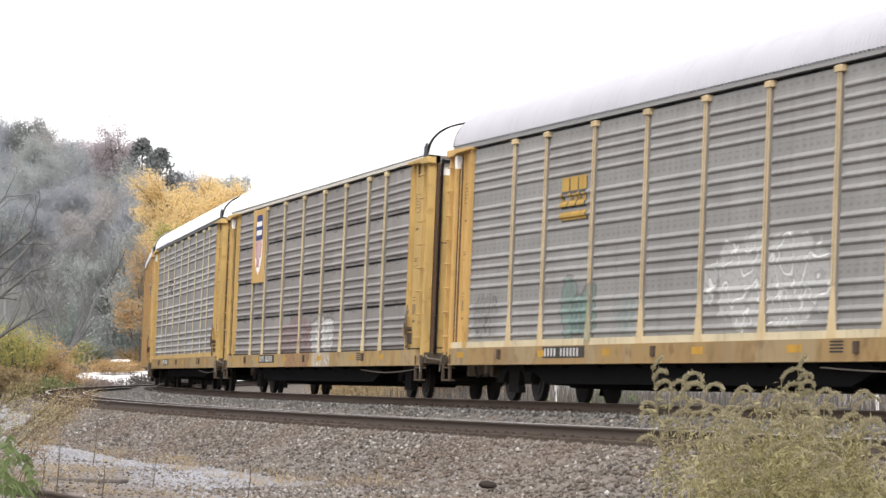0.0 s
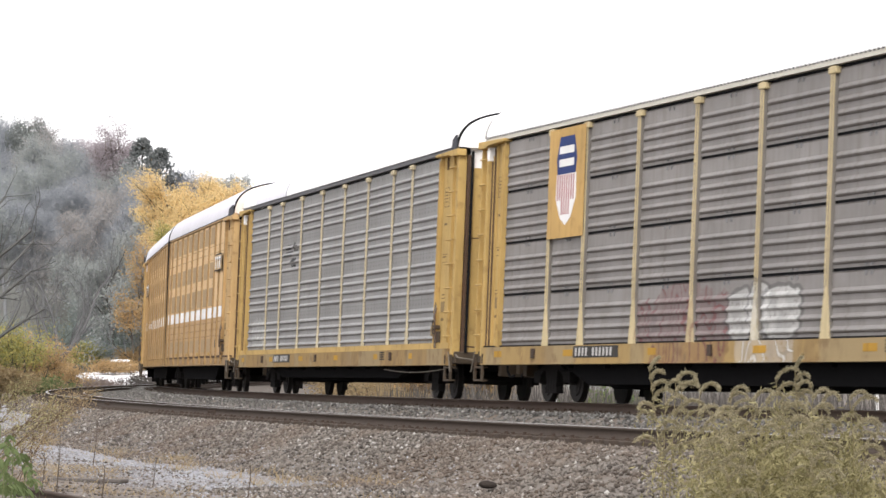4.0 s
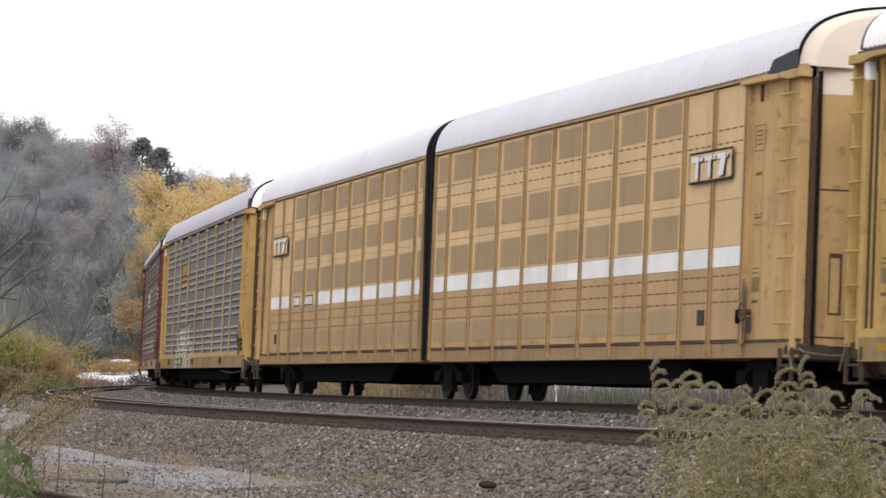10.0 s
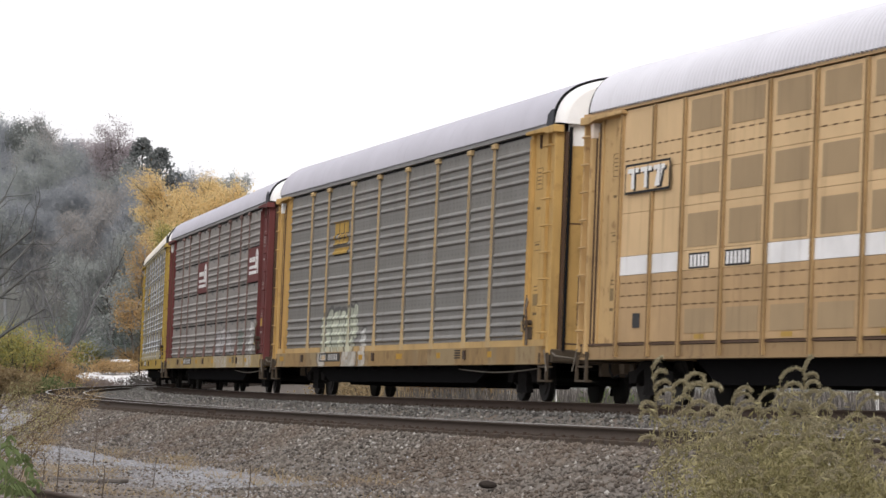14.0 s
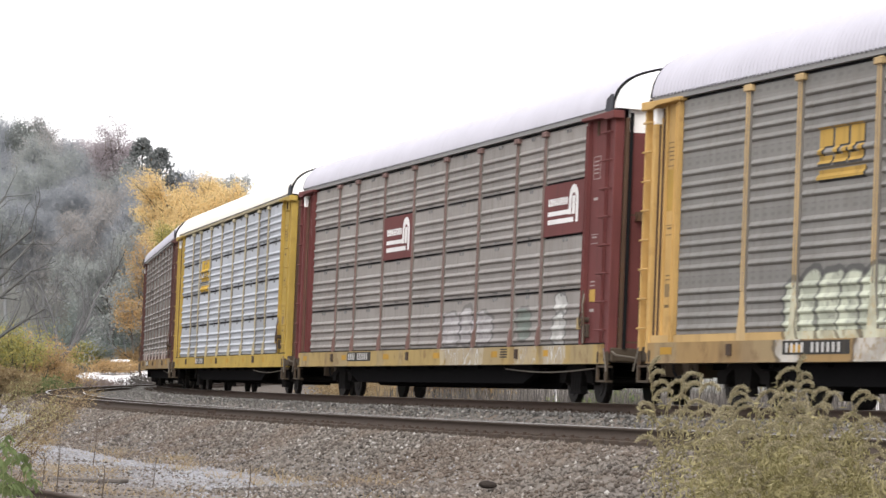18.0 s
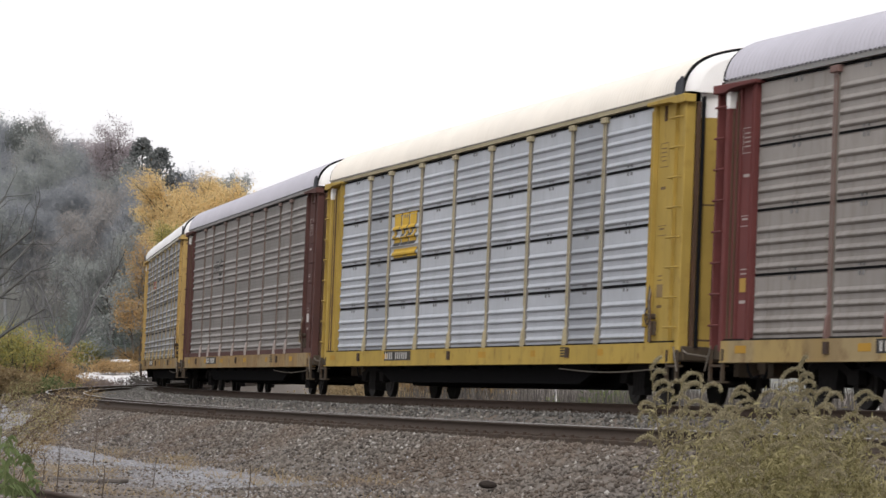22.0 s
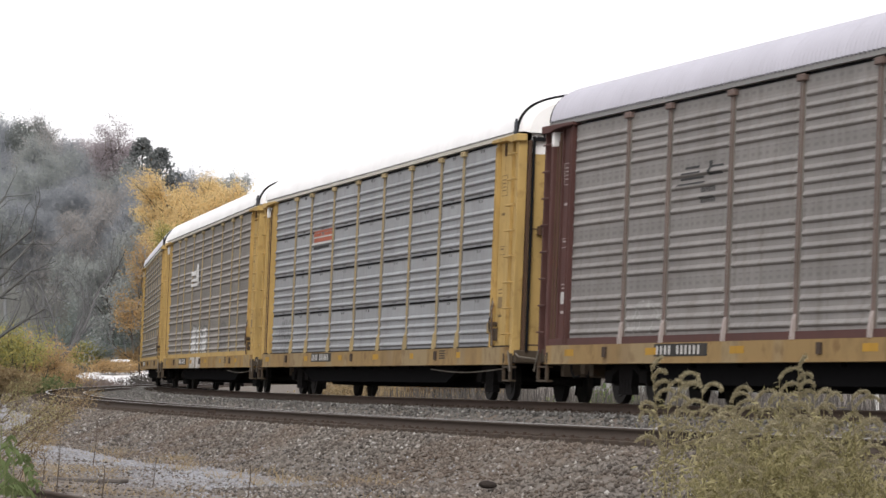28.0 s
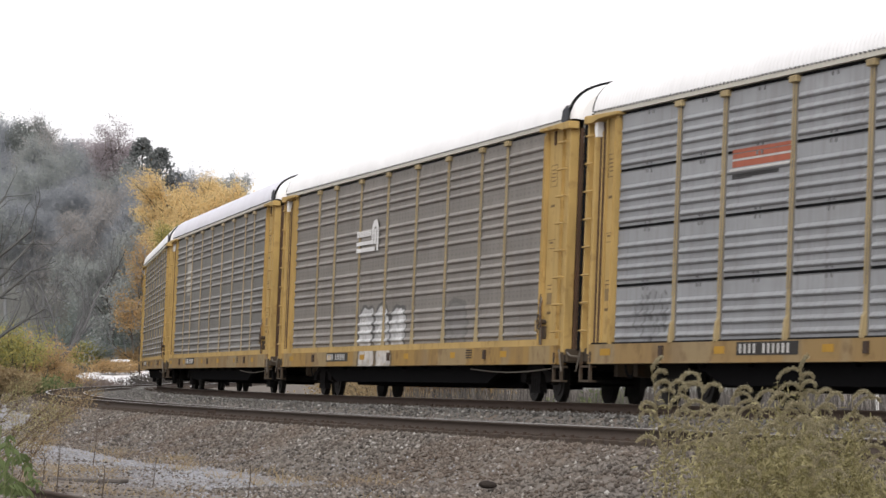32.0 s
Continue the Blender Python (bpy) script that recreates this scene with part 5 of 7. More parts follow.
    car, wh = autorack("yellow autorack car with grey panels, yellow mark and pale graffiti", rack_mats(YELLOW_PALE, g4, ROOF_LAVENDER, post=paint("honey_yellow_post_paint", (0.485, 0.35, 0.18), 0.35, rust=0.25, marks=(bubble,)), ledge=paint("honey_yellow_ledge_paint", (0.50, 0.34, 0.15), 0.35, marks=(bubble, tail)), lift=0.16, eave=EAVE_GREY, card=True, post_depth=1.466, sill=sill_paint("sill_with_pale_spray", (0.345, 0.23, 0.105), (low,))), 0.0, True)
    bold_logo(car, -6.4, 3.4, 1.65, 0.8, 0.0, DECAL_YELLOW, "yellow painted mark over a bar")
    cars.append((car, wh, -129.57, 10.06))

    worn = (((2.2, 1.42, 0.75, 0.36), (3.5, 1.5, 0.5, 0.4), (4.7, 1.42, 0.8, 0.36)), (0.50, 0.48, 0.50), 0.6)
    dark = (((7.8, 1.48, 0.5, 0.32),), (0.10, 0.16, 0.13), 0.65)
    totem = (((10.25, 1.78, 0.4, 0.24), (10.25, 1.32, 0.42, 0.3)), WHITE_SPRAY, 0.75)
    g5 = galvanized("zinc_warm_f", (0.288, 0.267, 0.25), dirt=0.4, marks=(worn, dark, totem))
    car, wh = autorack("brown autorack car with warm grey panels and two brown sign panels", rack_mats(BROWN, g5, ROOF_LAVENDER, ledge=GAP_BLACK, boards={(3, 2): BROWN, (8, 2): BROWN}, stencil=STENCIL_PALE, post=POST_BROWN, eave=EAVE_GREY, placard=DECAL_YELLOW, latch=True, sill=sill_paint("sill_with_white_spray", (0.41, 0.30, 0.125), ((1.4, 5.4, 0.3, 1.7, WHITE_SPRAY, 0.65), (7.4, 9.0, 0.3, 1.6, WHITE_SPRAY, 0.5), (9.4, 11.0, 0.3, 1.7, WHITE_SPRAY, 0.75)))), 0.045, False)
    wheel_logo(car, -3.95, 3.2, 2.2, 0.8)
    wheel_logo(car, 9.3, 3.25, 2.0, 0.75)
    cars.append((car, wh, -158.19, 10.06))

    g6 = galvanized("bright_zinc_g", (0.47, 0.495, 0.54), (0.28, 0.29, 0.30), dirt=0.3, vary=0.15)
    g6b = galvanized("dull_zinc_g", (0.34, 0.36, 0.395), (0.25, 0.25, 0.26), dirt=0.25, vary=0.15)
    car, wh = autorack("clean yellow autorack car with bright silver panels and yellow mark", rack_mats(YELLOW_FRESH, g6, ROOF_CREAM, sill=paint("fresh_yellow_sill", (0.42, 0.295, 0.07), 0.4, rust=0.4), panel2=g6b, post=POST_PALE, eave=POST_PALE, post_depth=1.462, ledge=GAP_BLACK), 0.055, False, -7.0)
    bold_logo(car, -6.75, 3.1, 2.1, 0.98, 0.055, paint("bright_yellow_decal", (0.60, 0.385, 0.055), 0.25), "yellow painted mark over a bar")
    cars.append((car, wh, -186.66, 10.06))

    g7 = galvanized("zinc_dusty_h", (0.268, 0.252, 0.241), dirt=0.4, bands=0.6, vary=0.25, marks=((-9.2, -7.0, 1.2, 1.75, WHITE_SPRAY, 0.3),))
    car, wh = autorack("faded brown autorack car with dusty grey panels and a black mark", rack_mats(BROWN_OLD, g7, ROOF_LAVENDER, stencil=STENCIL_PALE, ledge=BROWN_OLD, post=POST_GREY, eave=EAVE_GREY, placard=NUMBER_WHITE, foot=STENCIL_PALE), 0.0, False)
    black_logo(car, -6.7, 3.4, 2.1, "faded black painted mark")
    cars.append((car, wh, -214.97, 10.06))

    g8 = galvanized("zinc_blue_i", (0.317, 0.326, 0.339), dirt=0.3, vary=0.2, marks=((-11.0, -9.4, 1.1, 2.0, BLACK_SPRAY, 0.45),))
    car, wh = autorack("yellow autorack car with blue grey panels and an orange stripe mark", rack_mats(YELLOW, g8, ROOF_WHITE, beam=True, latch=True, curtain=0.12, ledge=GAP_BLACK), 0.05, False, -6.2)
    rib_paint(car, "orange_mark", [(-6.8, -4.4, 3.95, 4.10), (-6.8, -4.4, 3.80, 3.91)], 0.05, DECAL_ORANGE, "orange red stripe mark")
    rib_paint(car, "white_mark", [(-6.8, -4.4, 3.915, 3.945), (-6.8, -4.4, 3.74, 3.79)], 0.05, NUMBER_WHITE)
    rib_paint(car, "black_mark", [(-6.8, -4.9, 3.64, 3.70), (-6.8, -6.0, 3.58, 3.635)], 0.05, paint("faded_black_mark", (0.05, 0.05, 0.05), 0.3, (0.2, 0.2, 0.2)))
    cars.append((car, wh, -243.75, 10.06))

    white = (((-3.35, 1.55, 0.75, 0.5), (-1.7, 1.5, 0.75, 0.56), (-0.1, 1.48, 0.75, 0.5)), (0.66, 0.66, 0.66), 0.95)
    grey = (((5.2, 1.5, 0.9, 0.5),), (0.16, 0.16, 0.16), 0.55)
    foot = (((-3.0, 0.86, 0.8, 0.4), (-1.2, 0.86, 0.8, 0.4)), (0.66, 0.66, 0.66), 0.9)
    g9 = galvanized("zinc_warm_j", (0.262, 0.24, 0.217), dirt=0.4, bands=0.55, marks=(white, grey))
    car, wh = autorack("yellow autorack car with brown grey panels and white graffiti", rack_mats(YELLOW, g9, ROOF_WHITE, sill=sill_paint("sill_with_white_letters_spray", (0.37, 0.235, 0.08), (foot,))), 0.0, True)
    wheel_logo(car, -4.55, 3.3, 2.35, 0.78, -1.481)
    cars.append((car, wh, -271.81, 10.06))

    g10 = galvanized("zinc_grey_k", (0.235, 0.227, 0.212), dirt=0.4, bands=0.55)
    car, wh = autorack("yellow autorack car with grey panels and a tall pale mark", rack_mats(YELLOW, g10, ROOF_GREY, post=POST_ASH), 0.0, True)
    rib_paint(car, "pale_mark", [(-8.6, -7.3, 3.1, 4.9)], 0.0, paint("pale_mark_paint", (0.42, 0.40, 0.36), 0.4))
    cars.append((car, wh, -300.4, 10.06))
    g11 = galvanized("zinc_grey_l", (0.255, 0.246, 0.233), dirt=0.4, bands=0.55)
    car, wh = autorack("yellow autorack car with weathered grey panels", rack_mats(YELLOW, g11, ROOF_WHITE), 0.0, True)
    cars.append((car, wh, -329.0, 10.06))
    return cars


TRAIN = build_train()


# ---- woods, shrubs and weeds ----
def spot(u, v, d):
    """A place d metres down the view: u, v are its bearing right and rise above the eye's level, in thousandths."""
    return Vector((u * d / 1000, d, EYE_Z + v * d / 1000))


def grow(seed, height, levels, kids, spread, rise, wiggle=0.12, trunk_part=0.35):
    """Limbs of a tree as (start, end, radius, radius, level)."""
    rng = random.Random(seed)
    out = []

    def limb(p, d, length, r, lev):
        n = 3 if lev < 2 else 2
        pts, q, e = [p], p, d
        for i in range(n):
            e = (e + Vector((rng.gauss(0, wiggle), rng.gauss(0, wiggle), rng.gauss(0, wiggle * 0.7) + rise * 0.12))).normalized()
            q = q + e * (length / n)
            pts.append(q)
        for i in range(n):
            out.append((pts[i], pts[i + 1], r * (1 - 0.7 * i / n), r * (1 - 0.7 * (i + 1) / n), lev))
        if lev >= levels:
            return
        k = kids[min(lev, len(kids) - 1)]
        for i in range(k):
            f = (trunk_part if lev == 0 else 0.25) + (1 - (trunk_part if lev == 0 else 0.25)) * (i + rng.random()) / k
            j = min(n - 1, int(f * n))
            b = pts[j].lerp(pts[j + 1], f * n - j)
            side = e.orthogonal().normalized()
            side.rotate(Matrix.Rotation(rng.uniform(0, 2 * math.pi), 3, e))
            a = spread * rng.uniform(0.6, 1.3)
            nd = (e * math.cos(a) + side * math.sin(a)).normalized()
            nd = (nd + Vector((0, 0, rise * 0.35))).normalized()
            limb(b, nd, length * rng.uniform(0.42, 0.68) * (1.15 - 0.35 * f), r * 0.5, lev + 1)

    limb(Vector((0, 0, -0.3)), Vector((0, 0, 1)), height * 0.62, height * 0.016, 0)
    return out


def tubes(name, segs, material, sides=5, thin=1.0):
    verts, faces = [], []
    for p, q, r0, r1, _ in segs:
        d = (q - p).normalized()
        a = d.orthogonal().normalized()
        b = d.cross(a)
        base = len(verts)
        for c, r in ((p, r0 * thin), (q, r1 * thin)):
            for i in range(sides):
                t = 2 * math.pi * i / sides
                verts.append(tuple(c + (a * math.cos(t) + b * math.sin(t)) * r))
        for i in range(sides):
            faces.append((base + i, base + (i + 1) % sides, base + sides + (i + 1) % sides, base + sides + i))
    return arrays(name, verts, faces, material)


def bent_tube(name, pts, r0, r1, material, sides=5):
    """One continuous tapering stem."""
    verts, faces = [], []
    for k, c in enumerate(pts):
        r = r0 + (r1 - r0) * k / (len(pts) - 1)
        verts += [(c.x + r * math.cos(6.283 * i / sides), c.y + r * math.sin(6.283 * i / sides), c.z) for i in range(sides)]
    for k in range(len(pts) - 1):
        for i in range(sides):
            j = (i + 1) % sides
            faces.append((k * sides + i, k * sides + j, (k + 1) * sides + j, (k + 1) * sides + i))
    return arrays(name, verts, faces, material)


def leaf_cloud(centres, per, radius, size, seed, squash=1.0, narrow=0.7):
    """Small leaf blades round the given places, as quads."""
    rng = np.random.default_rng(seed)
    c = np.repeat(np.asarray(centres), per, axis=0)
    n = len(c)
    off = rng.normal(0, radius, (n, 3)) * (1, 1, squash)
    c = c + off
    a = rng.normal(0, 1, (n, 3))
    a /= np.linalg.norm(a, axis=1, keepdims=True)
    b = np.cross(a, rng.normal(0, 1, (n, 3)))
    b /= np.linalg.norm(b, axis=1, keepdims=True) + 1e-9
    s = (size * rng.uniform(0.5, 1.3, n))[:, None]
    v = np.stack([c - a * s, c + b * s * narrow, c + a * s, c - b * s * narrow], 1)
    return v.reshape(-1, 3), np.arange(n * 4).reshape(-1, 4)


def tree(label, seed, height, bark, leaf=None, per=0, leaf_size=0.2, leaf_r=0.5, narrow=0.6, levels=4, kids=(7, 5, 5, 4), spread=0.75, rise=0.5, group="trees on the hillside", twig_w=0.022, trunk_part=0.35, twig_mat=None, stout=1.0):
    top = new("tree")
    tagged(top, label, "tree", group)
    segs = grow(seed, height, levels, kids, spread, rise, trunk_part=trunk_part)
    k = height / max(sg[1].z for sg in segs)
    segs = [(p * k, q * k, r0 * k * stout, r1 * k * stout, lev) for p, q, r0, r1, lev in segs]
    ob = new("trunk", tubes("trunk", [s for s in segs if s[4] <= 1], bark, 6))
    ob.parent = top
    twigs = [(p, q, max(r0, twig_w), max(r1, twig_w * 0.6), lev) for p, q, r0, r1, lev in segs if lev >= 2]
    ob = new("crown", tubes("crown", twigs, twig_mat or bark, 3))
    ob.parent = top
    tagged(ob, kind="stuff")
    if leaf is not None:
        ends = [tuple(s[1]) for s in segs if s[4] >= levels - 1]
        v, f = leaf_cloud(ends, per, leaf_r, leaf_size, seed, 1.0, narrow)
        ob = new("foliage", arrays("foliage", v, f, leaf))
        ob.parent = top
        tagged(ob, kind="stuff")
    return top


def limb_tree(label, seed, trunk_h, trunk_r, limbs, bark, twig_mat, twig_w):
    """A bare tree of a few long limbs: (lean from upright, length, bend a metre, start as a share of the trunk)."""
    top = new("tree")
    tagged(top, label, "tree", "trees on the hillside")
    rng = random.Random(seed)
    segs = []

    def run(p, lean, turn, length, r, bend, lev):
        n = max(3, int(length / 0.9))
        step = length / n
        for i in range(n):
            d = Vector((math.sin(lean) * math.cos(turn), math.sin(lean) * math.sin(turn), math.cos(lean)))
            q = p + d * step
            r1 = max(r * (1 - 0.8 / n), twig_w * 0.5)
            segs.append((p, q, r, r1, lev))
            lean += bend * step + rng.gauss(0, 0.09)
            turn += rng.gauss(0, 0.10)
            p, r = q, r1
            if lev < 3 and i > 0:
                for k in range((2, 2, 2)[lev - 1]):
                    if rng.random() < 0.85:
                        run(q, lean + rng.choice((-1, 1)) * rng.uniform(0.3, 0.75), turn + rng.gauss(0, 0.6), length * rng.uniform(0.22, 0.42), max(r * 0.5, twig_w), rng.gauss(-0.02, 0.05), lev + 1)

    segs.append((Vector((0, 0, -0.6)), Vector((0, 0, trunk_h)), trunk_r * 1.2, trunk_r * 0.8, 0))
    for lean, length, bend, share in limbs:
        run(Vector((0, 0, trunk_h * share)), math.radians(lean), rng.gauss(0, 0.25), length, trunk_r * 0.55, bend, 1)
    ob = new("trunk", tubes("trunk", [sg for sg in segs if sg[4] <= 1], bark, 6))
    ob.parent = top
    ob = new("crown", tubes("crown", [sg for sg in segs if sg[4] > 1], twig_mat, 3))
    ob.parent = top
    tagged(ob, kind="stuff")
    return top


def conifer(label, seed, height, leaf):
    top = new("tree")
    tagged(top, label, "tree", "trees on the hillside")
    segs = [(Vector((0, 0, -0.3)), Vector((0, 0, height)), height * 0.018, 0.03, 0)]
    ob = new("trunk", tubes("trunk", segs, BARK, 6))
    ob.parent = top
    rng = random.Random(seed)
    pts = []
    for i in range(420):
        f = rng.random() ** 0.8
        z = height * (0.18 + 0.82 * f)
        r = height * 0.30 * (1 - f) ** 0.55 * (0.45 + 0.55 * rng.random()) * (1 + 0.25 * math.sin(z * 2.2))
        a = rng.uniform(0, 6.283)
        pts.append((r * math.cos(a), r * math.sin(a), z - 0.15 * r))
    v, f = leaf_cloud(pts, 14, 0.3, 0.22, seed, 0.5, 0.5)
    ob = new("crown", arrays("crown", v, f, leaf))
    ob.parent = top
    return top


def bush(label, seed, width, height, leaf, count, size, bark, category="bush", group="bushes by the track"):
    top = new("bush")
    tagged(top, label, category, group)
    rng = random.Random(seed)
    segs, ends = [], []
    for i in range(26):
        a = rng.uniform(0, 6.283)
        d = Vector((math.cos(a) * 0.55, math.sin(a) * 0.55, 1)).normalized()
        p = Vector((rng.uniform(-0.35, 0.35) * width, rng.uniform(-0.3, 0.3) * width, -0.2))
        q = p + Vector((d.x * width * 0.3, d.y * width * 0.3, height * rng.uniform(0.5, 1.0)))
        segs.append((p, q, 0.03, 0.012, 0))
        for k in range(5):
            b = p.lerp(q, rng.uniform(0.4, 1))
            e = b + Vector((rng.gauss(0, 0.14) * width, rng.gauss(0, 0.14) * width, rng.uniform(0.05, 0.22) * height))
            segs.append((b, e, 0.014, 0.006, 1))
            ends.append(tuple(e))
    ob = new("twig_mass", tubes("twig_mass", segs, bark, 4))
    ob.parent = top
    tagged(ob, kind="stuff")
    v, f = leaf_cloud(ends, max(1, count // len(ends)), 0.07 * width, size, seed, 0.8)
    keep = v.reshape(-1, 4, 3)[:, :, 2].min(1) > -0.1
    v = v.reshape(-1, 4, 3)[keep].reshape(-1, 3)
    ob = new("foliage", arrays("foliage", v, np.arange(len(v)).reshape(-1, 4), leaf))
    ob.parent = top
    return top


# grey twigs, front twigs: distance haze painted in as a pale blue-grey
GREY_TWIG = foliage("haze_grey_twigs", (0.355, 0.375, 0.40), (0.405, 0.42, 0.445), 0.2)
BROWN_TWIG = foliage("brown_twigs", (0.20, 0.16, 0.14), (0.30, 0.25, 0.23), 0.3)
FRONT_TWIG = foliage("haze_grey_front_twigs", (0.20, 0.20, 0.205), (0.29, 0.29, 0.295), 0.3)
LEAF_YELLOW = foliage("yellow_autumn_leaves", (0.84, 0.655, 0.34), (0.75, 0.595, 0.335), 0.22)
LEAF_ORANGE = foliage("orange_autumn_leaves", (0.55, 0.37, 0.18), (0.42, 0.31, 0.18), 0.3)
LEAF_RUSSET = foliage("russet_dry_leaves", (0.47, 0.42, 0.44), (0.54, 0.49, 0.51), 0.3)
LEAF_PINE = foliage("dark_pine_needles", (0.16, 0.175, 0.172), (0.26, 0.27, 0.268), 0.3)
LEAF_OLIVE = foliage("olive_leaves", (0.50, 0.43, 0.14), (0.33, 0.34, 0.15), 0.3)
LEAF_GREEN = foliage("green_leaves", (0.13, 0.185, 0.075), (0.27, 0.29, 0.14), 0.3)
LEAF_TEAL = foliage("dull_green_leaves", (0.26, 0.32, 0.30), (0.36, 0.41, 0.39), 0.3)
# hillside leaves, pale barks and twig ends likewise carry painted haze
LEAF_GREYGREEN = foliage("haze_grey_green_leaves", (0.355, 0.378, 0.365), (0.405, 0.425, 0.41), 0.2)
HAZE_PALE_BARK = plain("haze_pale_bark", (0.25, 0.255, 0.265), 0.9)
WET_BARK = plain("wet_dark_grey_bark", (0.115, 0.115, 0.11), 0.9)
HAZE_BARK = plain("haze_grey_bark", (0.15, 0.15, 0.152), 0.9)
HAZE_TWIG = foliage("haze_grey_twig_ends", (0.34, 0.36, 0.385), (0.395, 0.41, 0.435), 0.2)
LEAF_DULL = foliage("haze_dull_brown_leaves", (0.39, 0.372, 0.36), (0.43, 0.41, 0.395), 0.2)
SEED_FUZZ = foliage("dry_goldenrod_fuzz", (0.27, 0.235, 0.145), (0.50, 0.45, 0.31), 0.2)
WEED_LEAF = foliage("olive_weed_leaves", (0.195, 0.175, 0.08), (0.45, 0.405, 0.225), 0.2)
STEM_TAN = plain("dry_stem", (0.24, 0.20, 0.11), 0.85)
GRASS_DRY = foliage("dry_grass", (0.30, 0.22, 0.12), (0.42, 0.33, 0.20), 0.3)
GRASS_GREY = foliage("grey_dead_stalks", (0.09, 0.083, 0.078), (0.18, 0.165, 0.15), 0.3)
LITTER = plain("leaf_litter", (0.21, 0.21, 0.19), 0.95, scale=3.0)
PALE_YARD = plain("pale_limestone", (0.74, 0.73, 0.73), 0.9, vary=0.12, scale=1.2)


def build_hill():
    """The wooded slope behind the far curve."""
    us = list(range(-230, 200, 6))
    ds = [318, 330, 345, 360, 380, 400, 430, 470, 530, 600]
    verts, faces = [], []
    for d in ds:
        for u in us:
            f = min(1.0, (d - 318) / 130)
            e = max(0.0, min(1.0, (45 - u) / 150))
            top = (3.0 + 17.5 * e + 7 * max(0.0, min(1.0, (-108 - u) / 15))) * f ** 0.8
            z = -1.5 + top + 0.8 * noise.noise((u * 0.07, d * 0.02, 1)) * f
            verts.append((u * d / 1000, d, z))
    k = len(us)
    for i in range(len(ds) - 1):
        for j in range(k - 1):
            faces.append((i * k + j, i * k + j + 1, (i + 1) * k + j + 1, (i + 1) * k + j))
    tagged(new("hillside", arrays("hillside", verts, faces, LITTER)), "wooded hillside with brown leaf litter", "hill", kind="structure")


def build_shade_slope():
    """Unseen slope added along the far curve's outer side, to shade the far cars."""
    verts, faces = [], []
    ys = [105 + 10 * i for i in range(14)]
    prof = [(0, -1.4), (2, 3), (5, 10), (9, 17), (14, 22), (40, 28)]
    for y in ys:
        e = max(0.15, min(1.0, (y - 100) / 60))
        for dx, z in prof:
            verts.append((-0.143 * y - 3 - dx, y, -1.4 + (z + 1.4) * e + 0.5 * noise.noise((y * 0.05, dx * 0.2, 4))))
    k = len(prof)
    for i in range(len(ys) - 1):
        for j in range(k - 1):
            faces.append((i * k + j, i * k + j + 1, (i + 1) * k + j + 1, (i + 1) * k + j))
    # never in view; it only cuts the skylight on the far cars
    tagged(new("hillside_west", arrays("hillside_west", verts, faces, LITTER)), "wooded hillside with brown leaf litter", "hill", kind="structure")


def hill_z(u, d):
    f = max(0.0, min(1.0, (d - 318) / 130))
    e = max(0.0, min(1.0, (45 - u) / 150))
    return -1.5 + (3.0 + 17.5 * e + 7 * max(0.0, min(1.0, (-108 - u) / 15))) * f ** 0.8


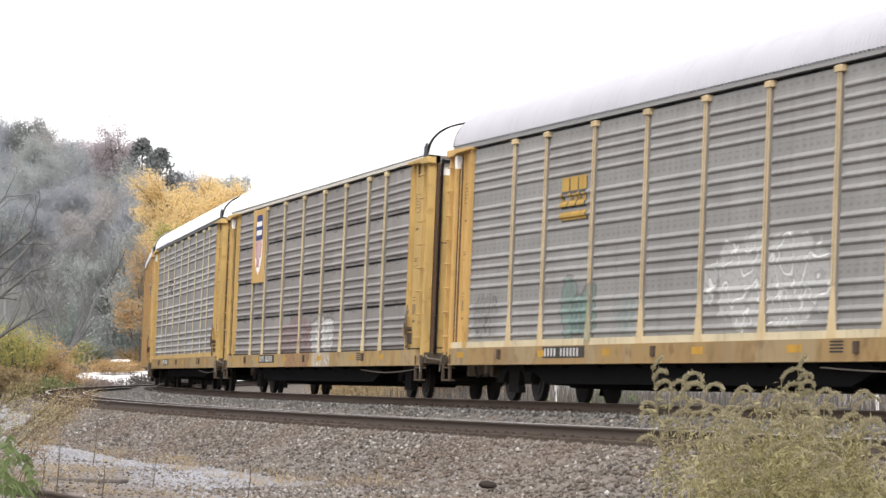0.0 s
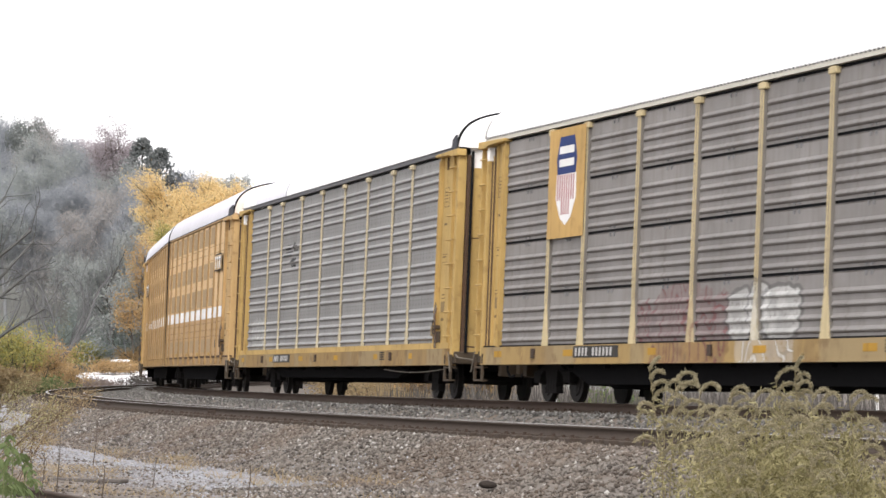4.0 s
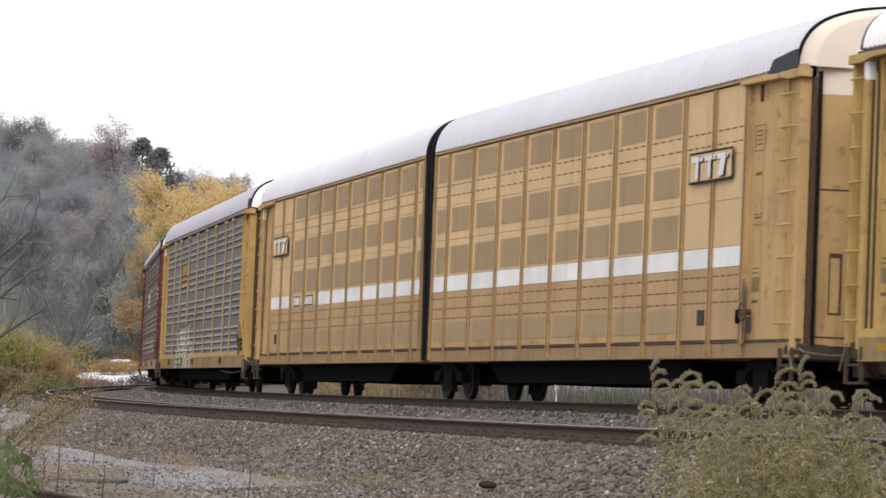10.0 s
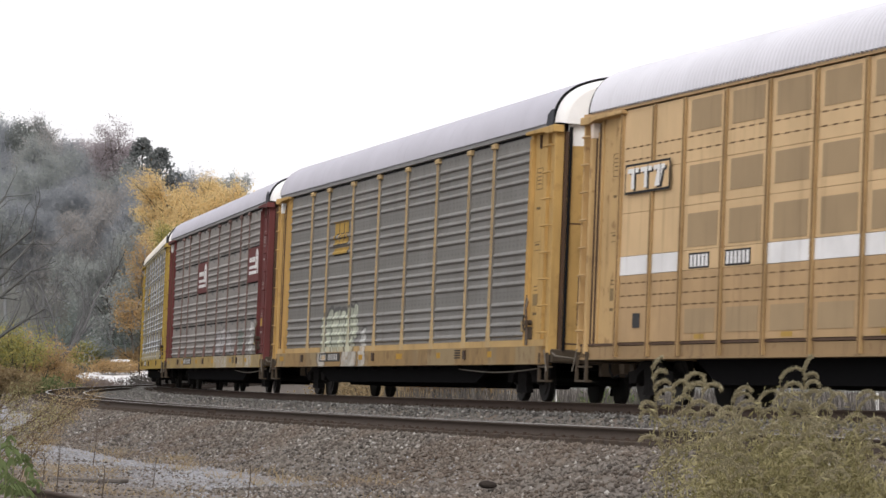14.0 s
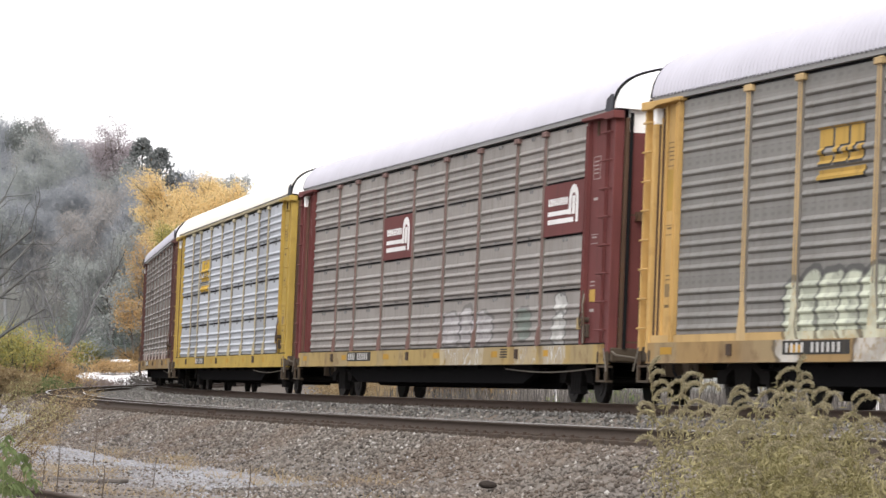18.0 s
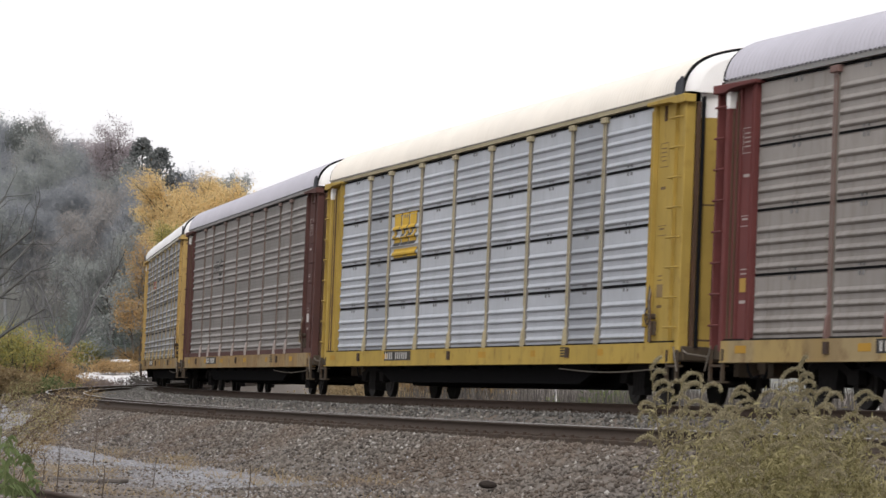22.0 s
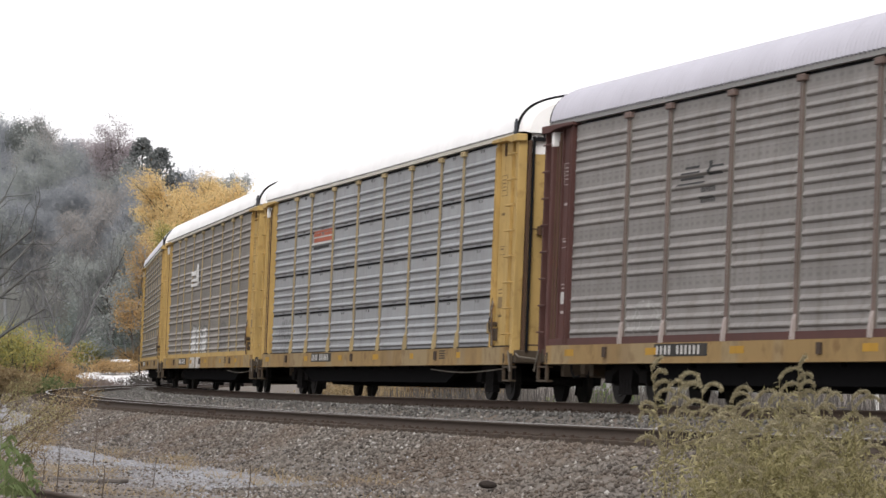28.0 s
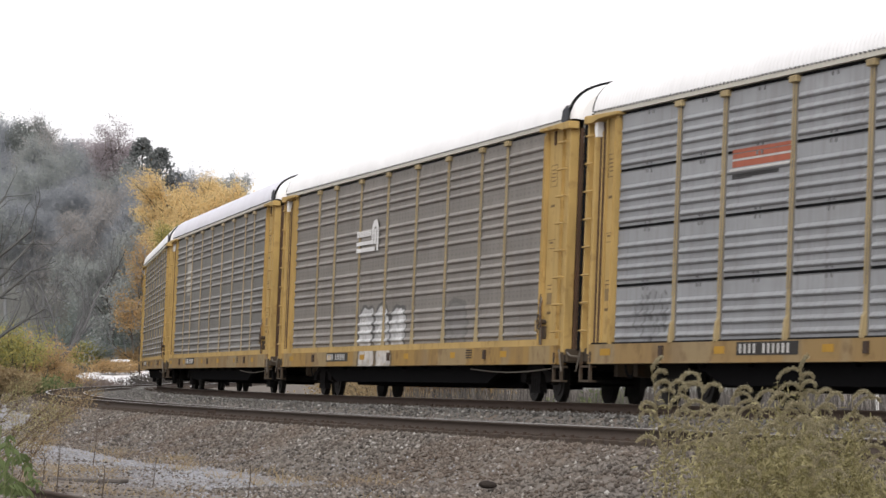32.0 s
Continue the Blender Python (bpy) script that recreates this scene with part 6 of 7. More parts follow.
def build_woods():
    build_hill()
    build_shade_slope()
    rng = random.Random(11)
    protos = [tree("bare grey tree with fine twigs on the hillside", 21 + i, 13.5, HAZE_PALE_BARK, leaf=(HAZE_TWIG, LEAF_GREYGREEN, HAZE_TWIG, LEAF_DULL)[i], kids=(7, 5, 4, 3), per=(11, 13, 12, 13)[i], leaf_size=(0.45, 0.085, 0.45, 0.085)[i], narrow=(0.065, 0.7, 0.065, 0.7)[i], leaf_r=0.55, twig_mat=GREY_TWIG, twig_w=0.03) for i in range(4)]
    spots = []
    for d in (344, 358, 372, 388, 405, 425):
        u = -150 + rng.uniform(0, 8)
        while u < 22:
            spots.append((u, d + rng.uniform(-6, 6)))
            u += rng.uniform(9, 14)
    first = set()
    for i, (u, d) in enumerate(spots):
        k = i % 4
        sc = rng.uniform(0.85, 1.05)
        if u > -66:
            sc *= 0.6
        m = Matrix.Translation((u * d / 1000, d, hill_z(u, d) - 0.2)) @ Matrix.Rotation(rng.uniform(0, 6.28), 4, "Z")
        if k not in first:
            first.add(k)
            protos[k].matrix_basis = m
            protos[k].scale = (sc,) * 3
        else:
            ob = copy_thing(protos[k], m)
            ob.scale = (sc,) * 3

    # more unseen trees, added on top of the shading slope
    for i in range(6):
        y = 130 + 18 * i
        ob = copy_thing(protos[i % 4], Matrix.Translation((-0.15 * y - 7 - 7 - 5 * (i % 2), y, 5.0)) @ Matrix.Rotation(i * 1.3, 4, "Z"))
        ob.scale = (0.8,) * 3

    def stand(ob, u, v_base, d, turn=0.0):
        p = spot(u, v_base, d)
        ob.matrix_basis = Matrix.Translation(p) @ Matrix.Rotation(turn, 4, "Z")

    def crown_at(ob_height, u, v_top, d):
        """The base's rise for a tree of that height whose top shows at v_top."""
        return v_top - ob_height / d * 1000

    for lab, seed, h, leaf, per, u, v_top, d, kids, spread, rise, tp, tw in (
            ("tall nearly bare tree with sparse russet leaves on the ridge", 5, 17, LEAF_RUSSET, 4, -101, 78, 425, (11, 6, 4, 3), 1.25, 0.4, 0.3, BROWN_TWIG),
            ("nearly bare tree with sparse russet leaves on the ridge", 6, 15, LEAF_RUSSET, 3, -106, 75, 428, (10, 6, 4, 3), 1.1, 0.45, 0.3, BROWN_TWIG),
            ("large tree full of golden yellow leaves", 31, 21.5, LEAF_YELLOW, 8, -87, 61, 338, (10, 6, 5, 3), 0.75, 0.6, 0.66, BARK),
            ("golden yellow autumn tree behind the track", 32, 19, LEAF_YELLOW, 7, -75, 58, 345, (10, 5, 5, 3), 0.85, 0.45, 0.55, BARK),
            ("yellow tree at the end of the woods", 35, 16, LEAF_YELLOW, 7, -66, 55, 352, (9, 5, 4, 3), 0.8, 0.3, 0.2, BARK),
            ("orange autumn tree with thinning leaves", 33, 11.5, LEAF_ORANGE, 1, -92, 40, 322, (8, 5, 4, 3), 0.55, 0.3, 0.5, GREY_TWIG),
            ("olive yellow tree behind the far curve", 34, 15, LEAF_OLIVE, 5, -82, 44, 330, (8, 5, 4, 3), 0.8, 0.3, 0.2, BARK),
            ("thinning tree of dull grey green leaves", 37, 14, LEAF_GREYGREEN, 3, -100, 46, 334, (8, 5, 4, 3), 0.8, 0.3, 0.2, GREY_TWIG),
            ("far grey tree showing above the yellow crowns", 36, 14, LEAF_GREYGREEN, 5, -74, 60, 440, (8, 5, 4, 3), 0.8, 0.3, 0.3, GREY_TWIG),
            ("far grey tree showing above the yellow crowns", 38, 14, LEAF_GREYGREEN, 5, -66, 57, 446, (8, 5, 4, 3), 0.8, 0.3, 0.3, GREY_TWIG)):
        stand(tree(lab, seed, h, BARK, leaf, per * 4, 0.09, 0.4, narrow=0.8, kids=kids, spread=spread, rise=rise, trunk_part=tp, twig_mat=tw), u, crown_at(h, u, v_top, d), d, seed)
    stand(conifer("dark green conifer on the ridge", 3, 15, LEAF_PINE), -91.5, crown_at(15, 0, 71, 420), 420)
    stand(conifer("dark green conifer on the ridge", 8, 15, LEAF_PINE), -86, crown_at(15, 0, 68, 424), 424)
    stand(tree("dark grey green tree on the ridge", 52, 13, HAZE_PALE_BARK, foliage("dark_ridge_leaves", (0.24, 0.26, 0.25), (0.31, 0.33, 0.32), 0.3), 16, 0.11, 0.5, narrow=0.8, kids=(9, 5, 4, 3), spread=0.8, rise=0.4, trunk_part=0.2, twig_mat=GREY_TWIG), -127, crown_at(13, 0, 77, 418), 418)
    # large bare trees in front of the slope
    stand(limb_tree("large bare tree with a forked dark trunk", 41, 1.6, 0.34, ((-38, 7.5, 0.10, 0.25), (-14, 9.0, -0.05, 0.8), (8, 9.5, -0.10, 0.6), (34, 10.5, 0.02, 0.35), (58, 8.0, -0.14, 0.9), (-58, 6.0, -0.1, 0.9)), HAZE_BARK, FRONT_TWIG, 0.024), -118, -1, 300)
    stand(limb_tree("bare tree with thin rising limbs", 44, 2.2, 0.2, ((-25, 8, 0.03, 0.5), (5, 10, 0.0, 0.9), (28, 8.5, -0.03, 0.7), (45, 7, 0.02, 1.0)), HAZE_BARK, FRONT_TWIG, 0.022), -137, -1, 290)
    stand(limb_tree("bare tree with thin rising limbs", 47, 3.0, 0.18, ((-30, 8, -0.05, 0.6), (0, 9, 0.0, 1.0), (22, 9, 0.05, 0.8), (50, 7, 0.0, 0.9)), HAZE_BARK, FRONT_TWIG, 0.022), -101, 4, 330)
    # a leaning tree whose long limbs reach in from beyond the edge of sight
    stand(limb_tree("leaning bare tree with long dark outstretched limbs", 45, 8.2, 0.24, ((44, 4.6, 0.02, 0.40), (50, 5.0, 0.0, 0.62), (48, 3.6, 0.03, 0.86), (54, 5.0, 0.0, 0.22), (56, 5.2, 0.0, 0.5)), WET_BARK, WET_BARK, 0.012), -149, -11, 150)
    # grey crowns between the yellow trees and the far curve
    for lab, seed, h, leaf, per, u, v_top, d in (
            ("thinning tree of dull grey green leaves", 61, 12, LEAF_GREYGREEN, 10, -90, 33, 322), ("thinning tree of dull brown leaves", 62, 11, LEAF_DULL, 10, -82, 30, 324), ("small tree of orange leaves at the far curve", 63, 5.5, LEAF_ORANGE, 2, -94, 24, 319),
            ("dull green tree on the lower slope", 64, 9, LEAF_TEAL, 12, -98, 26, 341), ("dull green tree on the lower slope", 65, 8, LEAF_TEAL, 12, -106, 22, 342)):
        stand(tree(lab, seed, h, BARK, leaf, per, 0.10, 0.45, narrow=0.8, kids=(8, 5, 4, 3), spread=0.8, rise=0.3, trunk_part=0.2, twig_mat=GREY_TWIG), u, crown_at(h, u, v_top, d), d, seed)
    # bushes at the foot of the slope
    for u, v, d, w, h, mat, lab, seed in ((-111, -0.5, 348, 5.5, 5.0, LEAF_OLIVE, "yellow green bush at the foot of the slope", 1), (-105, -0.5, 350, 6.5, 5.4, LEAF_TEAL, "dull green evergreen bush", 2),
                                          (-97, 0, 346, 6, 5.6, LEAF_TEAL, "dull green evergreen bush", 3), (-101, 0, 328, 5, 3.6, LEAF_TEAL, "dull green evergreen bush", 21), (-108.5, 0, 326, 4.5, 3.0, LEAF_OLIVE, "yellow green bush at the foot of the slope", 22), (-88, -6.4, 262, 3.6, 1.5, GRASS_GREY, "dark brown brush behind the far curve", 23), (-81, -6.6, 256, 3.6, 1.5, GRASS_GREY, "dark brown brush behind the far curve", 24), (-74.5, -6.8, 250, 3.0, 1.3, GRASS_GREY, "dark brown brush behind the far curve", 25), (-124, -4, 210, 4.6, 2.9, LEAF_ORANGE, "orange brown bush beside the track", 4),
                                          (-133, -4, 200, 4.5, 3.6, LEAF_OLIVE, "yellow green bush beside the track", 5), (-117, -5, 230, 3.6, 1.9, LEAF_ORANGE, "low orange bush beside the track", 6),
                                          (-99, 0.1, 307, 4.5, 1.0, LEAF_ORANGE, "low orange bush near the pale yard", 7), (-107.5, -4.6, 270, 4.5, 0.55, BROWN_TWIG, "low brown brush before the pale yard", 14), (-117, 1, 338, 6.5, 4.6, LEAF_TEAL, "dull green undergrowth on the slope", 15), (-124, 2, 340, 6.5, 4.2, LEAF_OLIVE, "yellow green undergrowth on the slope", 16), (-131, 3, 342, 6.5, 4.4, LEAF_TEAL, "dull green undergrowth on the slope", 17), (-111, -5.4, 262, 3.0, 0.6, BROWN_TWIG, "low brown brush near the pale yard", 8),
                                          (-134, -7, 160, 3.0, 1.3, GRASS_DRY, "low brown brush beside the track", 9), (-93, 0.2, 324, 3.6, 2.2, LEAF_ORANGE, "orange brown bush near the far curve", 10),
                                          (-122, -6.5, 170, 2.6, 0.8, LEAF_GREEN, "low green weeds by the rails", 12), (6, -6.0, 118, 3.0, 1.1, LEAF_ORANGE, "low orange brown bush behind the train", 13),
                                          (-24, -9.0, 200, 6.0, 1.5, GRASS_DRY, "low tan dry brush behind the train", 31), (-14, -10.5, 175, 6.0, 1.6, GRASS_DRY, "low tan dry brush behind the train", 32), (-5, -12.0, 150, 5.0, 1.3, GRASS_DRY, "low tan dry brush behind the train", 33), (2, -13.0, 138, 4.5, 1.2, GRASS_DRY, "low tan dry brush behind the train", 34), (48, -19.0, 98, 2.6, 1.2, LEAF_GREEN, "low dull green weeds behind the train", 35)):
        b = bush(lab, seed, w, h, mat, 6500, 0.075, BARK)
        stand(b, u, v, d)


def build_yard():
    near = [(-112, -1.2, 300), (-100, -3.0, 290), (-89, -4.1, 285), (-66, -5.4, 260), (-34, -6.9, 235)]
    far = [(-112, -0.2, 330), (-100, 0.35, 316), (-89, 0.5, 316), (-66, -2.2, 316), (-34, -4.2, 312)]
    bm = bmesh.new()
    a = [bm.verts.new(spot(*p)) for p in near]
    b = [bm.verts.new(spot(*p)) for p in far]
    c = [bm.verts.new((*spot(*p).xy, -2.2)) for p in near]
    for i in range(len(near) - 1):
        bm.faces.new((a[i], a[i + 1], b[i + 1], b[i]))
        bm.faces.new((c[i], c[i + 1], a[i + 1], a[i]))
    me = to_mesh("pavement_yard", bm)
    me.materials.append(PALE_YARD)
    tagged(new("pavement_yard", me), "pale limestone yard behind the far curve", "pavement", kind="structure")


def blades(name, n, place, h0, h1, w, material, label, seed, lean=0.25):
    """Grass or dead stalks: thin bent blades, as one mass."""
    rng = np.random.default_rng(seed)
    base = place(rng, n)
    h = rng.uniform(h0, h1, n)[:, None]
    a = rng.uniform(0, 2 * np.pi, n)
    side = np.stack([np.cos(a), np.sin(a), np.zeros(n)], 1)
    tip = base + np.concatenate([rng.normal(0, lean, (n, 2)) * h, h], 1)
    mid = base * 0.5 + tip * 0.5 + np.concatenate([np.zeros((n, 2)), h * 0.08], 1)
    ww = w * rng.uniform(0.6, 1.4, n)[:, None]
    v = np.stack([base - side * ww, base + side * ww, mid + side * ww * 0.8, mid - side * ww * 0.8, tip + side * ww * 0.25, tip - side * ww * 0.25], 1)
    i = np.arange(n)[:, None] * 6
    f = np.concatenate([i + np.array([[0, 1, 2, 3]]), i + np.array([[3, 2, 4, 5]])])
    tagged(new(name, arrays(name, v.reshape(-1, 3), f, material)), label, "grass", kind="stuff")


def on_bank(s0, s1, o0, o1, clump=0.0):
    def place(rng, n):
        s, o = rng.uniform(s0, s1, n), rng.uniform(o0, o1, n)
        if clump:
            k = max(1, n // 40)
            cs, co = rng.uniform(s0, s1, k), rng.uniform(o0, o1, k)
            pick = rng.integers(0, k, n)
            s, o = cs[pick] + rng.normal(0, clump, n), co[pick] + rng.normal(0, clump * 0.5, n)
        th = TH0 - s / RAD
        oo = np.linspace(min(o.min(), o0), max(o.max(), o1), 80)
        z = np.interp(o, oo, [profile(v) for v in oo]) - 0.03
        x, y = CEN[0] - (RAD + o) * np.sin(th), CEN[1] - (RAD + o) * np.cos(th)
        if o1 > NEAR_O + 3.4:
            z = z + np.array([swell(a, b) for a, b in zip(x.tolist(), y.tolist())])
        return np.stack([x, y, z], 1)
    return place


def build_grass():
    blades("stalks_behind", 12000, on_bank(-40, 66, -19, -6), 0.9, 1.95, 0.014, GRASS_GREY, "grey dead stalks on the bank behind the train", 1, 0.12)
    blades("grass_behind", 5000, on_bank(-60, 62, -13, -6, 0.6), 0.4, 1.1, 0.012, GRASS_DRY, "tan dry grass on the bank behind the train", 2)
    blades("grass_by_path", 5200, on_bank(8, 50, NEAR_O + 6.2, SIDE_O - 1.0, 0.45), 0.03, 0.15, 0.005, GRASS_DRY, "tan dry grass between the path and the old siding", 3, 1.3)
    blades("grass_at_toe", 1500, on_bank(-10, 40, NEAR_O + 3.4, NEAR_O + 5.2, 0.3), 0.05, 0.22, 0.005, GRASS_DRY, "sparse dry grass at the foot of the ballast", 4, 1.2)
    blades("grass_far", 4200, on_bank(-110, -20, NEAR_O + 4.2, NEAR_O + 16, 0.9), 0.2, 0.75, 0.014, GRASS_DRY, "brown dry grass along the far curve", 5, 0.35)
    blades("stalks_far", 2600, on_bank(-190, -95, 8, 40, 1.4), 0.15, 0.45, 0.02, GRASS_GREY, "grey brown brush beyond the far curve", 6, 0.3)


def marker(u, v_top, d, height, label):
    top = new("marker_post")
    tagged(top, label, "post", "marker posts")
    bm = bmesh.new()
    rod(bm, (0, 0, 0), (0, 0, height), 0.045, 10)
    part("pole", bm, WHITE, top)
    bm = bmesh.new()
    rod(bm, (0, 0, height), (0, 0, height + 0.03), 0.055, 10, 0.03)
    part("cap", bm, WHITE, top)
    p = spot(u, v_top, d)
    top.matrix_basis = Matrix.Translation((p.x, p.y, p.z - height))


def parked_van():
    van = new("van")
    tagged(van, "white van parked beyond the orange bushes", "van")
    bm = bmesh.new()
    prism_x(bm, [(-0.95, 0.35), (0.95, 0.35), (0.97, 1.1), (0.82, 1.85), (0.6, 1.98), (-0.6, 1.98), (-0.82, 1.85), (-0.97, 1.1)], -2.2, 1.6)
    prism_x(bm, [(-0.95, 0.35), (0.95, 0.35), (0.95, 1.0), (-0.95, 1.0)], 1.6, 2.5)
    bevelled(bm, 0.04)
    part("body", bm, WHITE, van)
    bm = bmesh.new()
    prism_x(bm, [(-0.85, 1.12), (0.85, 1.12), (0.74, 1.72), (-0.74, 1.72)], 1.6, 1.615)
    part("windscreen", bm, plain("dark_glass", (0.03, 0.035, 0.04), 0.1), van)
    for s in (-1, 1):
        bm = bmesh.new()
        box(bm, 2.49, 2.52, s * 0.72 - 0.16, s * 0.72 + 0.16, 0.68, 0.88)
        part("headlight", bm, DECAL_WHITE, van)
        for x in (-1.5, 1.6):
            bm = bmesh.new()
            disc_y(bm, x, s * 0.86, 0.34, 0.34, 0.2, 18)
            part("wheel", bm, GAP_BLACK, van)
    p = spot(-98.0, -1.2, 312)
    van.matrix_basis = Matrix.Translation((p.x, p.y, hill_z(-98, 312) + 1.35)) @ Matrix.Rotation(-1.4, 4, "Z")


# ---- plants near the camera ----
SWAYERS = []


def hook(bm_list, p, d, length, curl, rng):
    """A drooping seed branch: rises, bends over and hangs; its fuzz follows it."""
    pts, q, ang = [p], p, rng.uniform(0.1, 0.45)
    n = 9
    side = Vector((d.x, d.y, 0)).normalized()
    for i in range(n):
        ang += curl * (0.25 + 0.75 * i / n)
        q = q + (side * math.sin(ang) + Vector((0, 0, 1)) * math.cos(ang)) * (length / n)
        pts.append(q)
    segs = [(pts[i], pts[i + 1], 0.0022, 0.0018, 0) for i in range(n)]
    bm_list.append((pts, segs))


def goldenrod(label, seed, height, hooks, lean, leaf_n, leader=False):
    top = new("goldenrod")
    tagged(top, label, "weed", "goldenrod clump")
    rng = random.Random(seed)
    p, segs, spine = Vector((0, 0, -0.05)), [], [Vector((0, 0, -0.05))]
    d = Vector((lean + rng.gauss(0, 0.05), rng.gauss(0, 0.06), 1)).normalized()
    n = 9
    for i in range(n):
        d = (d + Vector((lean * 0.10 + rng.gauss(0, 0.02), rng.gauss(0, 0.02), 0))).normalized()
        q = p + d * (height / n)
        segs.append((p, q, 0.006 * (1 - 0.6 * i / n), 0.006 * (1 - 0.6 * (i + 1) / n), 0))
        spine.append(q)
        p = q
    ob = new("stem", bent_tube("stem", spine, 0.006, 0.0022, STEM_TAN))
    ob.parent = top
    # leaves and fine side shoots along the stem
    pts = []
    sprig = random.Random(seed + 500)
    for i in range(leaf_n):
        f = sprig.uniform(0.15, 0.88) if sprig.random() < 0.6 else sprig.uniform(0.5, 0.93)
        j = min(n - 1, int(f * n))
        b = spine[j].lerp(spine[j + 1], f * n - j)
        r = 0.14 * (1.08 - f) + 0.02
        pts.append((b.x + sprig.gauss(0, r), b.y + sprig.gauss(0, r), b.z + sprig.gauss(0, 0.04)))
    v, f = leaf_cloud(pts, 5, 0.035, 0.023, seed, 0.9, 0.24)
    ob = new("leaves", arrays("leaves", v, f, WEED_LEAF))
    ob.parent = top
    tagged(ob, kind="stuff")
    for i in range(hooks):
        if leader:
            f = 1.0 - 0.40 * i / hooks
        else:
            f = 1.0 - 0.34 * (i / max(1, hooks)) ** 1.1 * rng.uniform(0.8, 1.2)
        j = min(n - 1, int(f * n * 0.999))
        b = spine[j].lerp(spine[j + 1], f * n - j)
        a = rng.gauss(0.0, 0.3) + (math.pi if rng.random() < (0.35 if leader else 0.06) else 0)
        out = []
        reach = rng.uniform(0.10, 0.13) + 0.12 * i / hooks if leader else rng.uniform(0.19, 0.31) * (0.75 + 0.4 * i / max(1, hooks))
        hook(out, b, Vector((math.cos(a), math.sin(a), 0)), reach, 0.12 if leader and i == 0 else rng.uniform(0.40, 0.56), rng)
        pts, segs = out[0]
        c = []
        for k in range(len(pts) - 1):
            for e in range(5):
                c.append(tuple(pts[k].lerp(pts[k + 1], e / 5)))
        v, f2 = leaf_cloud(c[2:], 17, 0.0062, 0.0054, seed * 31 + i, 1.0, 0.5)
        st = tubes("plume", segs, SEED_FUZZ, 3)
        sv = np.empty(len(st.vertices) * 3, dtype=np.float32)
        st.vertices.foreach_get("co", sv)
        sf = np.array([list(pp.vertices) for pp in st.polygons])
        bpy.data.meshes.remove(st)
        vv = np.concatenate([sv.reshape(-1, 3), v])
        ff = np.concatenate([sf, f2 + len(sv) // 3])
        ob = new("plume", arrays("plume", vv, ff, SEED_FUZZ))
        ob.parent = top
    return top


def build_goldenrod():
    rng = random.Random(5)
    plan = [(1166, 652, 20.0, 9, -0.02), (1182, 664, 20.3, 8, 0.02), (1195, 668, 20.6, 8, 0.0), (1222, 672, 19.6, 8, 0.03), (1250, 676, 20.3, 8, 0.03), (1285, 690, 20.8, 7, 0.02), (1318, 684, 20.0, 7, 0.03), (1352, 692, 19.5, 7, 0.0),
            (1392, 678, 20.4, 9, 0.02), (1412, 648, 20.0, 10, 0.0), (1440, 690, 19.6, 7, 0.03), (1478, 735, 20.2, 6, 0.03), (1538, 684, 20.0, 9, 0.0), (1575, 740, 20.4, 6, 0.0), (1520, 770, 19.7, 5, 0.0),
            (1240, 725, 19.2, 7, -0.03), (1262, 735, 19.0, 7, 0.02), (1305, 745, 19.3, 6, 0.0), (1345, 740, 19.0, 6, 0.0), (1385, 735, 18.9, 6, 0.02), (1430, 745, 19.2, 6, 0.02), (1238, 775, 18.8, 6, -0.03),
            (1270, 790, 18.6, 6, 0.0), (1290, 795, 18.7, 6, 0.0), (1360, 790, 18.5, 6, 0.0), (1420, 795, 18.6, 6, 0.0), (1480, 800, 18.8, 6, 0.02), (1540, 820, 18.7, 5, 0.0), (1598, 800, 19.0, 5, 0.0),
            (1180, 626, 20.1, 15, -0.04), (1429, 632, 20.1, 15, -0.01), (1330, 715, 19.6, 8, 0.02), (1375, 708, 19.8, 8, 0.0), (1455, 712, 19.5, 8, 0.02), (1500, 745, 19.3, 7, 0.0), (1290, 718, 19.5, 8, 0.0)]
    for i, (a, b, d, k, lean) in enumerate(plan):
        p = spot((a - 784) / 5.825, (658.5 - b) / 5.825, d)
        h = p.z - 0.03 + 1.05
        ob = goldenrod("dry goldenrod stem with curled fuzzy seed plumes", 100 + i, h, max(3, k - 4), lean, int(40 + 220 * min(1.0, max(0.0, (a - 1190) / 190))) if k < 13 else 45, k > 12)
        base = Vector((p.x - lean * h * 1.35, p.y, -1.05))
        ob.matrix_basis = Matrix.Translation(base) @ Matrix.Rotation(0.0, 4, "Z")
        SWAYERS.append((ob, base, rng.uniform(0, 6.28), 0.55 + 0.25 * rng.random()))


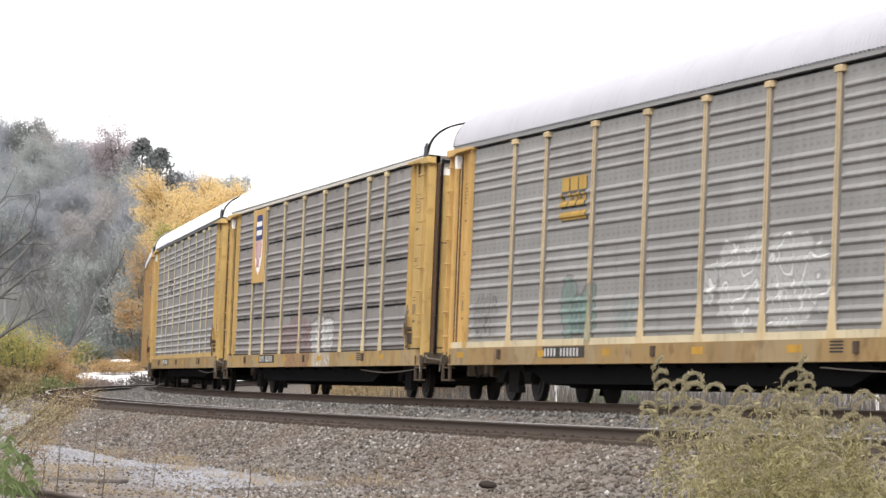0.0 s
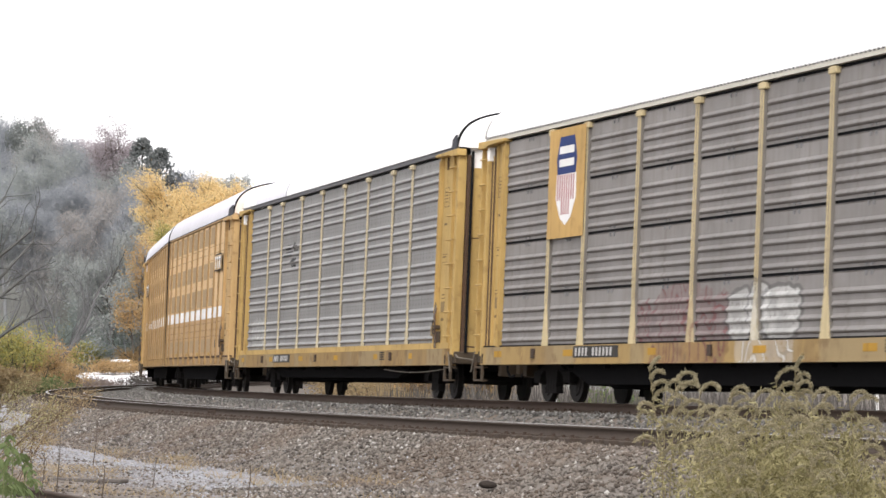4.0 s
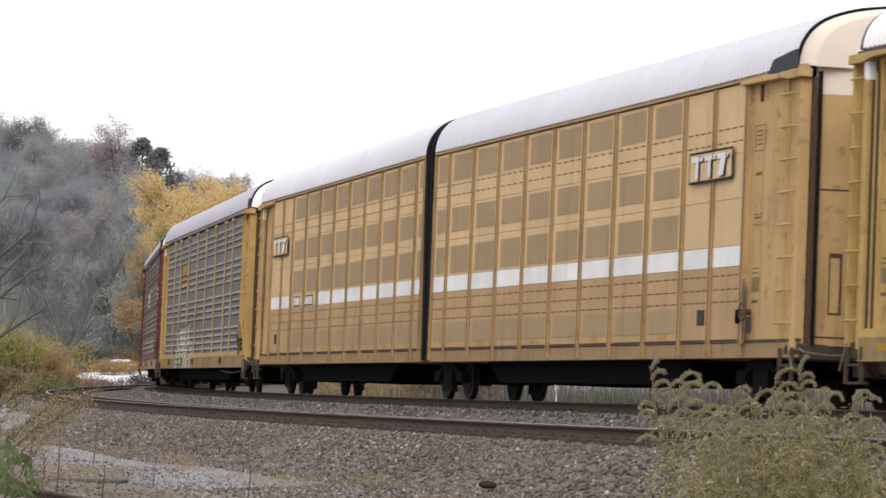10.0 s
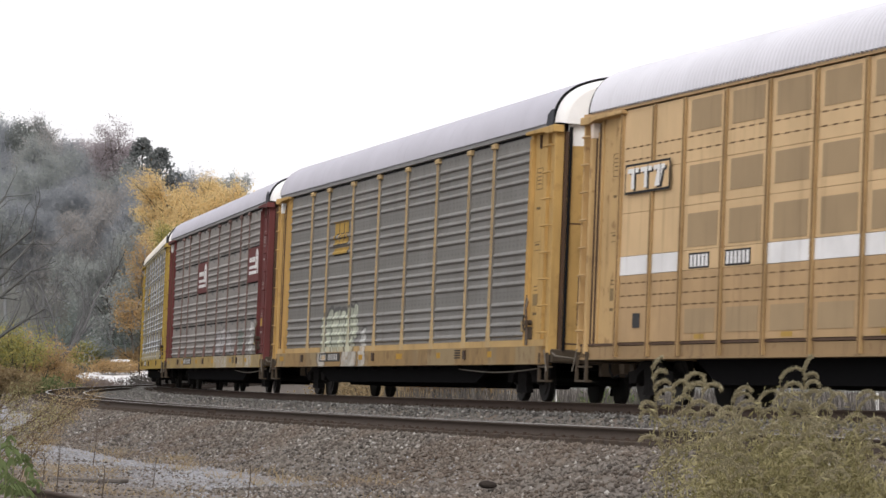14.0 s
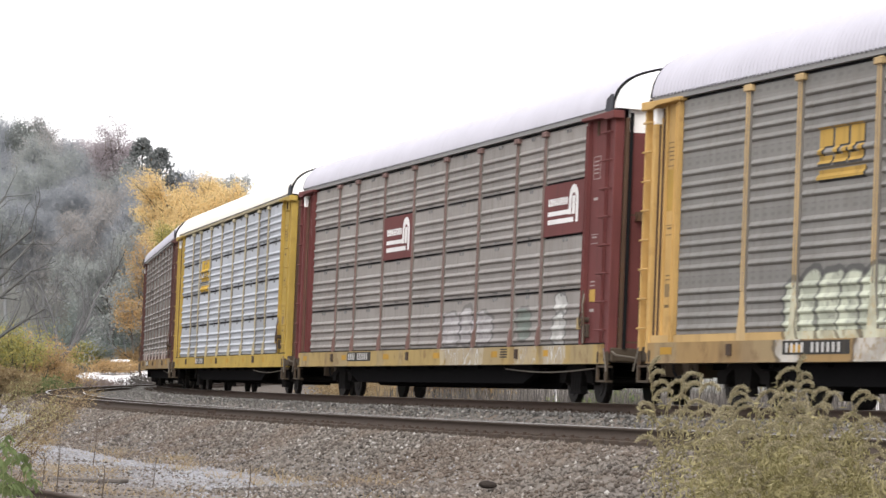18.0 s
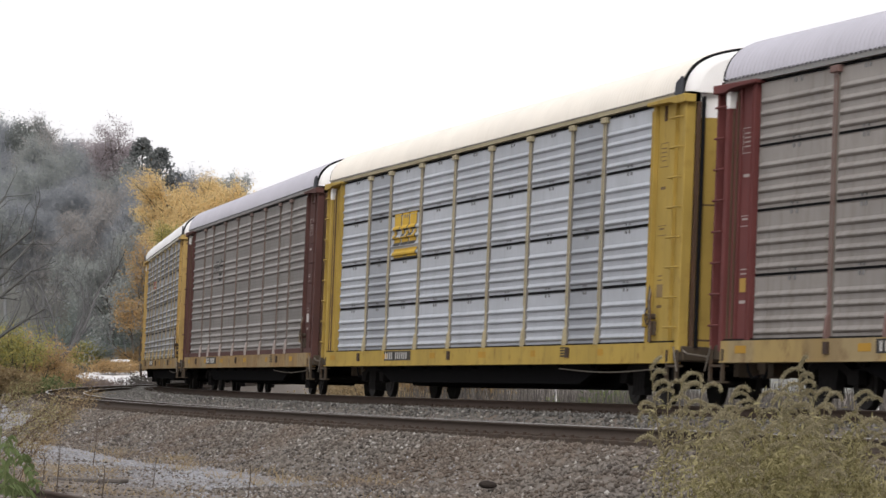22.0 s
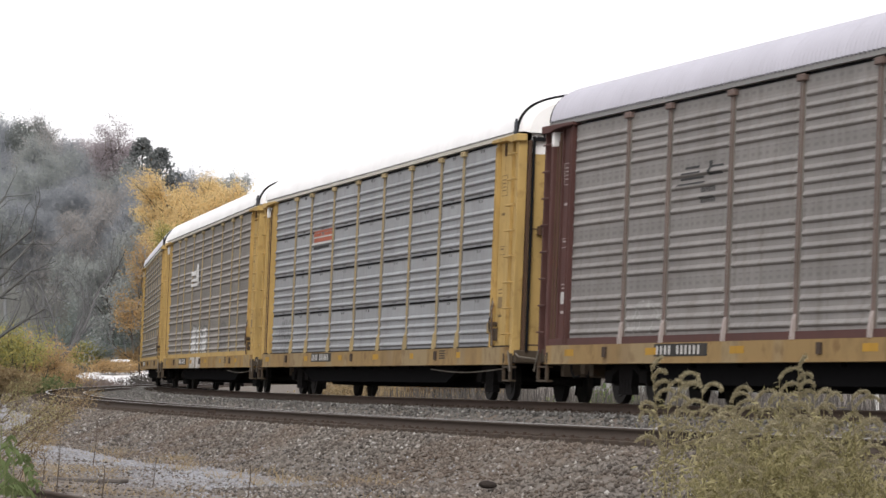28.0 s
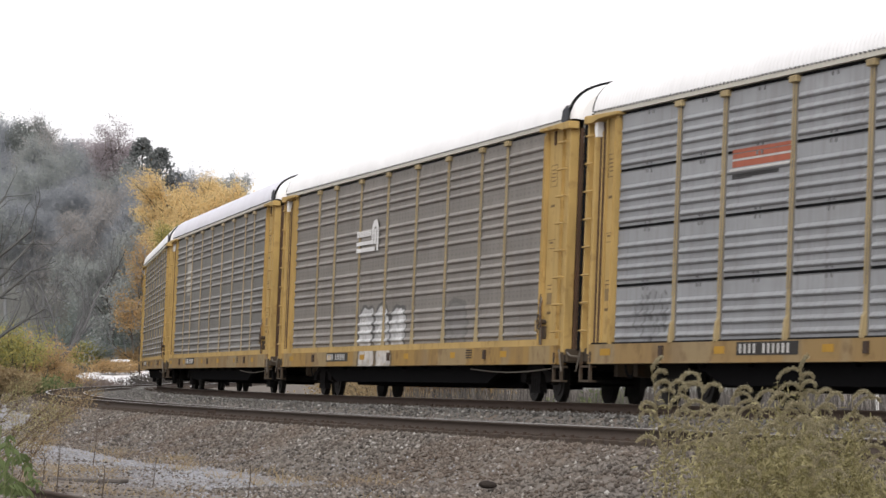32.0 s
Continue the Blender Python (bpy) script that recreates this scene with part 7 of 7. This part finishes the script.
def build_left_weeds():
    rng = random.Random(9)

    def px(a, b, d):
        return spot((a - 784) / 5.825, (658.5 - b) / 5.825, d)
    # long brown twigs rising out of the corner
    for (a0, b0), (a1, b1), d, seed in (((-30, 880), (150, 702), 27, 1), ((-40, 860), (100, 742), 26, 2), ((20, 900), (95, 700), 28, 3), ((-60, 830), (60, 690), 29, 4), ((-40, 800), (130, 725), 27.5, 5), ((-20, 840), (70, 735), 26.5, 6), ((10, 880), (135, 715), 28.5, 7), ((-50, 790), (30, 700), 28, 8)):
        top = new("dry_weed")
        tagged(top, "dry brown weed with feathery twigs beside the path", "weed", "weeds beside the path")
        p, q = px(a0, b0, d), px(a1, b1, d)
        segs, ends = [], []
        n = 8
        prev = p
        for i in range(1, n + 1):
            f = i / n
            c = p.lerp(q, f) + Vector((0, rng.gauss(0, 0.02), 0.06 * math.sin(f * 3.14)))
            segs.append((prev - p, c - p, 0.007 * (1.1 - f * 0.8), 0.007 * (1.1 - (f + 0.12) * 0.8), 0))
            if i > 2:
                for k in range(9):
                    e = c + Vector((rng.uniform(-0.02, 0.16), rng.gauss(0, 0.05), rng.uniform(0.0, 0.14)))
                    segs.append((c - p, e - p, 0.0022, 0.001, 1))
                    ends.append(tuple(e - p))
            prev = c
        segs.insert(0, (Vector((-0.15, 0, -1.2 - p.z)), Vector((0, 0, 0)), 0.009, 0.0078, 0))
        ob = new("stem", tubes("stem", segs, plain("brown_weed_stem", (0.13, 0.09, 0.06), 0.9), 4))
        ob.parent = top
        v, f = leaf_cloud(ends, 14, 0.035, 0.010, seed, 1.0, 0.4)
        ob = new("fuzz", arrays("fuzz", v, f, GRASS_DRY if seed % 2 else WEED_LEAF))
        ob.parent = top
        tagged(ob, kind="stuff")
        top.matrix_basis = Matrix.Translation(p)
        SWAYERS.append((top, p, rng.uniform(0, 6.28), 0.5))
    # leafy weed: drooping fronds with paired leaflets
    def leaflet(bm):
        rows = []
        for e in range(5):
            f = e / 4
            w = 0.2 * math.sin(3.14 * (0.06 + 0.9 * f)) + 0.01
            c = Vector((f, 0, -0.18 * f * f))
            rows.append([bm.verts.new(c + Vector((0, -w, 0.06 * w))), bm.verts.new(c), bm.verts.new(c + Vector((0, w, 0.06 * w)))])
        for r0, r1 in zip(rows, rows[1:]):
            for k in range(2):
                bm.faces.new((r0[k], r0[k + 1], r1[k + 1], r1[k]))
    blade = shared("leaflet", "leaflet", leaflet)
    for a, b, d, seed in ((2, 752, 24, 1), (26, 772, 23.5, 2), (-16, 790, 24.5, 3), (48, 810, 24, 5), (10, 822, 23, 6)):
        top = new("leafy_weed")
        tagged(top, "green weed with drooping fronds of paired leaflets beside the path", "weed", "weeds beside the path")
        q = px(a, b, d)
        base = Vector((q.x - 0.05, q.y, -1.08))
        hh = q.z - base.z
        ob = new("stem", bent_tube("stem", [Vector((0.05 * e / 4, 0, hh * e / 4)) for e in range(5)], 0.008, 0.004, LEAF_GREEN))
        ob.parent = top
        rng2 = random.Random(seed)
        for k in range(7):
            z = hh * (0.55 + 0.45 * (k + rng2.random()) / 7)
            ang = rng2.uniform(-1.2, 1.2) + (math.pi if k % 3 == 0 else 0)
            s = Vector((math.cos(ang), math.sin(ang), 0))
            L = rng2.uniform(0.14, 0.22)
            pts = [Vector((0.05 * z / hh, 0, z)) + s * (L * math.sin(1.35 * e / 6)) + Vector((0, 0, L * (0.30 * math.sin(3.14 * e / 6) - 0.55 * (e / 6) ** 2))) for e in range(7)]
            fr = new("frond", bent_tube("frond", pts, 0.003, 0.0012, LEAF_GREEN, 4))
            fr.parent = top
            for e in range(1, 7):
                for side in (-1, 1):
                    lf = link("leaflet", blade, LEAF_GREEN, fr)
                    sc = 0.085 * (1.0 - 0.45 * abs(e - 3) / 3)
                    lf.matrix_basis = Matrix.Translation(pts[e]) @ Matrix.Rotation(ang + side * rng2.uniform(0.7, 1.1), 4, "Z") @ Matrix.Rotation(rng2.uniform(0.3, 0.9), 4, "Y") @ Matrix.Rotation(rng2.uniform(-0.5, 0.5), 4, "X") @ Matrix.Scale(sc, 4)
        top.matrix_basis = Matrix.Translation(base)
        SWAYERS.append((top, base, rng.uniform(0, 6.28), 0.5))
    # single dead stalks on the path
    for a, b0, b1, d in ((72, 868, 800, 42), (100, 850, 735, 43), (178, 878, 822, 40), (268, 858, 815, 47), (436, 880, 822, 42), (55, 770, 700, 60), (165, 800, 745, 58)):
        top = new("dead_stalk")
        tagged(top, "thin dead weed stalk on the gravel path", "weed", "dead stalks")
        p, q = px(a, b0, d), px(a + 8, b1, d)
        p.z = min(p.z, -0.9)
        segs = [(Vector((0, 0, -0.15)), (q - p) * 0.5 + Vector((0.02, 0, 0)), 0.012, 0.008, 0), ((q - p) * 0.5 + Vector((0.02, 0, 0)), q - p, 0.008, 0.004, 0)]
        for k in range(7):
            c = (q - p) * rng.uniform(0.4, 1.0)
            segs.append((c, c + Vector((rng.uniform(-0.09, 0.09), 0, rng.uniform(0.04, 0.12))), 0.004, 0.002, 1))
        ob = new("stem", tubes("stem", segs, plain("dead_stalk_brown", (0.09, 0.07, 0.055), 0.9), 4))
        ob.parent = top
        top.matrix_basis = Matrix.Translation(p)


build_woods()
build_yard()
build_grass()
marker(34.1, -3.0, 104, 1.0, "white marker post on the bank behind the train")
marker(131.6, -7.0, 74, 1.0, "white marker post on the bank behind the train")
marker(13.2, -3.0, 120, 1.1, "thin white marker post among dead stalks")
parked_van()
build_goldenrod()
build_left_weeds()


def litter():
    """Small things lying by the line."""
    bm = bmesh.new()
    bmesh.ops.create_icosphere(bm, subdivisions=2, radius=0.1)
    for v in bm.verts:
        v.co = Vector((v.co.x * 1.25, v.co.y * 0.9, v.co.z * 0.55)) * (1 + 0.3 * noise.noise(v.co * 9))
    me = to_mesh("clod", bm)
    me.materials.append(plain("dark_clod", (0.035, 0.028, 0.024), 0.95))
    ob = new("clod", me)
    ob.location = (0.575, 43.0, -0.86)
    tagged(ob, "dark clod of earth on the ballast bank", "clod")
    bm = bmesh.new()
    box(bm, -0.9, 0.9, -0.09, 0.09, 0, 0.05)
    bevelled(bm, 0.01)
    me = to_mesh("plank", bm)
    me.materials.append(plain("weathered_plank", (0.13, 0.115, 0.105), 0.9, scale=40))
    ob = new("plank", me)
    ob.matrix_basis = pose(-5.35, 48.6, -1.0, 0, 0, -38)
    tagged(ob, "weathered grey plank lying on the gravel path", "plank")


litter()


# ---- movement ----
def along(t):
    return 23.731 + 8.02596 * t - 0.00032 * (t - 16) ** 3


def car_pose(s, half):
    (ax, ay), (bx, by) = track(s + half), track(s - half)
    a = math.atan2(ay - by, ax - bx)
    return Matrix.Translation(((ax + bx) / 2, (ay + by) / 2, 0)) @ Matrix.Rotation(a, 4, "Z") @ Matrix.Rotation(-CANT, 4, "X")


def motions():
    for car, wheels, c, half in TRAIN:
        walk(car, [(0.5 * i, car_pose(along(0.5 * i) + c, half)) for i in range(65)])
        for k, (wh, x) in enumerate(wheels):
            rows = []
            for i in range(481):
                t = i / 15
                rows.append((t, pose(x, 0, 0.42, 0, math.degrees(along(t) / 0.42 + k) % 360, 0)))
            walk(wh, rows)
    # weeds rock in a light gusting wind
    for ob, base, ph, amp in SWAYERS:
        rows = []
        for i in range(81):
            t = 0.4 * i
            gust = 0.7 * math.sin(0.9 * t + 0.4) + 0.5 * math.sin(2.1 * t + 1.0 + base.x)
            a = amp * (gust + 0.5 * math.sin(3.4 * t + ph))
            b = 0.5 * amp * math.sin(2.6 * t + 2 * ph)
            rows.append((t, pose(base.x, base.y, base.z, b, a, 0)))
        walk(ob, rows)


motions()
